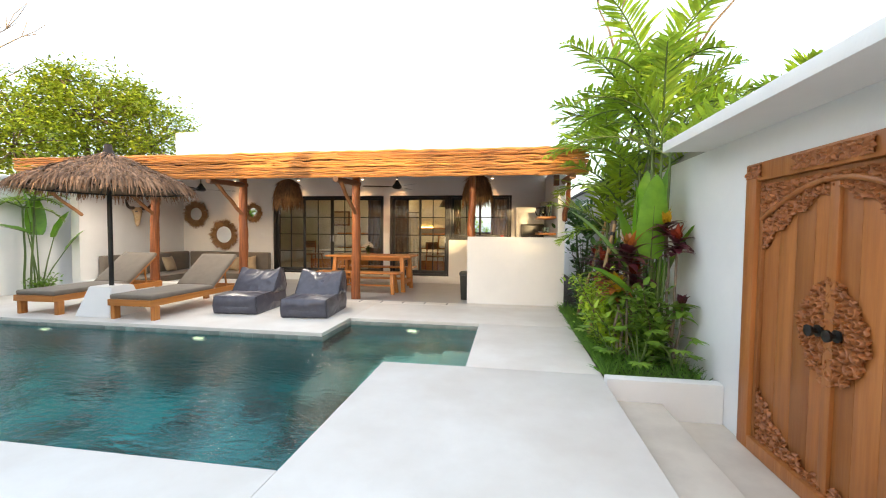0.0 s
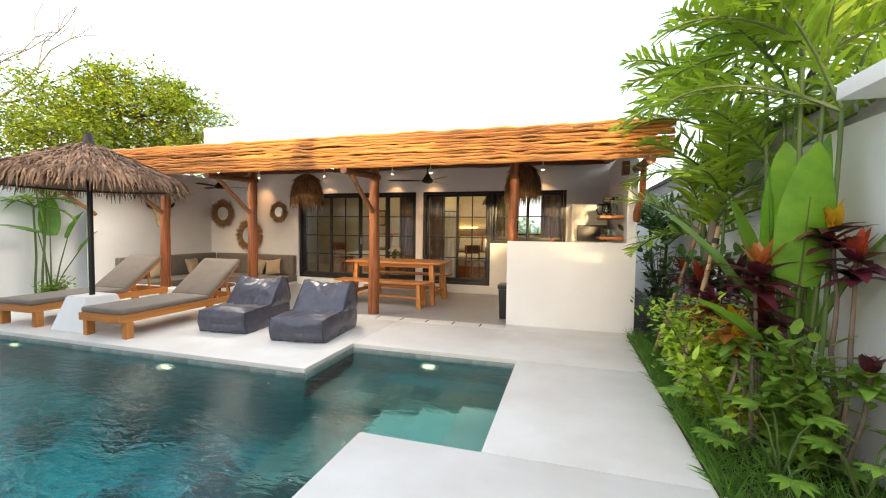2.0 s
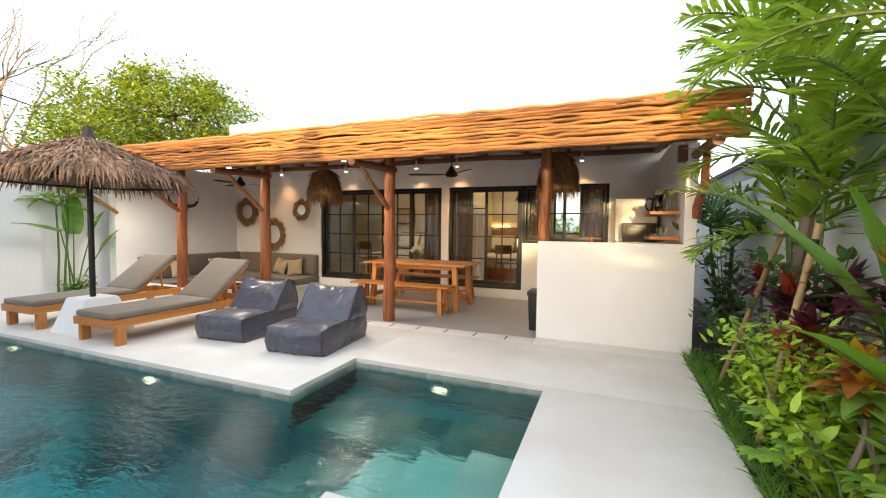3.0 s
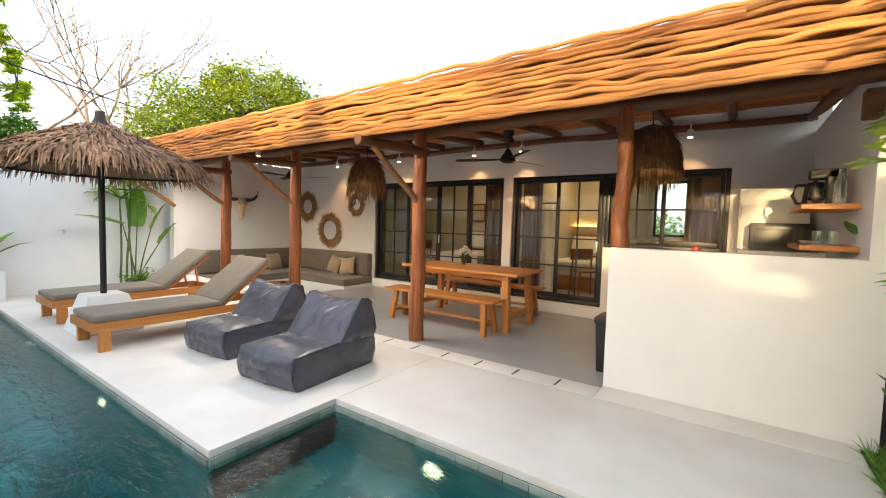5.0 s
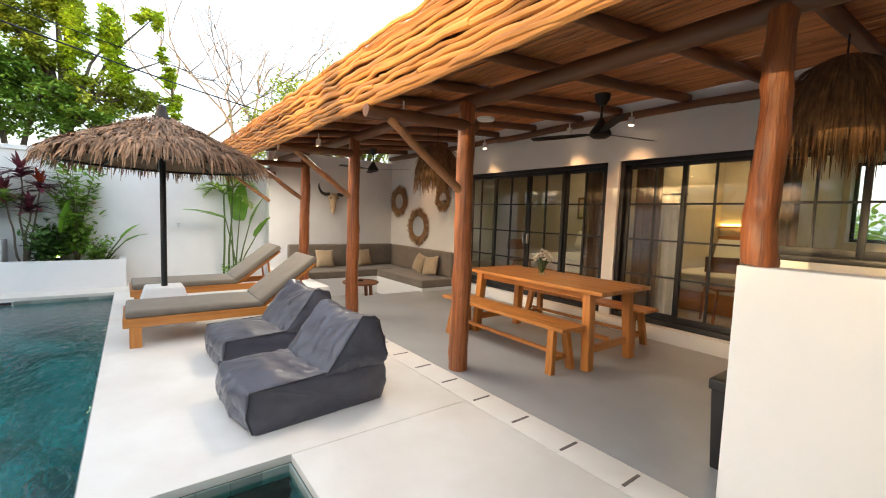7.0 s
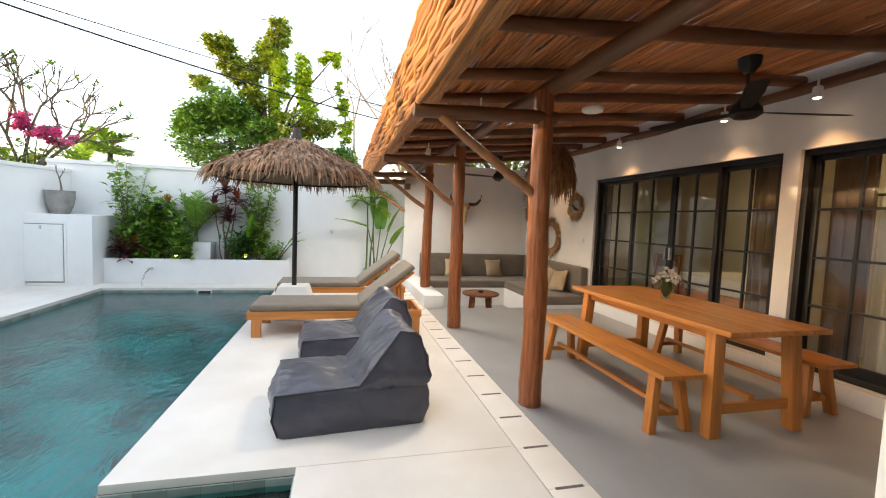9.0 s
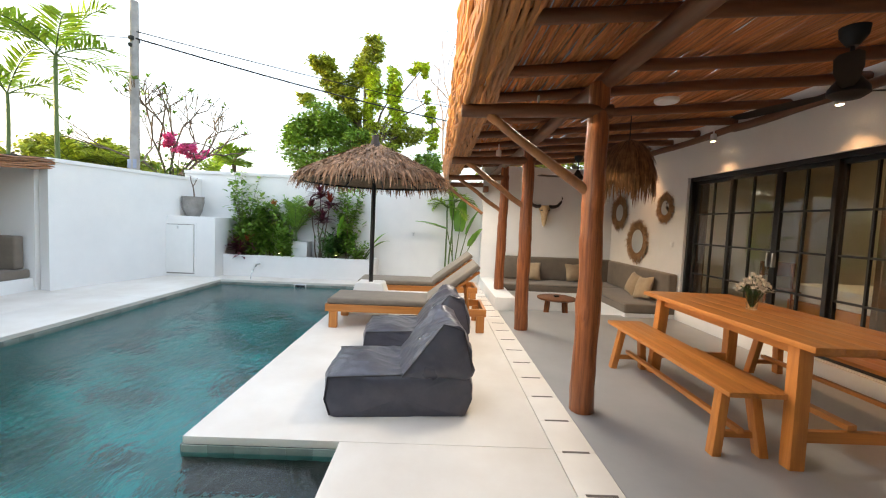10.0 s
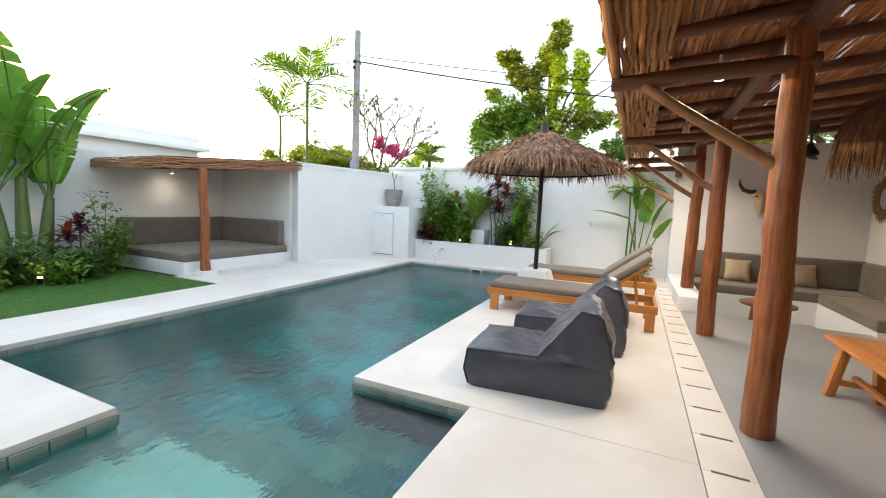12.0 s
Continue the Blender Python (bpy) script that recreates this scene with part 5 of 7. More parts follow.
def relief(name, bm_faces_inside, seed, y0, y1, z0, z1, parent, depth=0.026, n=110):
    """A carved panel: scrolling leaves raised from the board, inside a given outline."""
    ny, nz = n, max(8, int(n * (z1 - z0) / (y1 - y0)))
    bm = bmesh.new()
    g = {}
    for i in range(ny + 1):
        for j in range(nz + 1):
            y, z = y0 + (y1 - y0) * i / ny, z0 + (z1 - z0) * j / nz
            if bm_faces_inside(y, z):
                # overlapping curled leaves: bands round scattered centres
                ci, cj = math.floor(y / 0.075 + 0.5 * (math.floor(z / 0.075) % 2)), math.floor(z / 0.075)
                best = 9.0
                for di in (-1, 0, 1):
                    for dj in (-1, 0, 1):
                        jx, jy = noise.cell((ci + di + 0.5, cj + dj + 0.5, seed)), noise.cell((ci + di + 0.5, cj + dj + 0.5, seed + 7))
                        dy_ = y - (ci + di + 0.5 - 0.5 * ((cj + dj) % 2) + 0.3 * jx) * 0.075
                        dz_ = z - (cj + dj + 0.5 + 0.3 * jy) * 0.075
                        rr = math.hypot(dy_, dz_)
                        if rr < best:
                            best, ang, sgn = rr, math.atan2(dz_, dy_), (1 if jx > 0 else -1)
                sp_ = math.sin(best * 210 + sgn * ang * 2)
                h = depth * (0.35 + 0.45 * sp_ + 0.6 * max(0, 1 - best / 0.05)) + 0.004 * noise.noise((y * 60, z * 60, 0))
                g[i, j] = bm.verts.new((0.024 - max(h, 0.001), y, z))
    for i in range(ny):
        for j in range(nz):
            q = [g.get(k) for k in ((i, j), (i, j + 1), (i + 1, j + 1), (i + 1, j))]
            if all(q):
                bm.faces.new(q)
    return part(name, bm, CARVE, parent, "deeply carved floral relief")


for s, (a, b) in enumerate(((ya, gm - 0.002), (gm + 0.002, yb))):
    leaf = part("door_leaf", nb(0.03, 0.075, a, b, 0.1, H - F - 0.03, 0.004), GATEW, gt)
    k = 4
    for q in range(k):
        w_ = (b - a) / k
        part("board", nb(0.022, 0.031, a + w_ * q + 0.001, a + w_ * (q + 1) - 0.001, 0.1, H - F - 0.03, 0.002), GATEW, leaf)
    edge = a if s == 0 else b
    top0 = H - F - 0.03
    relief("spandrel_carving", lambda y, z: z > top0 - 0.1 - 0.36 * (abs(y - gm) / 0.65) ** 1.4 - 0.02 * math.sin((y - gm) * 34), 3 + s, a + 0.004, b - 0.004, top0 - 0.5, top0 - 0.004, leaf)
    relief("medallion_carving", lambda y, z: (abs(y - gm) / 0.27) ** 1.6 + (abs(z - 1.02) / 0.31) ** 1.6 < 1 - 0.1 * math.sin(z * 31) * math.cos(y * 40), 8 + s, max(a, gm - 0.29), min(b, gm + 0.29), 0.7, 1.34, leaf)
    relief("lower_carving", lambda y, z: z < 0.17 + 0.34 * (abs(y - gm) / 0.65) ** 2.4 + 0.02 * math.sin(y * 40), 13 + s, a + 0.004, b - 0.004, 0.104, 0.56, leaf)
    yk = gm + (-0.07 if s == 0 else 0.07)
    kn = lathe(bmesh.new(), [(0.0, 0.0), (0.035, 0.0), (0.035, 0.01), (0.014, 0.015), (0.014, 0.035), (0.032, 0.045), (0.034, 0.06), (0.0, 0.075)], 16)
    bmesh.ops.transform(kn, matrix=pose(-0.0, yk, 1.02, 0, -90, 0), verts=kn.verts)
    part("knob", kn, mat("aged_dark_metal", (0.06, 0.06, 0.055), (0.03, 0.03, 0.03), 0.4, metal=0.8), leaf, "dark metal knob")


def arch_z(y):
    d = abs(y - gm) / 0.65
    return top0 - 0.03 - 0.21 * d ** 1.9 * (1.25 - 0.25 * d)


part("arch_moulding", tube(bmesh.new(), [(-0.005, ya + (yb - ya) * k / 40, arch_z(ya + (yb - ya) * k / 40)) for k in range(41)], 0.017, 8), GATEW, gt)
relief("arch_carving", lambda y, z: z > arch_z(y), 17, ya + 0.002, yb - 0.002, top0 - 0.27, top0, gt, 0.03, 150).matrix_basis = pose(-0.016, 0, 0)
part("meeting_post", nb(0.0, 0.03, gm - 0.035, gm + 0.035, 0.1, top0, 0.006), GATEW, gt, "plain upright strip between the leaves")
for c0, c1, sd in ((gy0 + 0.02, gm - 0.62, 21), (gm - 0.3, gm + 0.3, 23), (gm + 0.62, gy1 - 0.02, 25)):
    relief("lintel_carving", lambda y, z: True, sd, c0, c1, H - F + 0.02, H - 0.02, gt, 0.02, max(12, int((c1 - c0) * 150))).matrix_basis = pose(-0.05, 0, 0)

# ---- pool corner: equipment box, planters, spout ----
eb = struct("pump_box", nb(-9.298, -8.4, 1.45, 2.76, -0.1, 1.24, 0.01), PLASTER, "white masonry pump housing with a door", "masonry box")
pd = thing("door_1", pose(-8.398, 1.72, 0.05), "white flush cupboard door with small hinges", "door", kind="structure")
part("leaf", nb(0.002, 0.02, 0.03, 0.612, 0.025, 1.012, 0.003), WHITEP, pd)
# Thin grey sheet behind the leaf: the gap's shade put into colour.
part("gap_shade", nb(0.0, 0.0015, 0.016, 0.624, 0.0, 1.024), GREYC, pd, "grey sheet whose colour stands for the shaded gap round the leaf")
bm = nb(0.0, 0.012, -0.02, 0.016, 0, 1.06, 0.002)
box(bm, 0, 0.012, 0.624, 0.66, 0, 1.06, 0.002)
box(bm, 0, 0.012, 0.016, 0.624, 1.024, 1.06, 0.002)
part("door_frame", bm, WHITEP, pd)
for z in (0.12, 0.9):
    part("hinge", tube(bmesh.new(), [(0.022, 0.62, z), (0.022, 0.62, z + 0.08)], 0.008, 8), STEEL, pd)
part("latch", nb(0.02, 0.035, 0.28, 0.31, 0.93, 0.99, 0.003), STEEL, pd)
bm = nb(-8.82, -8.72, 2.765, 6.0, -0.05, 0.46, 0.008)
box(bm, -9.297, -8.822, 5.9, 6.0, -0.05, 0.46, 0.008)
struct("planter_wall", bm, PLASTER, "low white planter wall below the end wall", "planter")
struct("planter_soil", nb(-9.295, -8.825, 2.765, 5.895, -0.05, 0.40), SOIL, "dark planter soil", "soil", False)
struct("planter_block", nb(-9.29, -8.9, 4.15, 4.5, 0.402, 0.78, 0.008), PLASTER, "small white block in the planter", "masonry box")
sp = thing("water_spout", pose(-8.72, 3.55, 0.28), "steel water spout on the planter wall", "spout")
part("pipe", tube(bmesh.new(), [(0.0, 0, 0), (0.14, 0.0, 0.0), (0.17, 0, -0.015)], 0.022, 12), STEEL, sp)
part("water_jet", tube(bmesh.new(), [(0.16, 0, -0.015), (0.28, 0, -0.06), (0.38, 0, -0.17), (0.44, 0, -0.395)], [0.012, 0.013, 0.014, 0.02], 8), clear("falling_water", (0.95, 0.98, 1.0), 0.05, 1.33), sp, "thin falling stream of water")
skm = thing("pool_skimmer", pose(-8.2, 4.6, -0.055), "white skimmer mouth in the pool edge", "skimmer")
bm = nb(0.0, 0.012, -0.13, 0.13, -0.075, 0.02, 0.003)
part("plate", bm, WHITEP, skm)
# Dark sheet on the plate: the opening's shade is painted, nothing is cut.
part("mouth", nb(0.01, 0.0135, -0.1, 0.1, -0.06, -0.005), SEAM_AND_SHADE, skm)
tp_ = thing("garden_tap", pose(-9.3, 6.8, 1.05), "small steel tap on the white wall", "tap")
part("pipe", tube(bmesh.new(), [(0, 0, 0), (0.07, 0, 0), (0.09, 0, -0.04)], 0.012, 8), STEEL, tp_)
part("handle", nb(0.045, 0.06, -0.03, 0.03, 0.012, 0.03, 0.003), STEEL, tp_)
fl = thing("wall_floodlight", pose(-7.95, 1.52, 2.0, 0, 0, -13), "small black floodlight under the wall top", "floodlight")
part("head", nb(-0.07, 0.07, 0.03, 0.1, -0.05, 0.03, 0.01), BLACKM, fl)
part("arm", nb(-0.02, 0.02, 0, 0.05, 0.0, 0.04, 0.005), BLACKM, fl)
pl = None
for x, y in ((-3.92, 5.85), (-6.35, 5.85), (-1.25, 6.79)):
    m = pose(x, y, -0.32, 90, 0, 0)
    if pl is None:
        pl = thing("pool_light", m, "round underwater light glowing cream in the pool wall", "pool light", "pool lights")
        part("lens", lathe(bmesh.new(), [(0.0, 0.03), (0.05, 0.028), (0.075, 0.012), (0.075, 0.0), (0, 0)], 24), GLOWP, pl)
        part("ring", lathe(bmesh.new(), [(0.078, 0.0), (0.105, 0.0), (0.105, 0.018), (0.078, 0.022)], 24, closed=True), STEEL, pl)
    else:
        copy_thing(pl, m)

# ---- seating nook ----
struct("nook_base", nb(-6.318, -4.05, -0.968, 1.05, -0.3, 0.2, 0.012), PLASTER, "white masonry base of the day bed", "bench base")
struct("post_pad", nb(-4.43, -4.18, 1.12, 1.35, -0.06, 0.07, 0.01), PLASTER, "small white pad under the nook post", "plinth")
cush_thing("day_bed_mattress", pose(-5.185, 0.04, 0.202), (2.24, 1.96, 0.13), "large taupe day bed mattress in the nook", "mattress", "nook cushions", 6)
cush_thing("back_cushion", pose(-5.19, -0.86, 0.335, 90, 0, 0) @ pose(0, 0.26, -0.09), (2.2, 0.52, 0.15), "upright taupe cushion along the nook wall", "cushion", "nook cushions", 7)
cush_thing("back_cushion", pose(-6.2, 0.08, 0.335, 90, 0, 90) @ pose(0, 0.26, -0.09), (1.72, 0.52, 0.15), "upright taupe cushion at the end wall", "cushion", "nook cushions", 8)
np_ = thing("nook_post", pose(-4.3, 1.235, 0.07), "peeled log post carrying the nook roof", "post")
part("shaft", log((0, 0, 0), (0.02, 0, 1.68), 0.075, 0.062, rng, 0.02, 44, 20, knots=9), LOGZ, np_)
nr = tagged(new("nook_roof"), "flat roof of orange sticks over the nook", "roof", kind="structure")
TL = pose(-6.42, 1.3, 1.9, 0, 4.2, -3)
bm = nb(0.03, 2.72, -2.3, -0.03, 0.155, 0.185, 0, TL)
part("sheet", bm, mat("dark_roof_felt", (0.06, 0.055, 0.05), (0.035, 0.033, 0.03), 0.8, (4, 4, 4), 0.3, 40), nr, "dark felt roof sheet", False)
for k in range(6):
    bm = stick(0.0, 2.75, 0.0 + 0.004 * k, 0.015 + 0.028 * k, 0.016, rng)
    bmesh.ops.transform(bm, matrix=TL, verts=bm.verts)
    part("front_stick", bm, LOGB, nr)
    bm = bmesh.new()
    stick(0.0, 2.2, 0.0, 0, 0.016, rng, bm)
    bmesh.ops.transform(bm, matrix=TL @ pose(2.75, 0, 0.015 + 0.028 * k, 0, 0, -90), verts=bm.verts)
    part("side_stick", bm, LOGB, nr)
bm = bmesh.new()
y = -2.2
while y < -0.03:
    stick(0.03, 2.7, y, 0.13, 0.015, rng, bm, 5, 0.35)
    y += 0.031
bmesh.ops.transform(bm, matrix=TL, verts=bm.verts)
part("ceiling_sticks", bm, STICKC, nr)
for y in (-0.1, -1.1, -2.1):
    bm = log((0.0, y, 0.06), (2.7, y, 0.06), 0.045, 0.045, rng, 0.01)
    bmesh.ops.transform(bm, matrix=TL, verts=bm.verts)
    part("beam", bm, LOGX, nr)
downlight(-5.0, -0.7, 1.72, 2.5)

# ---- plants ----


class Soup:
    """Collects many small faces quickly."""

    def __init__(self):
        self.v, self.f = [], []

    def quad(self, a, b, c, d):
        n = len(self.v)
        self.v += [tuple(a), tuple(b), tuple(c), tuple(d)]
        self.f.append((n, n + 1, n + 2, n + 3))

    def blade(self, base, d, nrm, ln, w, segs=4, droop=0.25, fold=0.15, shape=0.0, wave=0.0):
        """A leaf: two halves folded along the midrib, bending down along its length."""
        d, nrm = Vector(d).normalized(), Vector(nrm)
        side = d.cross(nrm)
        side = side.normalized() if side.length > 1e-6 else Vector((1, 0, 0))
        nrm = side.cross(d).normalized()
        n0 = len(self.v)
        p = Vector(base)
        cur = d.copy()
        for i in range(segs + 1):
            t = i / segs
            ww = w * (math.sin(math.pi * min(1, (t * 0.93 + 0.07)) ** (0.75 + shape)) ** (0.8 if w < 0.15 else 0.55)) * 0.5
            if i == segs:
                ww = w * 0.03
            nn = side.cross(cur).normalized()
            wv = wave * w * math.sin(t * 19)
            self.v += [tuple(p - side * ww + nn * (fold * ww + wv)), tuple(p), tuple(p + side * ww + nn * (fold * ww - wv))]
            p = p + cur * (ln / segs)
            cur = (cur + Vector((0, 0, -droop / segs * (0.4 + 1.2 * t)))).normalized()
        for i in range(segs):
            a = n0 + 3 * i
            self.f += [(a, a + 1, a + 4, a + 3), (a + 1, a + 2, a + 5, a + 4)]

    def mesh(self, material, smooth=True):
        me = bpy.data.meshes.new("mesh")
        me.from_pydata(self.v, [], self.f)
        me.materials.append(material)
        if smooth:
            me.polygons.foreach_set("use_smooth", [True] * len(me.polygons))
        return me


def leafmat(name, c1, c2, rough=0.42, island=0.3, trans=0.3, scale=(10, 10, 10), rnd=0.0):
    return mat(name, c1, c2, rough, scale, 0.12, 60, island=island if not rnd else 0, rnd=rnd, trans=trans, big=3)


L_PALM = leafmat("palm_leaf", (0.36, 0.50, 0.045), (0.21, 0.35, 0.03), trans=0.45)
L_HELI = leafmat("paddle_leaf", (0.20, 0.42, 0.03), (0.12, 0.30, 0.022), 0.35, rnd=0.2, scale=(6, 6, 6))
L_BAN = leafmat("banana_leaf", (0.17, 0.36, 0.04), (0.10, 0.25, 0.03), 0.35, rnd=0.25, scale=(5, 5, 5))
L_GREEN = leafmat("mid_green_leaf", (0.25, 0.40, 0.05), (0.12, 0.25, 0.035))
L_LIME = leafmat("lime_leaf", (0.46, 0.60, 0.05), (0.28, 0.46, 0.035))
L_OLIVE = leafmat("olive_leaf", (0.46, 0.50, 0.055), (0.23, 0.29, 0.035), 0.5, 0.5, 0.5)
L_DARK = leafmat("deep_green_leaf", (0.095, 0.20, 0.04), (0.055, 0.125, 0.028))
L_PURP = leafmat("purple_leaf", (0.15, 0.025, 0.042), (0.06, 0.016, 0.026), 0.35, 0.4, 0.15)
L_RED = leafmat("red_leaf", (0.40, 0.06, 0.02), (0.20, 0.025, 0.015), 0.35, 0.35, 0.25)
L_ORAN = leafmat("orange_leaf", (0.50, 0.20, 0.04), (0.38, 0.11, 0.03), 0.35, 0.3, 0.25)
L_YEL = leafmat("yellow_leaf", (0.65, 0.42, 0.02), (0.48, 0.28, 0.02), 0.35, 0.25, 0.3)
L_TREE = leafmat("sunlit_tree_leaf", (0.42, 0.47, 0.035), (0.17, 0.26, 0.022), 0.5, 0.55, 0.4)
L_VINE = leafmat("vine_leaf", (0.68, 0.76, 0.05), (0.38, 0.52, 0.035), 0.5, 0.5, 0.4)
L_PINK = leafmat("pink_bract", (0.85, 0.17, 0.4), (0.7, 0.09, 0.3), 0.6, 0.25, 0.35)
L_GRASS = leafmat("grass_blade", (0.13, 0.29, 0.03), (0.085, 0.19, 0.022), 0.6, 0.4, 0.3)
BARK = mat("grey_bark", (0.20, 0.15, 0.11), (0.12, 0.09, 0.065), 0.85, (12, 12, 3), 0.5, 60)
STEMG = mat("green_stem", (0.10, 0.16, 0.035), (0.07, 0.11, 0.025), 0.5, (14, 14, 3), 0.15, 60)
DEADW = mat("dead_branch", (0.36, 0.28, 0.22), (0.24, 0.18, 0.14), 0.85, (10, 10, 3), 0.3, 60)


def plant(name, x, y, z, label, cat="plant", group=""):
    return thing(name, pose(x, y, z), label, cat, group)


def frond(sp, base, az, el, ln, rg, pairs=24, leaf=0.34, width=0.032, droop=0.9, stem=None):
    """A feather palm frond; returns nothing, adds leaflets to sp and the rib to stem."""
    d = Vector((math.cos(az) * math.cos(el), math.sin(az) * math.cos(el), math.sin(el)))
    p = Vector(base)
    pts = []
    n = pairs + 5
    for i in range(n + 1):
        t = i / n
        pts.append(p.copy())
        if i >= 5:
            side = d.cross(Vector((0, 0, 1)))
            side = side.normalized() if side.length > 1e-4 else Vector((1, 0, 0))
            up = side.cross(d)
            l_ = leaf * math.sin(math.pi * (0.18 + 0.78 * (i - 5) / pairs)) ** 0.7
            for s in (-1, 1):
                ld = (side * s * 0.8 + d * rg.uniform(0.4, 0.85) + up * rg.uniform(-0.1, 0.5)).normalized()
                sp.blade(p, ld, up, l_ * rg.uniform(0.7, 1.15), width * rg.uniform(0.75, 1.3), 3, rg.uniform(0.4, 0.9), 0.1, 0.2)
        p = p + d * (ln / n)
        d = (d + Vector((0, 0, -droop / n * (0.4 + 1.4 * t)))).normalized()
    if stem is not None:
        tube(stem, pts[::3], [0.011 * (1 - 0.7 * k / len(pts[::3])) + 0.003 for k in range(len(pts[::3]))], 5)


def palm(x, y, z, seed, heads, nf, ln, label, droop=0.9, el=(0.5, 1.2), leaf=0.34, width=0.032, group="palms", azr=(0, 6.28), cat="palm", mt=None):
    rg = random.Random(seed)
    p = plant("palm", x, y, z, label, cat, group)
    bs = bmesh.new()
    for k, (dx, dy, h, r) in enumerate(heads):
        st = log((dx * 0.4, dy * 0.4, 0), (dx, dy, h), r * 1.15, r * 0.8, rg, 0.03, 14, 8)
        part("trunk", st, STEMG if r < 0.05 else BARK, p)
        for q in range(nf):
            sp = Soup()
            az = azr[0] + (azr[1] - azr[0]) * (q + rg.uniform(0.1, 0.9)) / nf
            frond(sp, (dx, dy, h - 0.03), az, rg.uniform(*el), ln * rg.uniform(0.8, 1.15), rg, leaf=leaf, width=width, droop=droop * rg.uniform(0.8, 1.3), stem=bs)
            part("frond", sp.mesh(mt or L_PALM), None, p)
    part("ribs", bs, STEMG, p)
    return p


def paddle(x, y, z, seed, leaves, label, mt=None, group="paddle plants", name="heliconia", cat="plant"):
    """Upright paddle leaves on long stalks: rows of azimuth, stalk height, lean, leaf length, width."""
    rg = random.Random(seed)
    p = plant(name, x, y, z, label, cat, group)
    for az, h, lean, ln, w, up in leaves:
        c, s = math.cos(az), math.sin(az)
        b0 = Vector((rg.uniform(-0.06, 0.06), rg.uniform(-0.06, 0.06), 0))
        top = Vector((c * lean, s * lean, h))
        bm = tube(bmesh.new(), [b0, b0.lerp(top, 0.5) + Vector((0, 0, h * 0.06)), top], [0.016, 0.013, 0.009], 6)
        d = Vector((c * (1 - up), s * (1 - up), up + 0.05)).normalized()
        st = part("stalk", bm, STEMG, p)
        sp = Soup()
        sp.blade(top, d, Vector((-c * up, -s * up, 1 - up + 0.15)), ln, w, 10, rg.uniform(0.3, 0.7), 0.22, 0.0, 0.02)
        part("leaf", sp.mesh(mt or L_HELI), None, st)
        rib = tube(bmesh.new(), [top + d * (ln * t) - Vector((0, 0, 0.25 * ln * t * t * 0.5)) for t in (0, 0.25, 0.5, 0.7)], [0.008, 0.006, 0.004, 0.002], 5)
        part("midrib", rib, STEMG, st)
    return p


def rosette(sp, c, rg, n, ln, w, el=(0.2, 1.1), droop=0.6):
    for k in range(n):
        az = 6.283 * k / n + rg.uniform(-0.3, 0.3)
        e = rg.uniform(*el)
        d = Vector((math.cos(az) * math.cos(e), math.sin(az) * math.cos(e), math.sin(e)))
        sp.blade(c, d, Vector((-math.cos(az) * 0.5, -math.sin(az) * 0.5, 1)), ln * rg.uniform(0.75, 1.15), w * rg.uniform(0.8, 1.2), 6, droop, 0.25, -0.1, 0.03)


def croton(x, y, z, seed, heads, label, group="crotons"):
    """A woody stem with whorls of coloured leaves: heads of dx, dy, height, inner, outer material."""
    rg = random.Random(seed)
    p = plant("croton", x, y, z, label, "shrub", group)
    for dx, dy, h, inner, outer, ln in heads:
        part("stem", log((dx * 0.2, dy * 0.2, 0), (dx, dy, h), 0.016, 0.01, rg, 0.04, 8, 6), BARK, p)
        sp, so = Soup(), Soup()
        rosette(sp, (dx, dy, h + 0.03), rg, 9, ln * 0.75, 0.075, (0.7, 1.35), 0.3)
        for q in range(3):
            rosette(so, (dx, dy, h - 0.05 * q), rg, 8, ln, 0.085, (-0.2, 0.7), 0.8)
        part("inner_leaves", sp.mesh(inner), None, p)
        part("outer_leaves", so.mesh(outer), None, p)
    return p


def shrub(x, y, z, seed, r, h, n, leaf, mt, label, group="shrubs", low=0.1, stems=7, cat="shrub", flat=0.5):
    """A bush of stems carrying many small leaves in loose clumps."""
    rg = random.Random(seed)
    p = plant("shrub", x, y, z, label, cat, group)
    bm, sp = bmesh.new(), Soup()
    tips = []
    for k in range(stems):
        a = rg.uniform(0, 6.28)
        rr = r * math.sqrt(rg.random())
        hh = h * rg.uniform(0.55, 1.0)
        q = Vector((rr * math.cos(a), rr * math.sin(a), hh))
        m = Vector((q.x * 0.35, q.y * 0.35, hh * 0.5))
        tube(bm, [(q.x * 0.08, q.y * 0.08, 0), m, q], [0.012, 0.008, 0.003], 5)
        tips.append((m, q))
    for k in range(n):
        m, q = rg.choice(tips)
        t = rg.random()
        c = Vector((m.x * 0.2, m.y * 0.2, low * h)).lerp(m, t * 2) if t < 0.5 else m.lerp(q, t * 2 - 1)
        c = c + Vector((rg.gauss(0, 1), rg.gauss(0, 1), rg.gauss(0, 0.8))) * r * 0.22
        c.z = max(c.z, 0.02)
        a, e = rg.uniform(0, 6.28), rg.uniform(-0.3, 0.9)
        d = Vector((math.cos(a) * math.cos(e), math.sin(a) * math.cos(e), math.sin(e)))
        sp.blade(c, d, (0.2 * rg.uniform(-1, 1), 0.2 * rg.uniform(-1, 1), 1), leaf * rg.uniform(0.6, 1.3), leaf * flat * rg.uniform(0.7, 1.2), 3, 0.5, 0.2, 0)
    tagged(part("branchwork", bm, BARK, p), kind="stuff")
    tagged(part("leaves", sp.mesh(mt), None, p), kind="stuff")
    return p


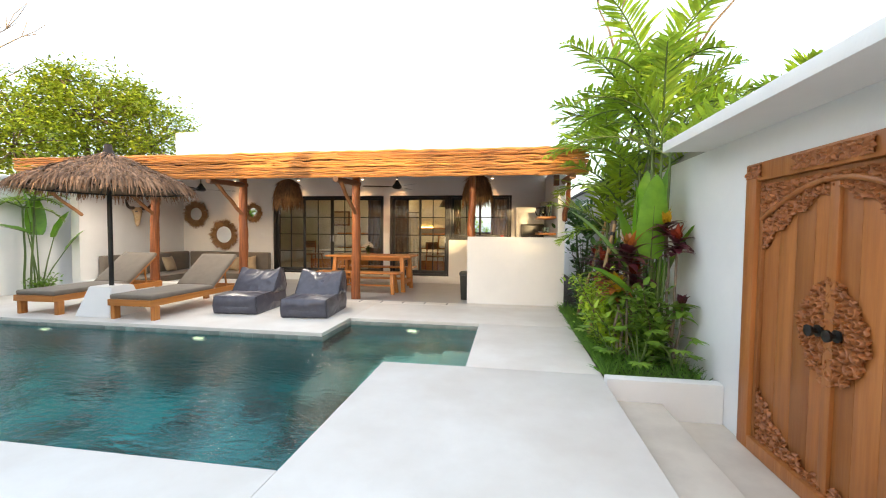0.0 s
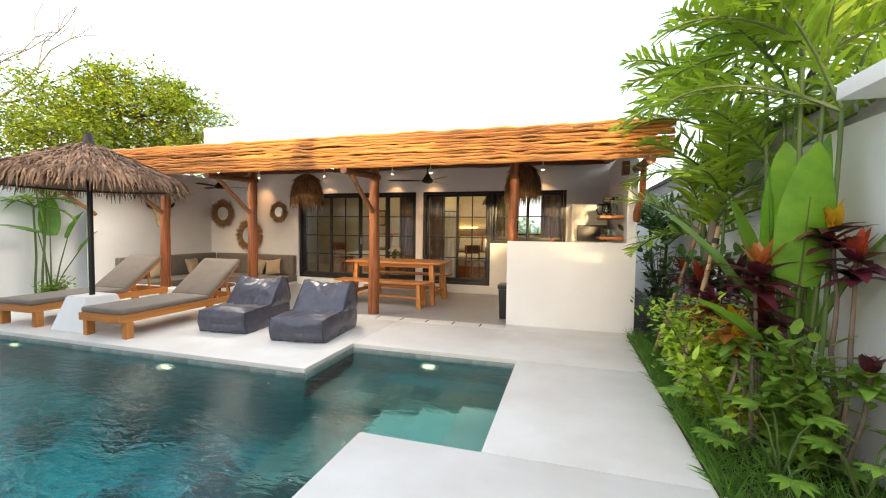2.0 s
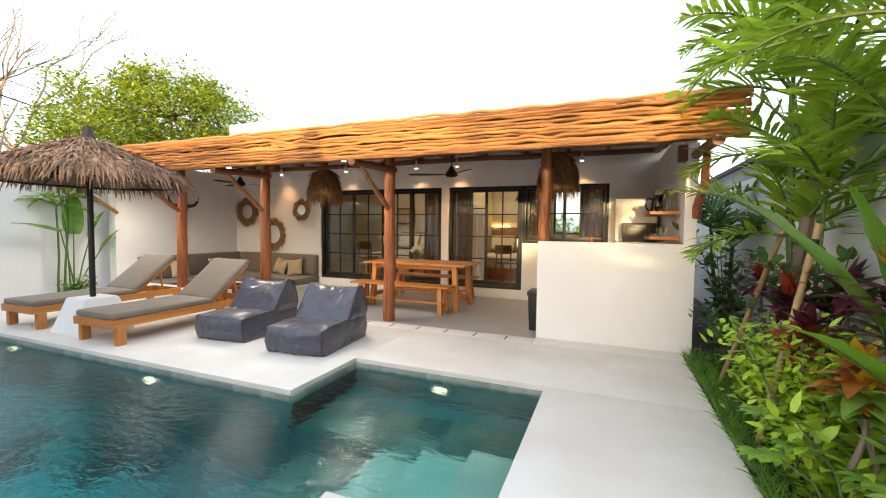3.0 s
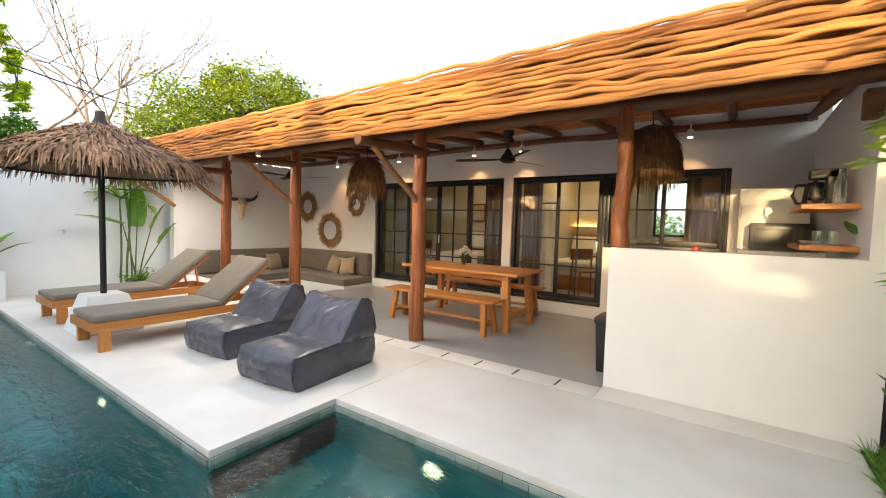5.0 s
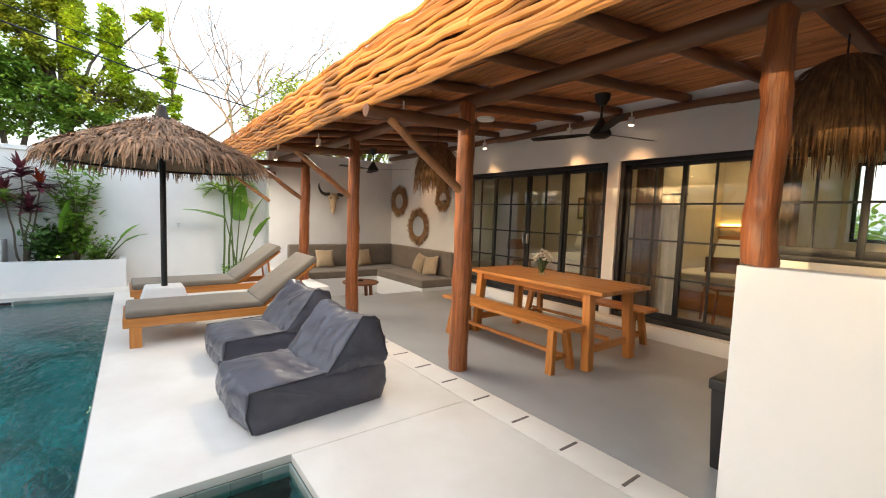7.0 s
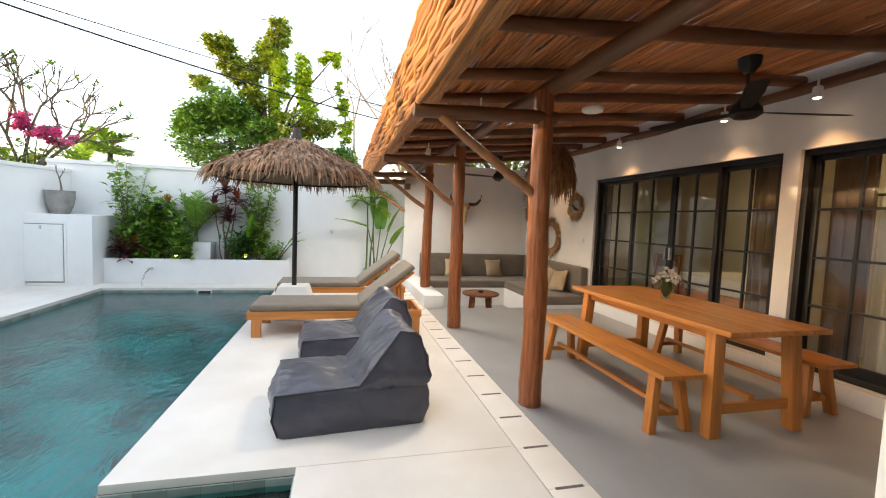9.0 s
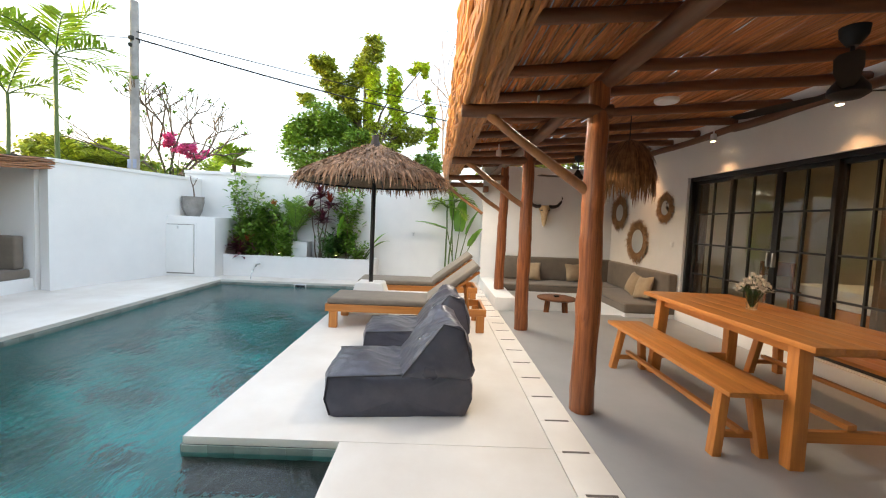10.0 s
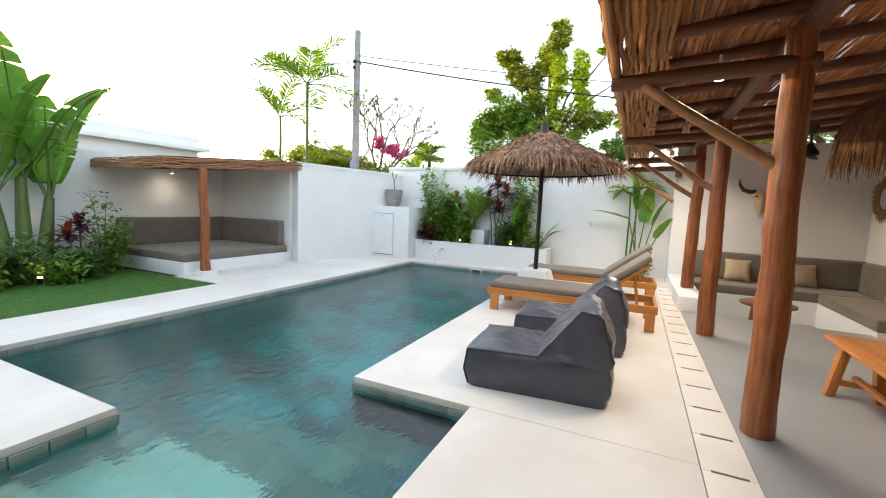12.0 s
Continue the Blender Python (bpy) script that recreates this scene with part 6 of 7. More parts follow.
def lobed(x, y, z, seed, n, size, label, group="lobed plants"):
    rg = random.Random(seed)
    p = plant("philodendron", x, y, z, label, "plant", group)
    for k in range(n):
        a = 6.28 * k / n + rg.uniform(-0.4, 0.4)
        l_ = rg.uniform(0.12, 0.3)
        top = Vector((math.cos(a) * l_, math.sin(a) * l_, rg.uniform(0.1, 0.42)))
        st = part("stalk", tube(bmesh.new(), [(0, 0, 0), top * 0.55 + Vector((0, 0, 0.08)), top], [0.007, 0.006, 0.004], 5), STEMG, p)
        sp = Soup()
        for q in range(7):
            b = a + (q - 3) * 0.5
            sp.blade(top, (math.cos(b), math.sin(b), 0.05), (0, 0, 1), size * (1 - 0.09 * abs(q - 3)), size * 0.28, 3, 0.6, 0.12, 0.2)
        part("leaf", sp.mesh(L_GREEN), None, st)
    return p


# the bed along the gate wall
sl = random.Random(21)
sp = Soup()
for k in range(5200):
    y = 4.82 + 3.5 * sl.random() ** 1.25
    x = 0.985 + 0.85 * sl.random() ** 1.7
    a, e = sl.uniform(0, 6.28), sl.uniform(0.5, 1.45)
    sp.blade((x, y, -0.02), (math.cos(a) * math.cos(e), math.sin(a) * math.cos(e), math.sin(e)), (math.cos(a + 1.5), math.sin(a + 1.5), 0.4), sl.uniform(0.05, 0.17), 0.007, 3, 0.9, 0.1)
tagged(new("grass", sp.mesh(L_GRASS)), "tufts of rough green grass along the path", "grass", kind="stuff")

palm(1.68, 5.98, -0.02, 4, [(0.02, 0.0, 2.35, 0.017), (-0.1, 0.25, 2.8, 0.018), (0.05, 0.35, 1.9, 0.017), (-0.02, 0.1, 3.1, 0.016)], 6, 1.1, "areca palm with arching fronds against the white wall", 1.1, (0.2, 1.3), 0.34, 0.034)
palm(1.62, 5.5, -0.02, 7, [(0.0, 0.0, 2.45, 0.016), (-0.06, 0.16, 2.85, 0.017), (0.04, -0.1, 2.1, 0.015)], 6, 0.95, "tall areca palm with arching fronds beside the gate canopy", 1.1, (0.2, 1.3), 0.32, 0.032)
palm(1.58, 7.2, -0.02, 9, [(-0.05, 0.0, 1.35, 0.016), (0.05, 0.2, 1.95, 0.018), (-0.12, 0.0, 2.45, 0.018), (0.0, -0.3, 1.7, 0.016), (-0.1, 0.1, 2.9, 0.016)], 6, 0.95, "slender palm clump with long bright fronds by the path", 1.1, (0.2, 1.25), 0.36, 0.036)
palm(2.75, 6.9, -0.3, 13, [(0.0, 0.0, 2.95, 0.05)], 8, 0.85, "palm standing behind the boundary wall", 1.3, (0.2, 1.1), 0.36, 0.032)
palm(3.1, 6.0, -0.3, 14, [(0.0, 0.0, 3.05, 0.05)], 6, 0.6, "small palm behind the boundary wall", 1.3, (0.4, 1.2), 0.3, 0.032)
palm(1.6, 9.3, -0.02, 15, [(0.0, 0.0, 1.2, 0.025), (-0.15, 0.5, 1.5, 0.025)], 7, 0.8, "dark palm in the narrow side yard", 1.0, (0.3, 1.2), 0.28, 0.035, mt=L_DARK)

paddle(1.55, 5.62, 0.08, 6, [(1.4, 0.95, 0.12, 0.95, 0.29, 0.9), (3.0, 0.85, 0.22, 0.85, 0.28, 0.55), (2.3, 0.9, 0.16, 0.65, 0.2, 0.75), (0.2, 1.0, 0.1, 0.9, 0.26, 0.92), (4.6, 0.95, 0.15, 0.85, 0.29, 0.85), (3.6, 0.6, 0.25, 0.6, 0.2, 0.4), (5.6, 0.7, 0.15, 0.7, 0.2, 0.7), (1.0, 0.55, 0.22, 0.6, 0.2, 0.5), (2.7, 1.05, 0.1, 0.7, 0.19, 0.95)], "heliconia with large upright bright green paddle leaves")
croton(1.33, 5.5, -0.02, 3, [(0.0, 0.0, 1.1, L_ORAN, L_PURP, 0.28), (-0.08, 0.12, 0.72, L_YEL, L_ORAN, 0.22), (0.08, 0.1, 0.85, L_RED, L_PURP, 0.3)], "croton with orange centre and dark purple leaves")
croton(1.70, 5.28, -0.02, 5, [(0.0, 0.0, 1.22, L_RED, L_PURP, 0.2), (-0.06, 0.1, 1.38, L_YEL, L_PURP, 0.2), (0.02, -0.12, 0.62, L_PURP, L_GREEN, 0.15)], "croton with red and yellow tops against the wall")
croton(1.22, 5.55, -0.02, 8, [(0.03, 0.0, 0.66, L_YEL, L_GREEN, 0.18)], "croton with a bright yellow and red whorl")
croton(1.55, 6.5, -0.02, 11, [(0.0, 0.0, 1.0, L_PURP, L_PURP, 0.3), (-0.2, 0.25, 0.9, L_RED, L_PURP, 0.26), (-0.25, -0.2, 0.75, L_PURP, L_RED, 0.24)], "broad dark red and purple foliage plant")
croton(1.5, 7.5, -0.02, 12, [(-0.1, 0.0, 0.95, L_RED, L_PURP, 0.24), (0.1, -0.2, 1.1, L_LIME, L_GREEN, 0.28)], "red-leaved ti plant behind the bamboo stakes")
shrub(1.25, 6.85, -0.02, 31, 0.32, 1.0, 1100, 0.07, L_LIME, "lime green small-leaved shrub climbing bamboo stakes")
shrub(1.22, 6.1, -0.02, 32, 0.34, 0.85, 1100, 0.068, L_LIME, "bright green small-leaved shrub at the path's edge")
shrub(1.55, 5.35, -0.02, 33, 0.3, 0.75, 620, 0.11, L_GREEN, "leafy green shrub low against the wall")
shrub(1.3, 5.7, -0.02, 34, 0.34, 0.5, 700, 0.1, L_LIME, "low green ground-cover shrub")
shrub(1.6, 7.0, -0.02, 35, 0.35, 1.3, 520, 0.13, L_DARK, "tall dark green shrub by the wall")
shrub(1.3, 7.9, -0.02, 36, 0.3, 0.6, 420, 0.08, L_DARK, "low dark shrub beside the counter wall")
shrub(1.45, 8.8, -0.02, 37, 0.35, 1.4, 420, 0.14, L_DARK, "dark shrub in the narrow side yard")
for k, (x, y, s) in enumerate(((1.35, 5.15, 0.15), (1.2, 5.45, 0.13), (1.63, 5.0, 0.14), (1.15, 5.85, 0.12), (1.45, 5.55, 0.15))):
    lobed(x, y, -0.02, 40 + k, 7, s, "low plant with deeply lobed green leaves")
for k, (a, b) in enumerate((((1.14, 7.55, -0.05), (1.52, 7.2, 1.62)), ((1.08, 6.3, -0.05), (1.45, 6.62, 1.4)))):
    st = thing("bamboo_stake", pose(*a), "tan bamboo stake leaning over the shrubs", "stake", "bamboo stakes")
    q = Vector(b) - Vector(a)
    pts = [q * (i / 24) for i in range(25)]
    part("cane", tube(bmesh.new(), pts, [0.02 if i % 4 else 0.0235 for i in range(25)], 10), BAMBOO, st)
    part("tie", tube(bmesh.new(), [q * 0.9, q * 0.93], 0.027, 10), BLACKM, st, "black tie near the top")


def branchy(bm, p, d, ln, r, rg, depth, tips, spread=0.6, up=0.15, sides=6, thin=0.62):
    q = p + d * ln
    m = p.lerp(q, 0.5) + Vector((rg.gauss(0, 1), rg.gauss(0, 1), rg.gauss(0, 1))) * ln * 0.06
    tube(bm, [p, m, q], [r, r * 0.85, r * (thin + 0.06)], sides, False)
    if depth == 0:
        tips.append((q, d))
        return
    for k in range(rg.choice((2, 2, 3))):
        nd = (d + Vector((rg.gauss(0, 1), rg.gauss(0, 1), rg.gauss(0, 1) * 0.6 + up)) * spread).normalized()
        branchy(bm, q, nd, ln * rg.uniform(0.6, 0.85), r * thin, rg, depth - 1, tips, spread, up, max(4, sides - 1), thin)


def sparse_tree(x, y, z, seed, h, r, depth, label, leaves=0, leaf=0.12, mt=None, trunk=BARK, spread=0.55, extra=None):
    rg = random.Random(seed)
    p = plant("tree", x, y, z, label, "tree", "trees beyond the walls")
    bm, tips = bmesh.new(), []
    branchy(bm, Vector((0, 0, 0)), Vector((rg.uniform(-0.1, 0.1), rg.uniform(-0.1, 0.1), 1)).normalized(), h, r, rg, depth, tips, spread)
    part("trunk", bm, trunk, p)
    if leaves:
        sp = Soup()
        for q, d in tips:
            for k in range(leaves):
                a, e = rg.uniform(0, 6.28), rg.uniform(-0.2, 1.2)
                sp.blade(q + d * rg.uniform(-0.1, 0.05), (math.cos(a) * math.cos(e), math.sin(a) * math.cos(e), math.sin(e)), (0.1, 0.1, 1), leaf * rg.uniform(0.7, 1.2), leaf * 0.36, 3, 0.5, 0.2)
        tagged(part("leaves", sp.mesh(mt or L_GREEN), None, p), kind="stuff")
    if extra:
        sp = Soup()
        for q, d in tips:
            if rg.random() < extra[1]:
                for k in range(extra[2]):
                    c = q + Vector((rg.gauss(0, 1), rg.gauss(0, 1), rg.gauss(0, 1))) * extra[3]
                    a = rg.uniform(0, 6.28)
                    sp.blade(c, (math.cos(a), math.sin(a), rg.uniform(-0.5, 0.8)), (rg.gauss(0, 1), rg.gauss(0, 1), 1), 0.09, 0.075, 2, 0.2, 0.2)
        tagged(part("blossom", sp.mesh(extra[0]), None, p, "clusters of pink bracts"), kind="stuff")
    return p


def leafy_tree(x, y, z, seed, blobs, trunk_h, r, label, mt, n=9000, leaf=0.17, branches=9, name="tree"):
    """A crown of leaf clumps gathered round limbs: blobs of centre, radii, share."""
    rg = random.Random(seed)
    p = plant(name, x, y, z, label, "tree", "trees beyond the walls")
    bm = bmesh.new()
    tube(bm, [(0, 0, 0), (0.05, 0.03, trunk_h * 0.5), (0, 0, trunk_h)], [r, r * 0.8, r * 0.65], 8)
    sp = Soup()
    tot = sum(b[6] for b in blobs)
    for bx, by, bz, rx, ry, rz, share in blobs:
        tube(bm, [(0, 0, trunk_h * 0.8), (bx * 0.5, by * 0.5, (trunk_h + bz) * 0.5), (bx, by, bz)], [r * 0.5, r * 0.35, r * 0.12], 6)
        m = int(n * share / tot)
        clumps = []
        for k in range(max(8, m // 60)):
            while True:
                u = Vector((rg.uniform(-1, 1), rg.uniform(-1, 1), rg.uniform(-1, 1)))
                if 0.35 < u.length < 1:
                    break
            c = Vector((bx + u.x * rx, by + u.y * ry, bz + u.z * rz))
            clumps.append(c)
            if k % 3 == 0:
                tube(bm, [(bx, by, bz), c.lerp(Vector((bx, by, bz)), 0.4) + Vector((0, 0, 0.08)), c], [r * 0.14, r * 0.09, 0.008], 4, False)
        for k in range(m):
            c = rg.choice(clumps) + Vector((rg.gauss(0, 1), rg.gauss(0, 1), rg.gauss(0, 0.7))) * min(rx, rz) * 0.2
            a, e = rg.uniform(0, 6.28), rg.uniform(-0.8, 0.6)
            sp.blade(c, (math.cos(a) * math.cos(e), math.sin(a) * math.cos(e), math.sin(e)), (rg.gauss(0, 0.5), rg.gauss(0, 0.5), 1), leaf * rg.uniform(0.6, 1.3), leaf * 0.5, 2, 0.5, 0.15)
    part("trunk", bm, BARK, p)
    tagged(part("crown", sp.mesh(mt), None, p), kind="stuff")
    return p


shrub(-0.95, 16.0, -0.3, 38, 0.8, 2.3, 2000, 0.15, L_LIME, "bright green shrub behind the rear window", low=0.4, stems=10)
# the frangipani over the bed
sparse_tree(1.58, 7.0, -0.02, 19, 2.3, 0.055, 4, "thin frangipani tree rising above the palms", 6, 0.19, L_GREEN, spread=0.24)

# planter under the end wall
PZ = 0.4
shrub(-9.02, 3.05, PZ, 51, 0.36, 1.85, 900, 0.11, L_GREEN, "tall light green shrub in the planter", flat=0.6)
shrub(-9.0, 3.5, PZ, 52, 0.42, 1.35, 1500, 0.14, L_GREEN, "dense green shrub in the planter")
shrub(-8.95, 3.3, PZ, 53, 0.36, 0.7, 800, 0.11, L_GREEN, "low green shrub spilling over the planter")
croton(-8.95, 2.95, PZ, 54, [(0, 0, 0.25, L_PURP, L_PURP, 0.34), (0.08, 0.3, 0.3, L_RED, L_PURP, 0.32), (0.1, 0.15, 0.15, L_PURP, L_PURP, 0.3)], "low purple foliage plant in the planter", "planter plants")
croton(-9.05, 3.7, PZ, 55, [(0, 0, 1.1, L_ORAN, L_DARK, 0.26), (0, -0.2, 0.85, L_LIME, L_DARK, 0.26)], "bronze-green croton in the planter", "planter plants")
palm(-9.05, 4.2, PZ + 0.3, 56, [(0, 0, 0.3, 0.03)], 13, 0.85, "small grey-green feather palm in the planter", 0.7, (0.7, 1.45), 0.26, 0.022, mt=L_GREEN)
shrub(-8.95, 4.0, PZ, 57, 0.4, 0.85, 1200, 0.11, L_GREEN, "rounded green shrub in the planter")
croton(-9.05, 4.72, PZ, 58, [(0, 0, 1.45, L_PURP, L_PURP, 0.36), (0.0, 0.22, 1.25, L_RED, L_PURP, 0.34), (0, -0.2, 1.1, L_PURP, L_PURP, 0.32), (0.1, 0.1, 0.9, L_PURP, L_PURP, 0.3)], "tall dark purple cordyline in the planter", "planter plants")
shrub(-9.05, 5.35, PZ, 59, 0.3, 1.7, 700, 0.13, L_GREEN, "tall green shrub in the planter", flat=0.6)
paddle(-9.05, 5.1, PZ, 60, [(0.8, 0.5, 0.12, 0.55, 0.16, 0.8), (2.3, 0.45, 0.1, 0.5, 0.15, 0.85), (4.9, 0.4, 0.15, 0.5, 0.15, 0.6), (1.7, 0.6, 0.2, 0.5, 0.14, 0.6)], "green paddle-leaved plant in the planter")
shrub(-8.97, 5.0, PZ, 61, 0.36, 0.65, 800, 0.11, L_DARK, "low dark shrub in the planter")
shrub(-8.97, 5.6, PZ, 62, 0.25, 0.45, 320, 0.09, L_GREEN, "low green shrub at the planter's end")
paddle(-9.0, 5.75, PZ, 63, [(1.2, 0.35, 0.25, 0.4, 0.14, 0.35), (2.0, 0.4, 0.2, 0.4, 0.13, 0.5)], "small leafy plant at the planter's end")
ul = None
for x, y in ((-8.95, 3.88), (-8.95, 5.12)):
    m = pose(x, y, PZ)
    if ul is None:
        ul = thing("garden_uplight", m, "small warm garden uplight among the plants", "garden light", "garden uplights")
        part("body", lathe(bmesh.new(), [(0.0, 0.0), (0.03, 0.0), (0.035, 0.1), (0, 0.1)], 12), BLACKM, ul)
        part("lens", lathe(bmesh.new(), [(0.0, 0.101), (0.028, 0.101), (0.028, 0.106), (0, 0.108)], 12), GLOWW, ul)
    else:
        copy_thing(ul, m)
    l = new("uplight_lamp", bpy.data.lights.new("uplight_lamp", "SPOT"))
    l.data.energy, l.data.color, l.data.spot_size, l.data.spot_blend, l.data.shadow_soft_size = 18, (1.0, 0.55, 0.2), radians(75), 0.6, 0.02
    l.matrix_world = look((x, y, PZ + 0.12), (x - 0.2, y, PZ + 1))
# the corner by the side wall
paddle(-9.0, 7.75, 0, 70, [(2.6, 1.15, 0.18, 0.8, 0.32, 0.85), (4.9, 1.2, 0.2, 0.75, 0.24, 0.2), (1.3, 1.1, 0.25, 0.6, 0.3, 0.7), (0.9, 0.85, 0.4, 0.5, 0.28, 0.6), (4.2, 1.4, 0.1, 0.65, 0.3, 0.88)], "tall bird-of-paradise plant with broad leaves beside the wall")
palm(-9.05, 7.55, 0, 71, [(0.0, 0, 1.7, 0.018), (0.08, 0.15, 1.85, 0.018)], 5, 0.6, "slim palm in the corner of the deck", 1.2, (0.1, 0.9), 0.2, 0.022)
shrub(-8.95, 7.75, 0, 72, 0.3, 0.35, 420, 0.08, L_GREEN, "low green plant at the foot of the wall")

# pot on the pump box
pt = thing("plant_pot", pose(-8.85, 2.05, 1.24), "grey cement pot with a bare twisted stem", "plant pot")
part("pot", lathe(bmesh.new(), [(0.0, 0.0), (0.13, 0.0), (0.18, 0.13), (0.215, 0.3), (0.21, 0.39), (0.222, 0.42), (0.19, 0.42), (0.18, 0.35), (0.0, 0.34)], 28), GREYC, pt)
bm, tips = bmesh.new(), []
branchy(bm, Vector((0, 0, 0.33)), Vector((0.05, 0.05, 1)).normalized(), 0.26, 0.02, random.Random(80), 2, tips, 0.4)
part("stem", bm, BARK, pt)

# banana and bushes by the lawn
rg = random.Random(90)
ban = plant("banana_plant", -2.7, -0.55, -0.02, "tall banana plant with torn broad leaves by the lawn", "banana plant")
for k, (dx, dy, h) in enumerate(((0.0, 0.0, 1.5), (0.35, 0.1, 1.25), (-0.3, 0.05, 1.2))):
    part("stem", tube(bmesh.new(), [(dx * 0.6, dy, 0), (dx * 0.8, dy, h * 0.5), (dx, dy, h)], [0.11, 0.09, 0.06], 10), STEMG, ban)
    for q in range(6):
        a = q * 1.05 + rg.uniform(-0.3, 0.3) + k
        upv = rg.uniform(0.6, 0.95)
        d = Vector((math.cos(a) * (1 - upv), math.sin(a) * (1 - upv), upv)).normalized()
        b0 = Vector((dx, dy, h - 0.1))
        ln, w = rg.uniform(1.25, 1.9), rg.uniform(0.36, 0.5)
        side = d.cross(Vector((-math.cos(a), -math.sin(a), 0.6))).normalized()
        sp = Soup()
        p = b0 + d * 0.35
        cur = d.copy()
        pts = [b0]
        n = 26
        tear = {rg.randrange(4, n) for _ in range(5)}
        for i in range(n):
            t = i / n
            p2 = p + cur * (ln / n)
            for s in (-1, 1):
                w0 = 0.5 * w * math.sin(math.pi * min(1, t * 0.9 + 0.08)) ** 0.55
                w1 = 0.5 * w * math.sin(math.pi * min(1, (t + 1 / n) * 0.9 + 0.08)) ** 0.55
                nn = side.cross(cur).normalized()
                dr = -0.12 * w0 if i not in tear else -0.3 * w0
                gap = cur * (ln / n) * (0.55 if i in tear else 0.0)
                sp.quad(p, p + side * s * w0 + nn * dr, p2 + side * s * w1 + nn * dr - gap, p2)
            pts.append(p)
            p = p2
            cur = (cur + Vector((math.cos(a) * 0.35, math.sin(a) * 0.35, -1)) * (0.035 * (0.3 + 1.5 * t) * rg.uniform(0.7, 1.2))).normalized()
        leaf = part("leaf", sp.mesh(L_BAN), None, ban)
        part("midrib", tube(bmesh.new(), pts[::4], [0.022 - 0.0025 * i for i in range(len(pts[::4]))], 6), STEMG, leaf)
for k, (x, y, r, h, mt_, lb) in enumerate(((-3.5, -0.1, 0.45, 1.35, L_GREEN, "sprawling twiggy green shrub near the nook"), (-2.3, 0.05, 0.5, 0.75, L_DARK, "dense dark bush at the lawn's edge"), (-3.1, 0.1, 0.45, 0.6, L_DARK, "low dark bush at the lawn's edge"), (-1.6, -0.3, 0.5, 0.8, L_DARK, "dark bush against the garden wall"), (-3.75, -0.4, 0.3, 0.7, L_GREEN, "green bush beside the day bed"), (-2.0, 0.35, 0.3, 0.4, L_GREEN, "low ground cover by the lawn"), (-2.75, 0.4, 0.3, 0.35, L_GREEN, "low leafy ground cover by the lawn"))):
    shrub(x, y, -0.02, 95 + k, r, h, 620, 0.1, mt_, lb, "lawn bushes")
croton(-3.3, -0.35, -0.02, 104, [(0, 0, 0.8, L_PURP, L_PURP, 0.3), (0.2, 0.1, 0.65, L_RED, L_PURP, 0.28)], "dark red cordyline among the lawn bushes", "lawn bushes")
l = new("lawn_uplight", bpy.data.lights.new("lawn_uplight", "SPOT"))
l.data.energy, l.data.color, l.data.spot_size, l.data.spot_blend, l.data.shadow_soft_size = 12, (1.0, 0.6, 0.15), radians(80), 0.6, 0.02
l.matrix_world = look((-2.55, 0.25, 0.12), (-2.62, -0.3, 1))
copy_thing(ul, pose(-2.55, 0.25, -0.02))
sl = random.Random(23)
sp = Soup()
for k in range(14000):
    x, y = sl.uniform(-3.9, -1.12), 2.04 - 2.6 * sl.random() ** 1.3
    a, e = sl.uniform(0, 6.28), sl.uniform(0.7, 1.5)
    sp.blade((x, y, -0.014), (math.cos(a) * math.cos(e), math.sin(a) * math.cos(e), math.sin(e)), (math.cos(a + 1.5), math.sin(a + 1.5), 0.4), sl.uniform(0.015, 0.04), 0.004, 1, 0.5, 0.1)
tagged(new("lawn_grass", sp.mesh(L_GRASS)), "short blades of mown green grass", "grass", kind="stuff")

# beyond the walls
leafy_tree(-12.6, 12.2, -0.3, 110, [(0, 0, 5.0, 1.7, 1.7, 1.5, 5), (-0.9, -1.5, 4.4, 1.5, 1.4, 1.5, 3), (0.9, 1.0, 4.3, 1.4, 1.5, 1.4, 3), (-0.6, -0.5, 6.0, 0.9, 0.8, 0.6, 1), (0.2, -2.4, 3.6, 1.3, 1.3, 1.2, 2), (0.3, 0.9, 5.9, 0.8, 0.8, 0.5, 1)], 3.2, 0.2, "broad tree with sunlit yellow-green leaves behind the house", L_TREE, 27000, 0.125)
leafy_tree(-14.0, 4.8, -0.3, 111, [(0, -1.5, 6.7, 0.4, 0.42, 0.3, 2), (0.1, -1.95, 5.5, 0.3, 0.3, 0.25, 1), (0, -1.15, 6.15, 0.35, 0.4, 0.3, 1.5), (0, -0.75, 5.9, 0.45, 0.45, 0.4, 2), (0, 0.2, 7.3, 0.35, 0.3, 0.4, 1.6), (0, -0.1, 6.5, 0.5, 0.4, 0.5, 2.2), (0.2, 0.6, 4.3, 0.8, 0.8, 0.6, 2), (0.1, -0.4, 5.2, 0.5, 0.5, 0.4, 1.5), (0, 1.4, 4.5, 0.5, 0.5, 0.5, 1.5)], 4.6, 0.17, "tall open tree with olive leaves in loose clumps", L_OLIVE, 15000, 0.125)
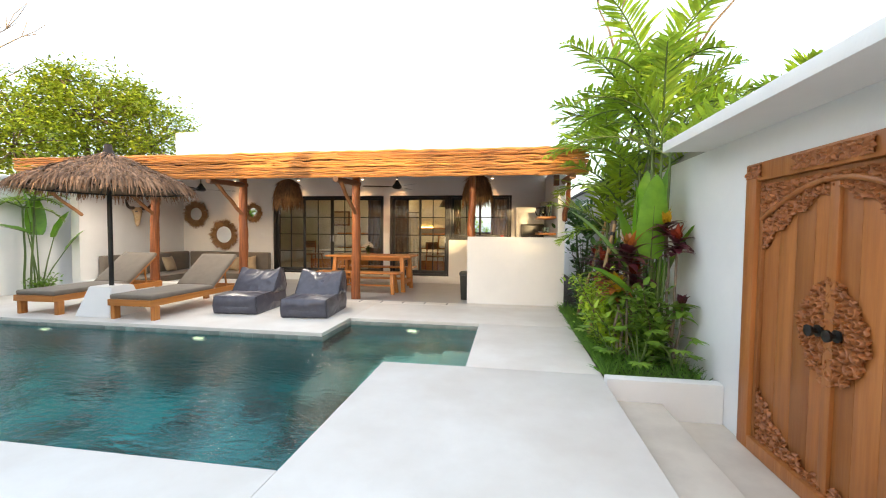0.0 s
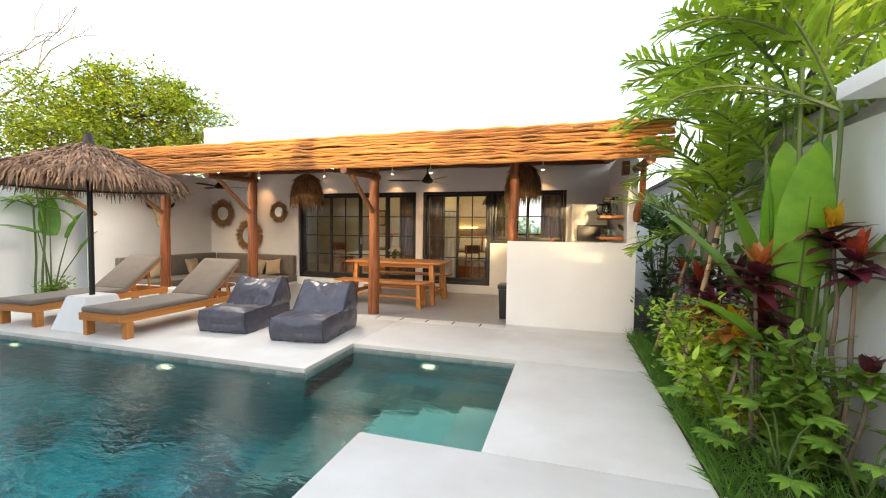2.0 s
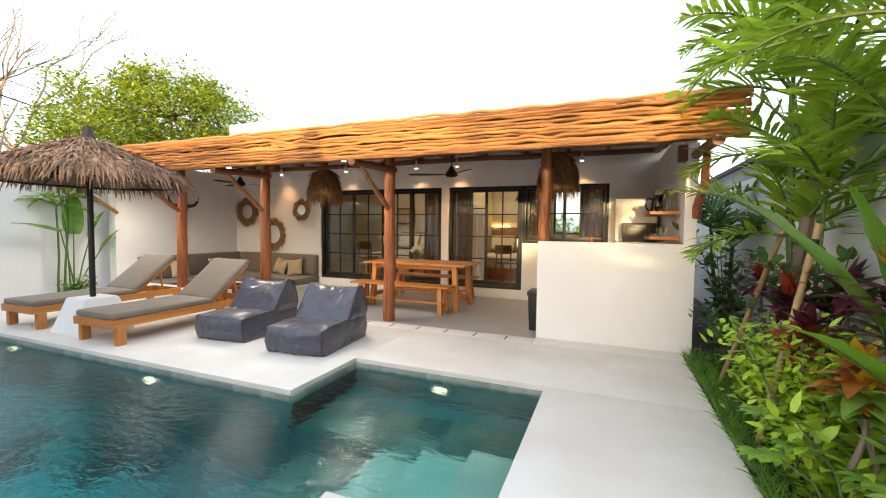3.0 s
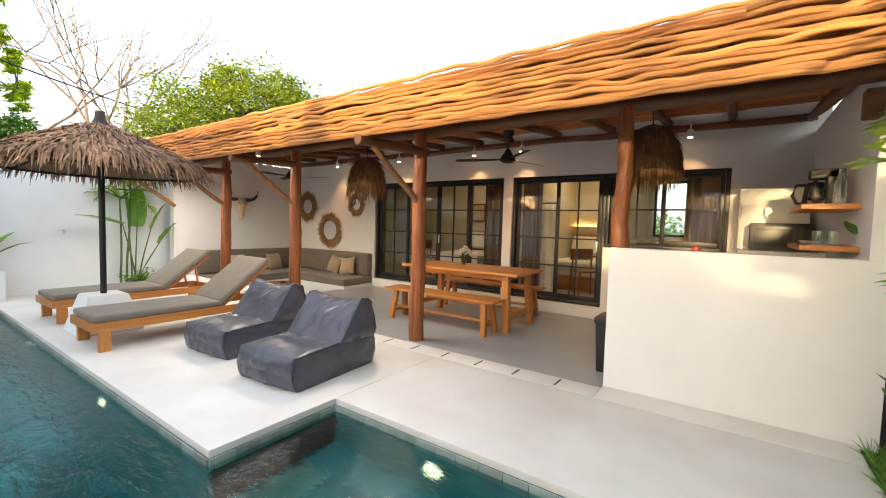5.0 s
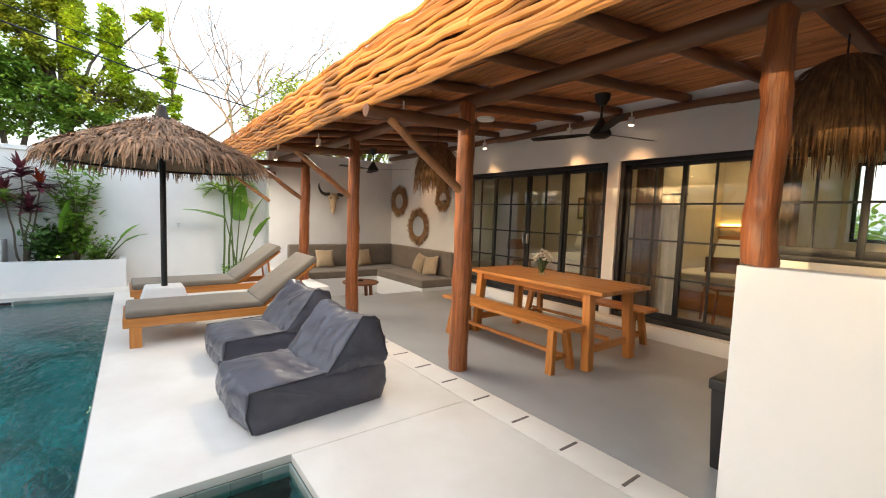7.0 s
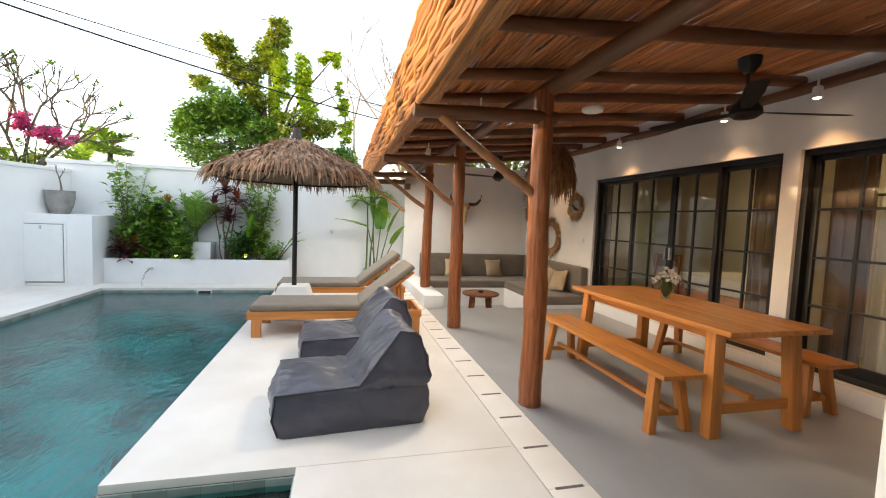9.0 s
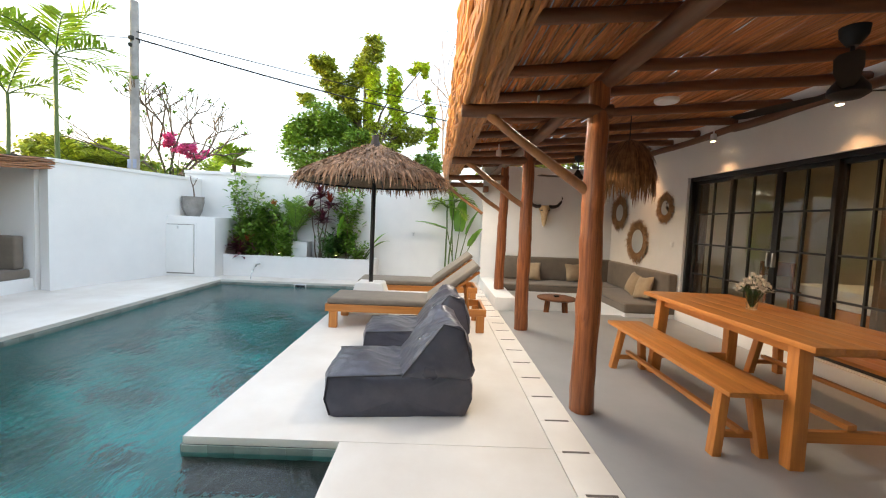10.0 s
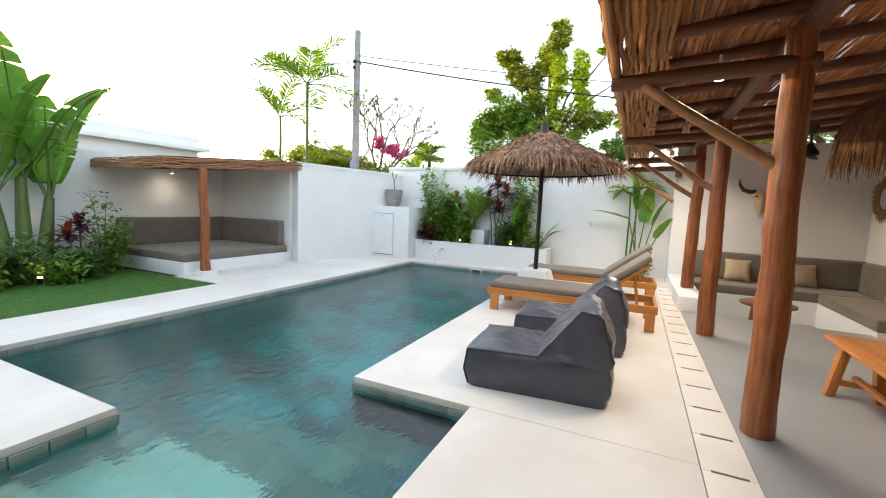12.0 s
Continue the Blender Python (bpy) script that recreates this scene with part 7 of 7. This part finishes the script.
leafy_tree(-13.8, 4.9, -0.3, 112, [(0, 0.15, 5.6, 0.35, 0.26, 1.1, 3), (0, 0.85, 5.9, 0.3, 0.24, 0.8, 2.5), (0, 1.0, 5.0, 0.3, 0.2, 0.5, 1), (0, 1.7, 6.6, 0.3, 0.4, 0.2, 1), (0, -0.2, 6.6, 0.2, 0.2, 0.35, 0.8), (0, 1.95, 5.6, 0.1, 0.1, 0.5, 0.5), (0, 2.15, 4.6, 0.16, 0.15, 0.85, 1.5)], 4.4, 0.1, "lime green climbing vines hanging in columns", L_VINE, 12000, 0.115, name="climbing_vine")
leafy_tree(-13.7, 3.9, -0.3, 113, [(0, -0.35, 4.75, 0.8, 0.75, 0.65, 3), (0, -1.15, 4.3, 0.7, 0.55, 0.5, 2), (0, 0.5, 4.2, 0.8, 0.8, 0.6, 2), (0.2, -0.6, 3.6, 1.0, 1.1, 0.6, 2.5), (0.2, 1.4, 3.5, 0.8, 0.8, 0.6, 2), (0.1, 3.0, 3.4, 0.5, 0.6, 0.6, 1.4)], 2.4, 0.15, "rounded bright green tree behind the end wall", L_GREEN, 20000, 0.12)
leafy_tree(-13.0, -3.4, -0.3, 114, [(0, -1.2, 3.2, 0.9, 0.9, 0.6, 3), (0, 0.2, 3.25, 0.8, 0.7, 0.5, 2.4), (0, 1.2, 3.0, 0.7, 0.6, 0.45, 2), (0, -2.6, 3.2, 0.9, 0.9, 0.55, 2), (0.2, 2.6, 2.7, 0.7, 0.8, 0.3, 1)], 2.2, 0.15, "low dark trees beyond the garden wall", L_OLIVE, 8000, 0.17)
palm(-12.2, -3.4, -0.3, 144, [(0, 0, 2.9, 0.06)], 10, 0.9, "yellow-green palm among the low trees", 0.9, (0.0, 1.2), 0.36, 0.045, mt=L_TREE)
palm(-12.4, -2.4, -0.3, 145, [(0, 0, 2.9, 0.06)], 10, 0.85, "dull green palm among the low trees", 0.9, (0.0, 1.2), 0.36, 0.045, mt=L_OLIVE)
# Out of view: crown laid out to break the low sun into patches.
leafy_tree(2.2, -13.0, -0.3, 150, [(0, 0, 3.0, 1.7, 0.9, 0.5, 6), (0.3, 0, 3.9, 1.5, 0.8, 0.45, 3), (-0.9, 0.1, 4.6, 0.8, 0.7, 0.35, 1), (0.9, 0.2, 4.7, 0.7, 0.7, 0.35, 1)], 2.4, 0.16, "loose leafy tree beyond the rear wall", L_OLIVE, 3800, 0.2)
leafy_tree(-16.5, 8.6, -0.3, 115, [(0, 0, 2.6, 1.2, 1.6, 0.7, 3), (0, 2.2, 2.5, 1.2, 1.3, 0.6, 2), (0, -2.4, 2.3, 1.2, 1.3, 0.5, 2)], 1.6, 0.12, "low trees beyond the end wall", L_GREEN, 4000, 0.18)
for k, (x, y, h, s) in enumerate(((-18.5, 8.0, 3.4, 120), (-19.5, 11.6, 3.8, 121), (-17.5, 9.6, 3.0, 122), (-16.0, 9.4, 3.2, 125))):
    sparse_tree(x, y, -0.3, s, h, 0.1, 4, "bare pale tree with thin branches", 0, trunk=DEADW, spread=0.38)


def frangipani(x, y, z, seed, label):
    """Bare forking branches with small leaf tufts at some of the tips."""
    rg = random.Random(seed)
    p = plant("tree", x, y, z, label, "tree", "trees beyond the walls")
    bm, tips = bmesh.new(), []
    tube(bm, [(0, 0, 0), (0.03, 0.05, 1.2), (0, 0, 2.3)], [0.07, 0.06, 0.055], 8)
    for a, e in ((-1.5, 0.75), (1.5, 0.8), (-0.4, 1.2), (0.7, 1.25), (2.6, 1.0)):
        branchy(bm, Vector((0, 0, 2.2)), Vector((math.cos(a) * math.cos(e), math.sin(a) * math.cos(e), math.sin(e))), 0.92, 0.036, rg, 4, tips, 0.42, 0.12, 6, 0.74)
    part("trunk", bm, BARK, p)
    sp = Soup()
    for q, d in tips:
        if q.y < -0.25 or rg.random() < 0.3:
            for k in range(6):
                a, e = rg.uniform(0, 6.28), rg.uniform(0.0, 1.0)
                sp.blade(q - d * 0.01, (math.cos(a) * math.cos(e), math.sin(a) * math.cos(e), math.sin(e)), (0.1, 0.1, 1), rg.uniform(0.1, 0.17), 0.05, 3, 0.5, 0.2)
    tagged(part("leaves", sp.mesh(L_GREEN), None, p), kind="stuff")
    return p


frangipani(-10.4, 0.62, -0.3, 133, "open frangipani tree with bare forking branches and few leaves")
leafy_tree(-10.2, 0.85, -0.3, 134, [(0, -0.2, 3.42, 0.28, 0.3, 0.2, 2), (0.05, 0.4, 3.08, 0.3, 0.32, 0.2, 2.4), (0.0, 0.1, 3.2, 0.2, 0.22, 0.14, 0.8)], 2.4, 0.04, "bougainvillea with bright pink blossom behind the wall", L_PINK, 1500, 0.1)
shrub(-10.25, 0.75, -0.3, 137, 0.5, 3.2, 1500, 0.12, L_GREEN, "loose leafy growth under the pink blossom", "trees beyond the walls", 0.5, 9)
palm(-8.65, -0.65, -0.3, 140, [(0, 0, 4.75, 0.045)], 11, 1.6, "slender tall palm behind the garden wall", 1.0, (0.1, 1.3), 0.55, 0.05)
palm(-8.75, -1.75, -0.3, 141, [(0, 0, 3.95, 0.04)], 7, 1.2, "smaller slender palm behind the garden wall", 1.1, (0.2, 1.2), 0.4, 0.04)
palm(-15.5, -1.0, -0.3, 142, [(0, 0, 3.0, 0.1)], 11, 1.1, "far coconut palm beyond the walls", 0.9, (0.0, 1.2), 0.4, 0.05)
palm(-13.0, 0.9, -0.3, 143, [(0, 0, 3.3, 0.08)], 11, 0.6, "small far palm beyond the walls", 0.9, (0.0, 1.2), 0.4, 0.05)

# utility pole and cables
up_ = thing("utility_pole", pose(-9.35, 0.45, -0.3), "grey concrete utility pole with cable clamps", "utility pole")
part("shaft", tube(bmesh.new(), [(0, 0, 0), (0, 0, 6.2)], [0.11, 0.085], 14), mat("pole_concrete", (0.36, 0.35, 0.34), (0.27, 0.26, 0.25), 0.8, (5, 5, 5), 0.2, 60), up_)
part("clamp", nb(-0.13, 0.13, -0.05, 0.05, 5.35, 5.43, 0.01), BLACKM, up_)
part("insulator", lathe(bmesh.new(), [(0, 5.18), (0.04, 5.2), (0.045, 5.25), (0, 5.28)], 10, (0.13, 0.0, 0)), BLACKM, up_)
part("sign", nb(0.085, 0.095, -0.1, 0.1, 2.55, 2.75, 0.002), mat("faded_blue_plate", (0.3, 0.36, 0.5), (0.26, 0.3, 0.42), 0.5), up_, "faded blue plate")
for a, b, sag, r in (((-9.3, 0.5, 5.1), (-20.5, 18.2, 5.4), 0.55, 0.02), ((-9.3, 0.5, 5.25), (-24, 20, 6.9), 0.5, 0.012), ((-9.3, 0.4, 5.1), (-3.5, -16, 5.6), 0.6, 0.009), ((-14, -6, 3.9), (-17, 16, 3.9), 0.35, 0.009)):
    cbl = thing("overhead_cable", pose(*a), "black sagging overhead cable", "cable", "overhead cables")
    q = Vector(b) - Vector(a)
    part("wire", tube(bmesh.new(), [q * (i / 30) + Vector((0, 0, -4 * sag * (i / 30) * (1 - i / 30))) for i in range(31)], r, 5), BLACKM, cbl)

# ---- pieces of the pool ----
tl = random.Random(33)
side = 0.3
tile = nb(-side / 2 + 0.004, side / 2 - 0.004, -side / 2 + 0.004, side / 2 - 0.004, 0, 0.012, 0.003)
tile_me = to_mesh(tile, POOLT, False)
TILE_D = mat("dark_stone_tile", (0.018, 0.115, 0.115), (0.01, 0.07, 0.074), 0.5, (5, 5, 5), 0.2, 60, rnd=0.4, big=3)
tile = nb(-side / 2 + 0.004, side / 2 - 0.004, -side / 2 + 0.004, side / 2 - 0.004, 0, 0.012, 0.003)
tile_dark = to_mesh(tile, TILE_D, False)
tile = nb(-side / 2 + 0.004, side / 2 - 0.004, -side / 2 + 0.004, side / 2 - 0.004, 0, 0.012, 0.003)
tile_pale = to_mesh(tile, POOLS, False)


def lay(x0, x1, y0, y1, z, p, base):
    nx, ny = int((x1 - x0) / side), int((y1 - y0) / side)
    for i in range(nx):
        for j in range(ny):
            ob = part("tile", tile_dark if tl.random() < p else base, None, shell)
            ob.location = (x0 + side * (i + 0.5), y0 + side * (j + 0.5), z)


lay(SX0 + 0.01, SX1, 5.9, SY1, -0.62, 0.3, tile_pale)
lay(-8.15, PX1, PY0 + 0.03, PY1, -1.598, 0.22, tile_me)
wt_me = to_mesh(nb(-0.0775, 0.0775, 0, 0.012, -0.1, 0, 0.001), WLINE, False)
for a, b in zip(outline, outline[1:] + outline[:1]):
    a, b = Vector((*a, 0)), Vector((*b, 0))
    d = (b - a).normalized()
    n = int((b - a).length / 0.156)
    ang = math.atan2(d.y, d.x)
    for k in range(n):
        ob = part("waterline_tile", wt_me, None, shell)
        ob.matrix_basis = Matrix.Translation(a + d * ((b - a).length * (k + 0.5) / n) + Vector((0, 0, -0.0505))) @ Matrix.Rotation(ang, 4, "Z")
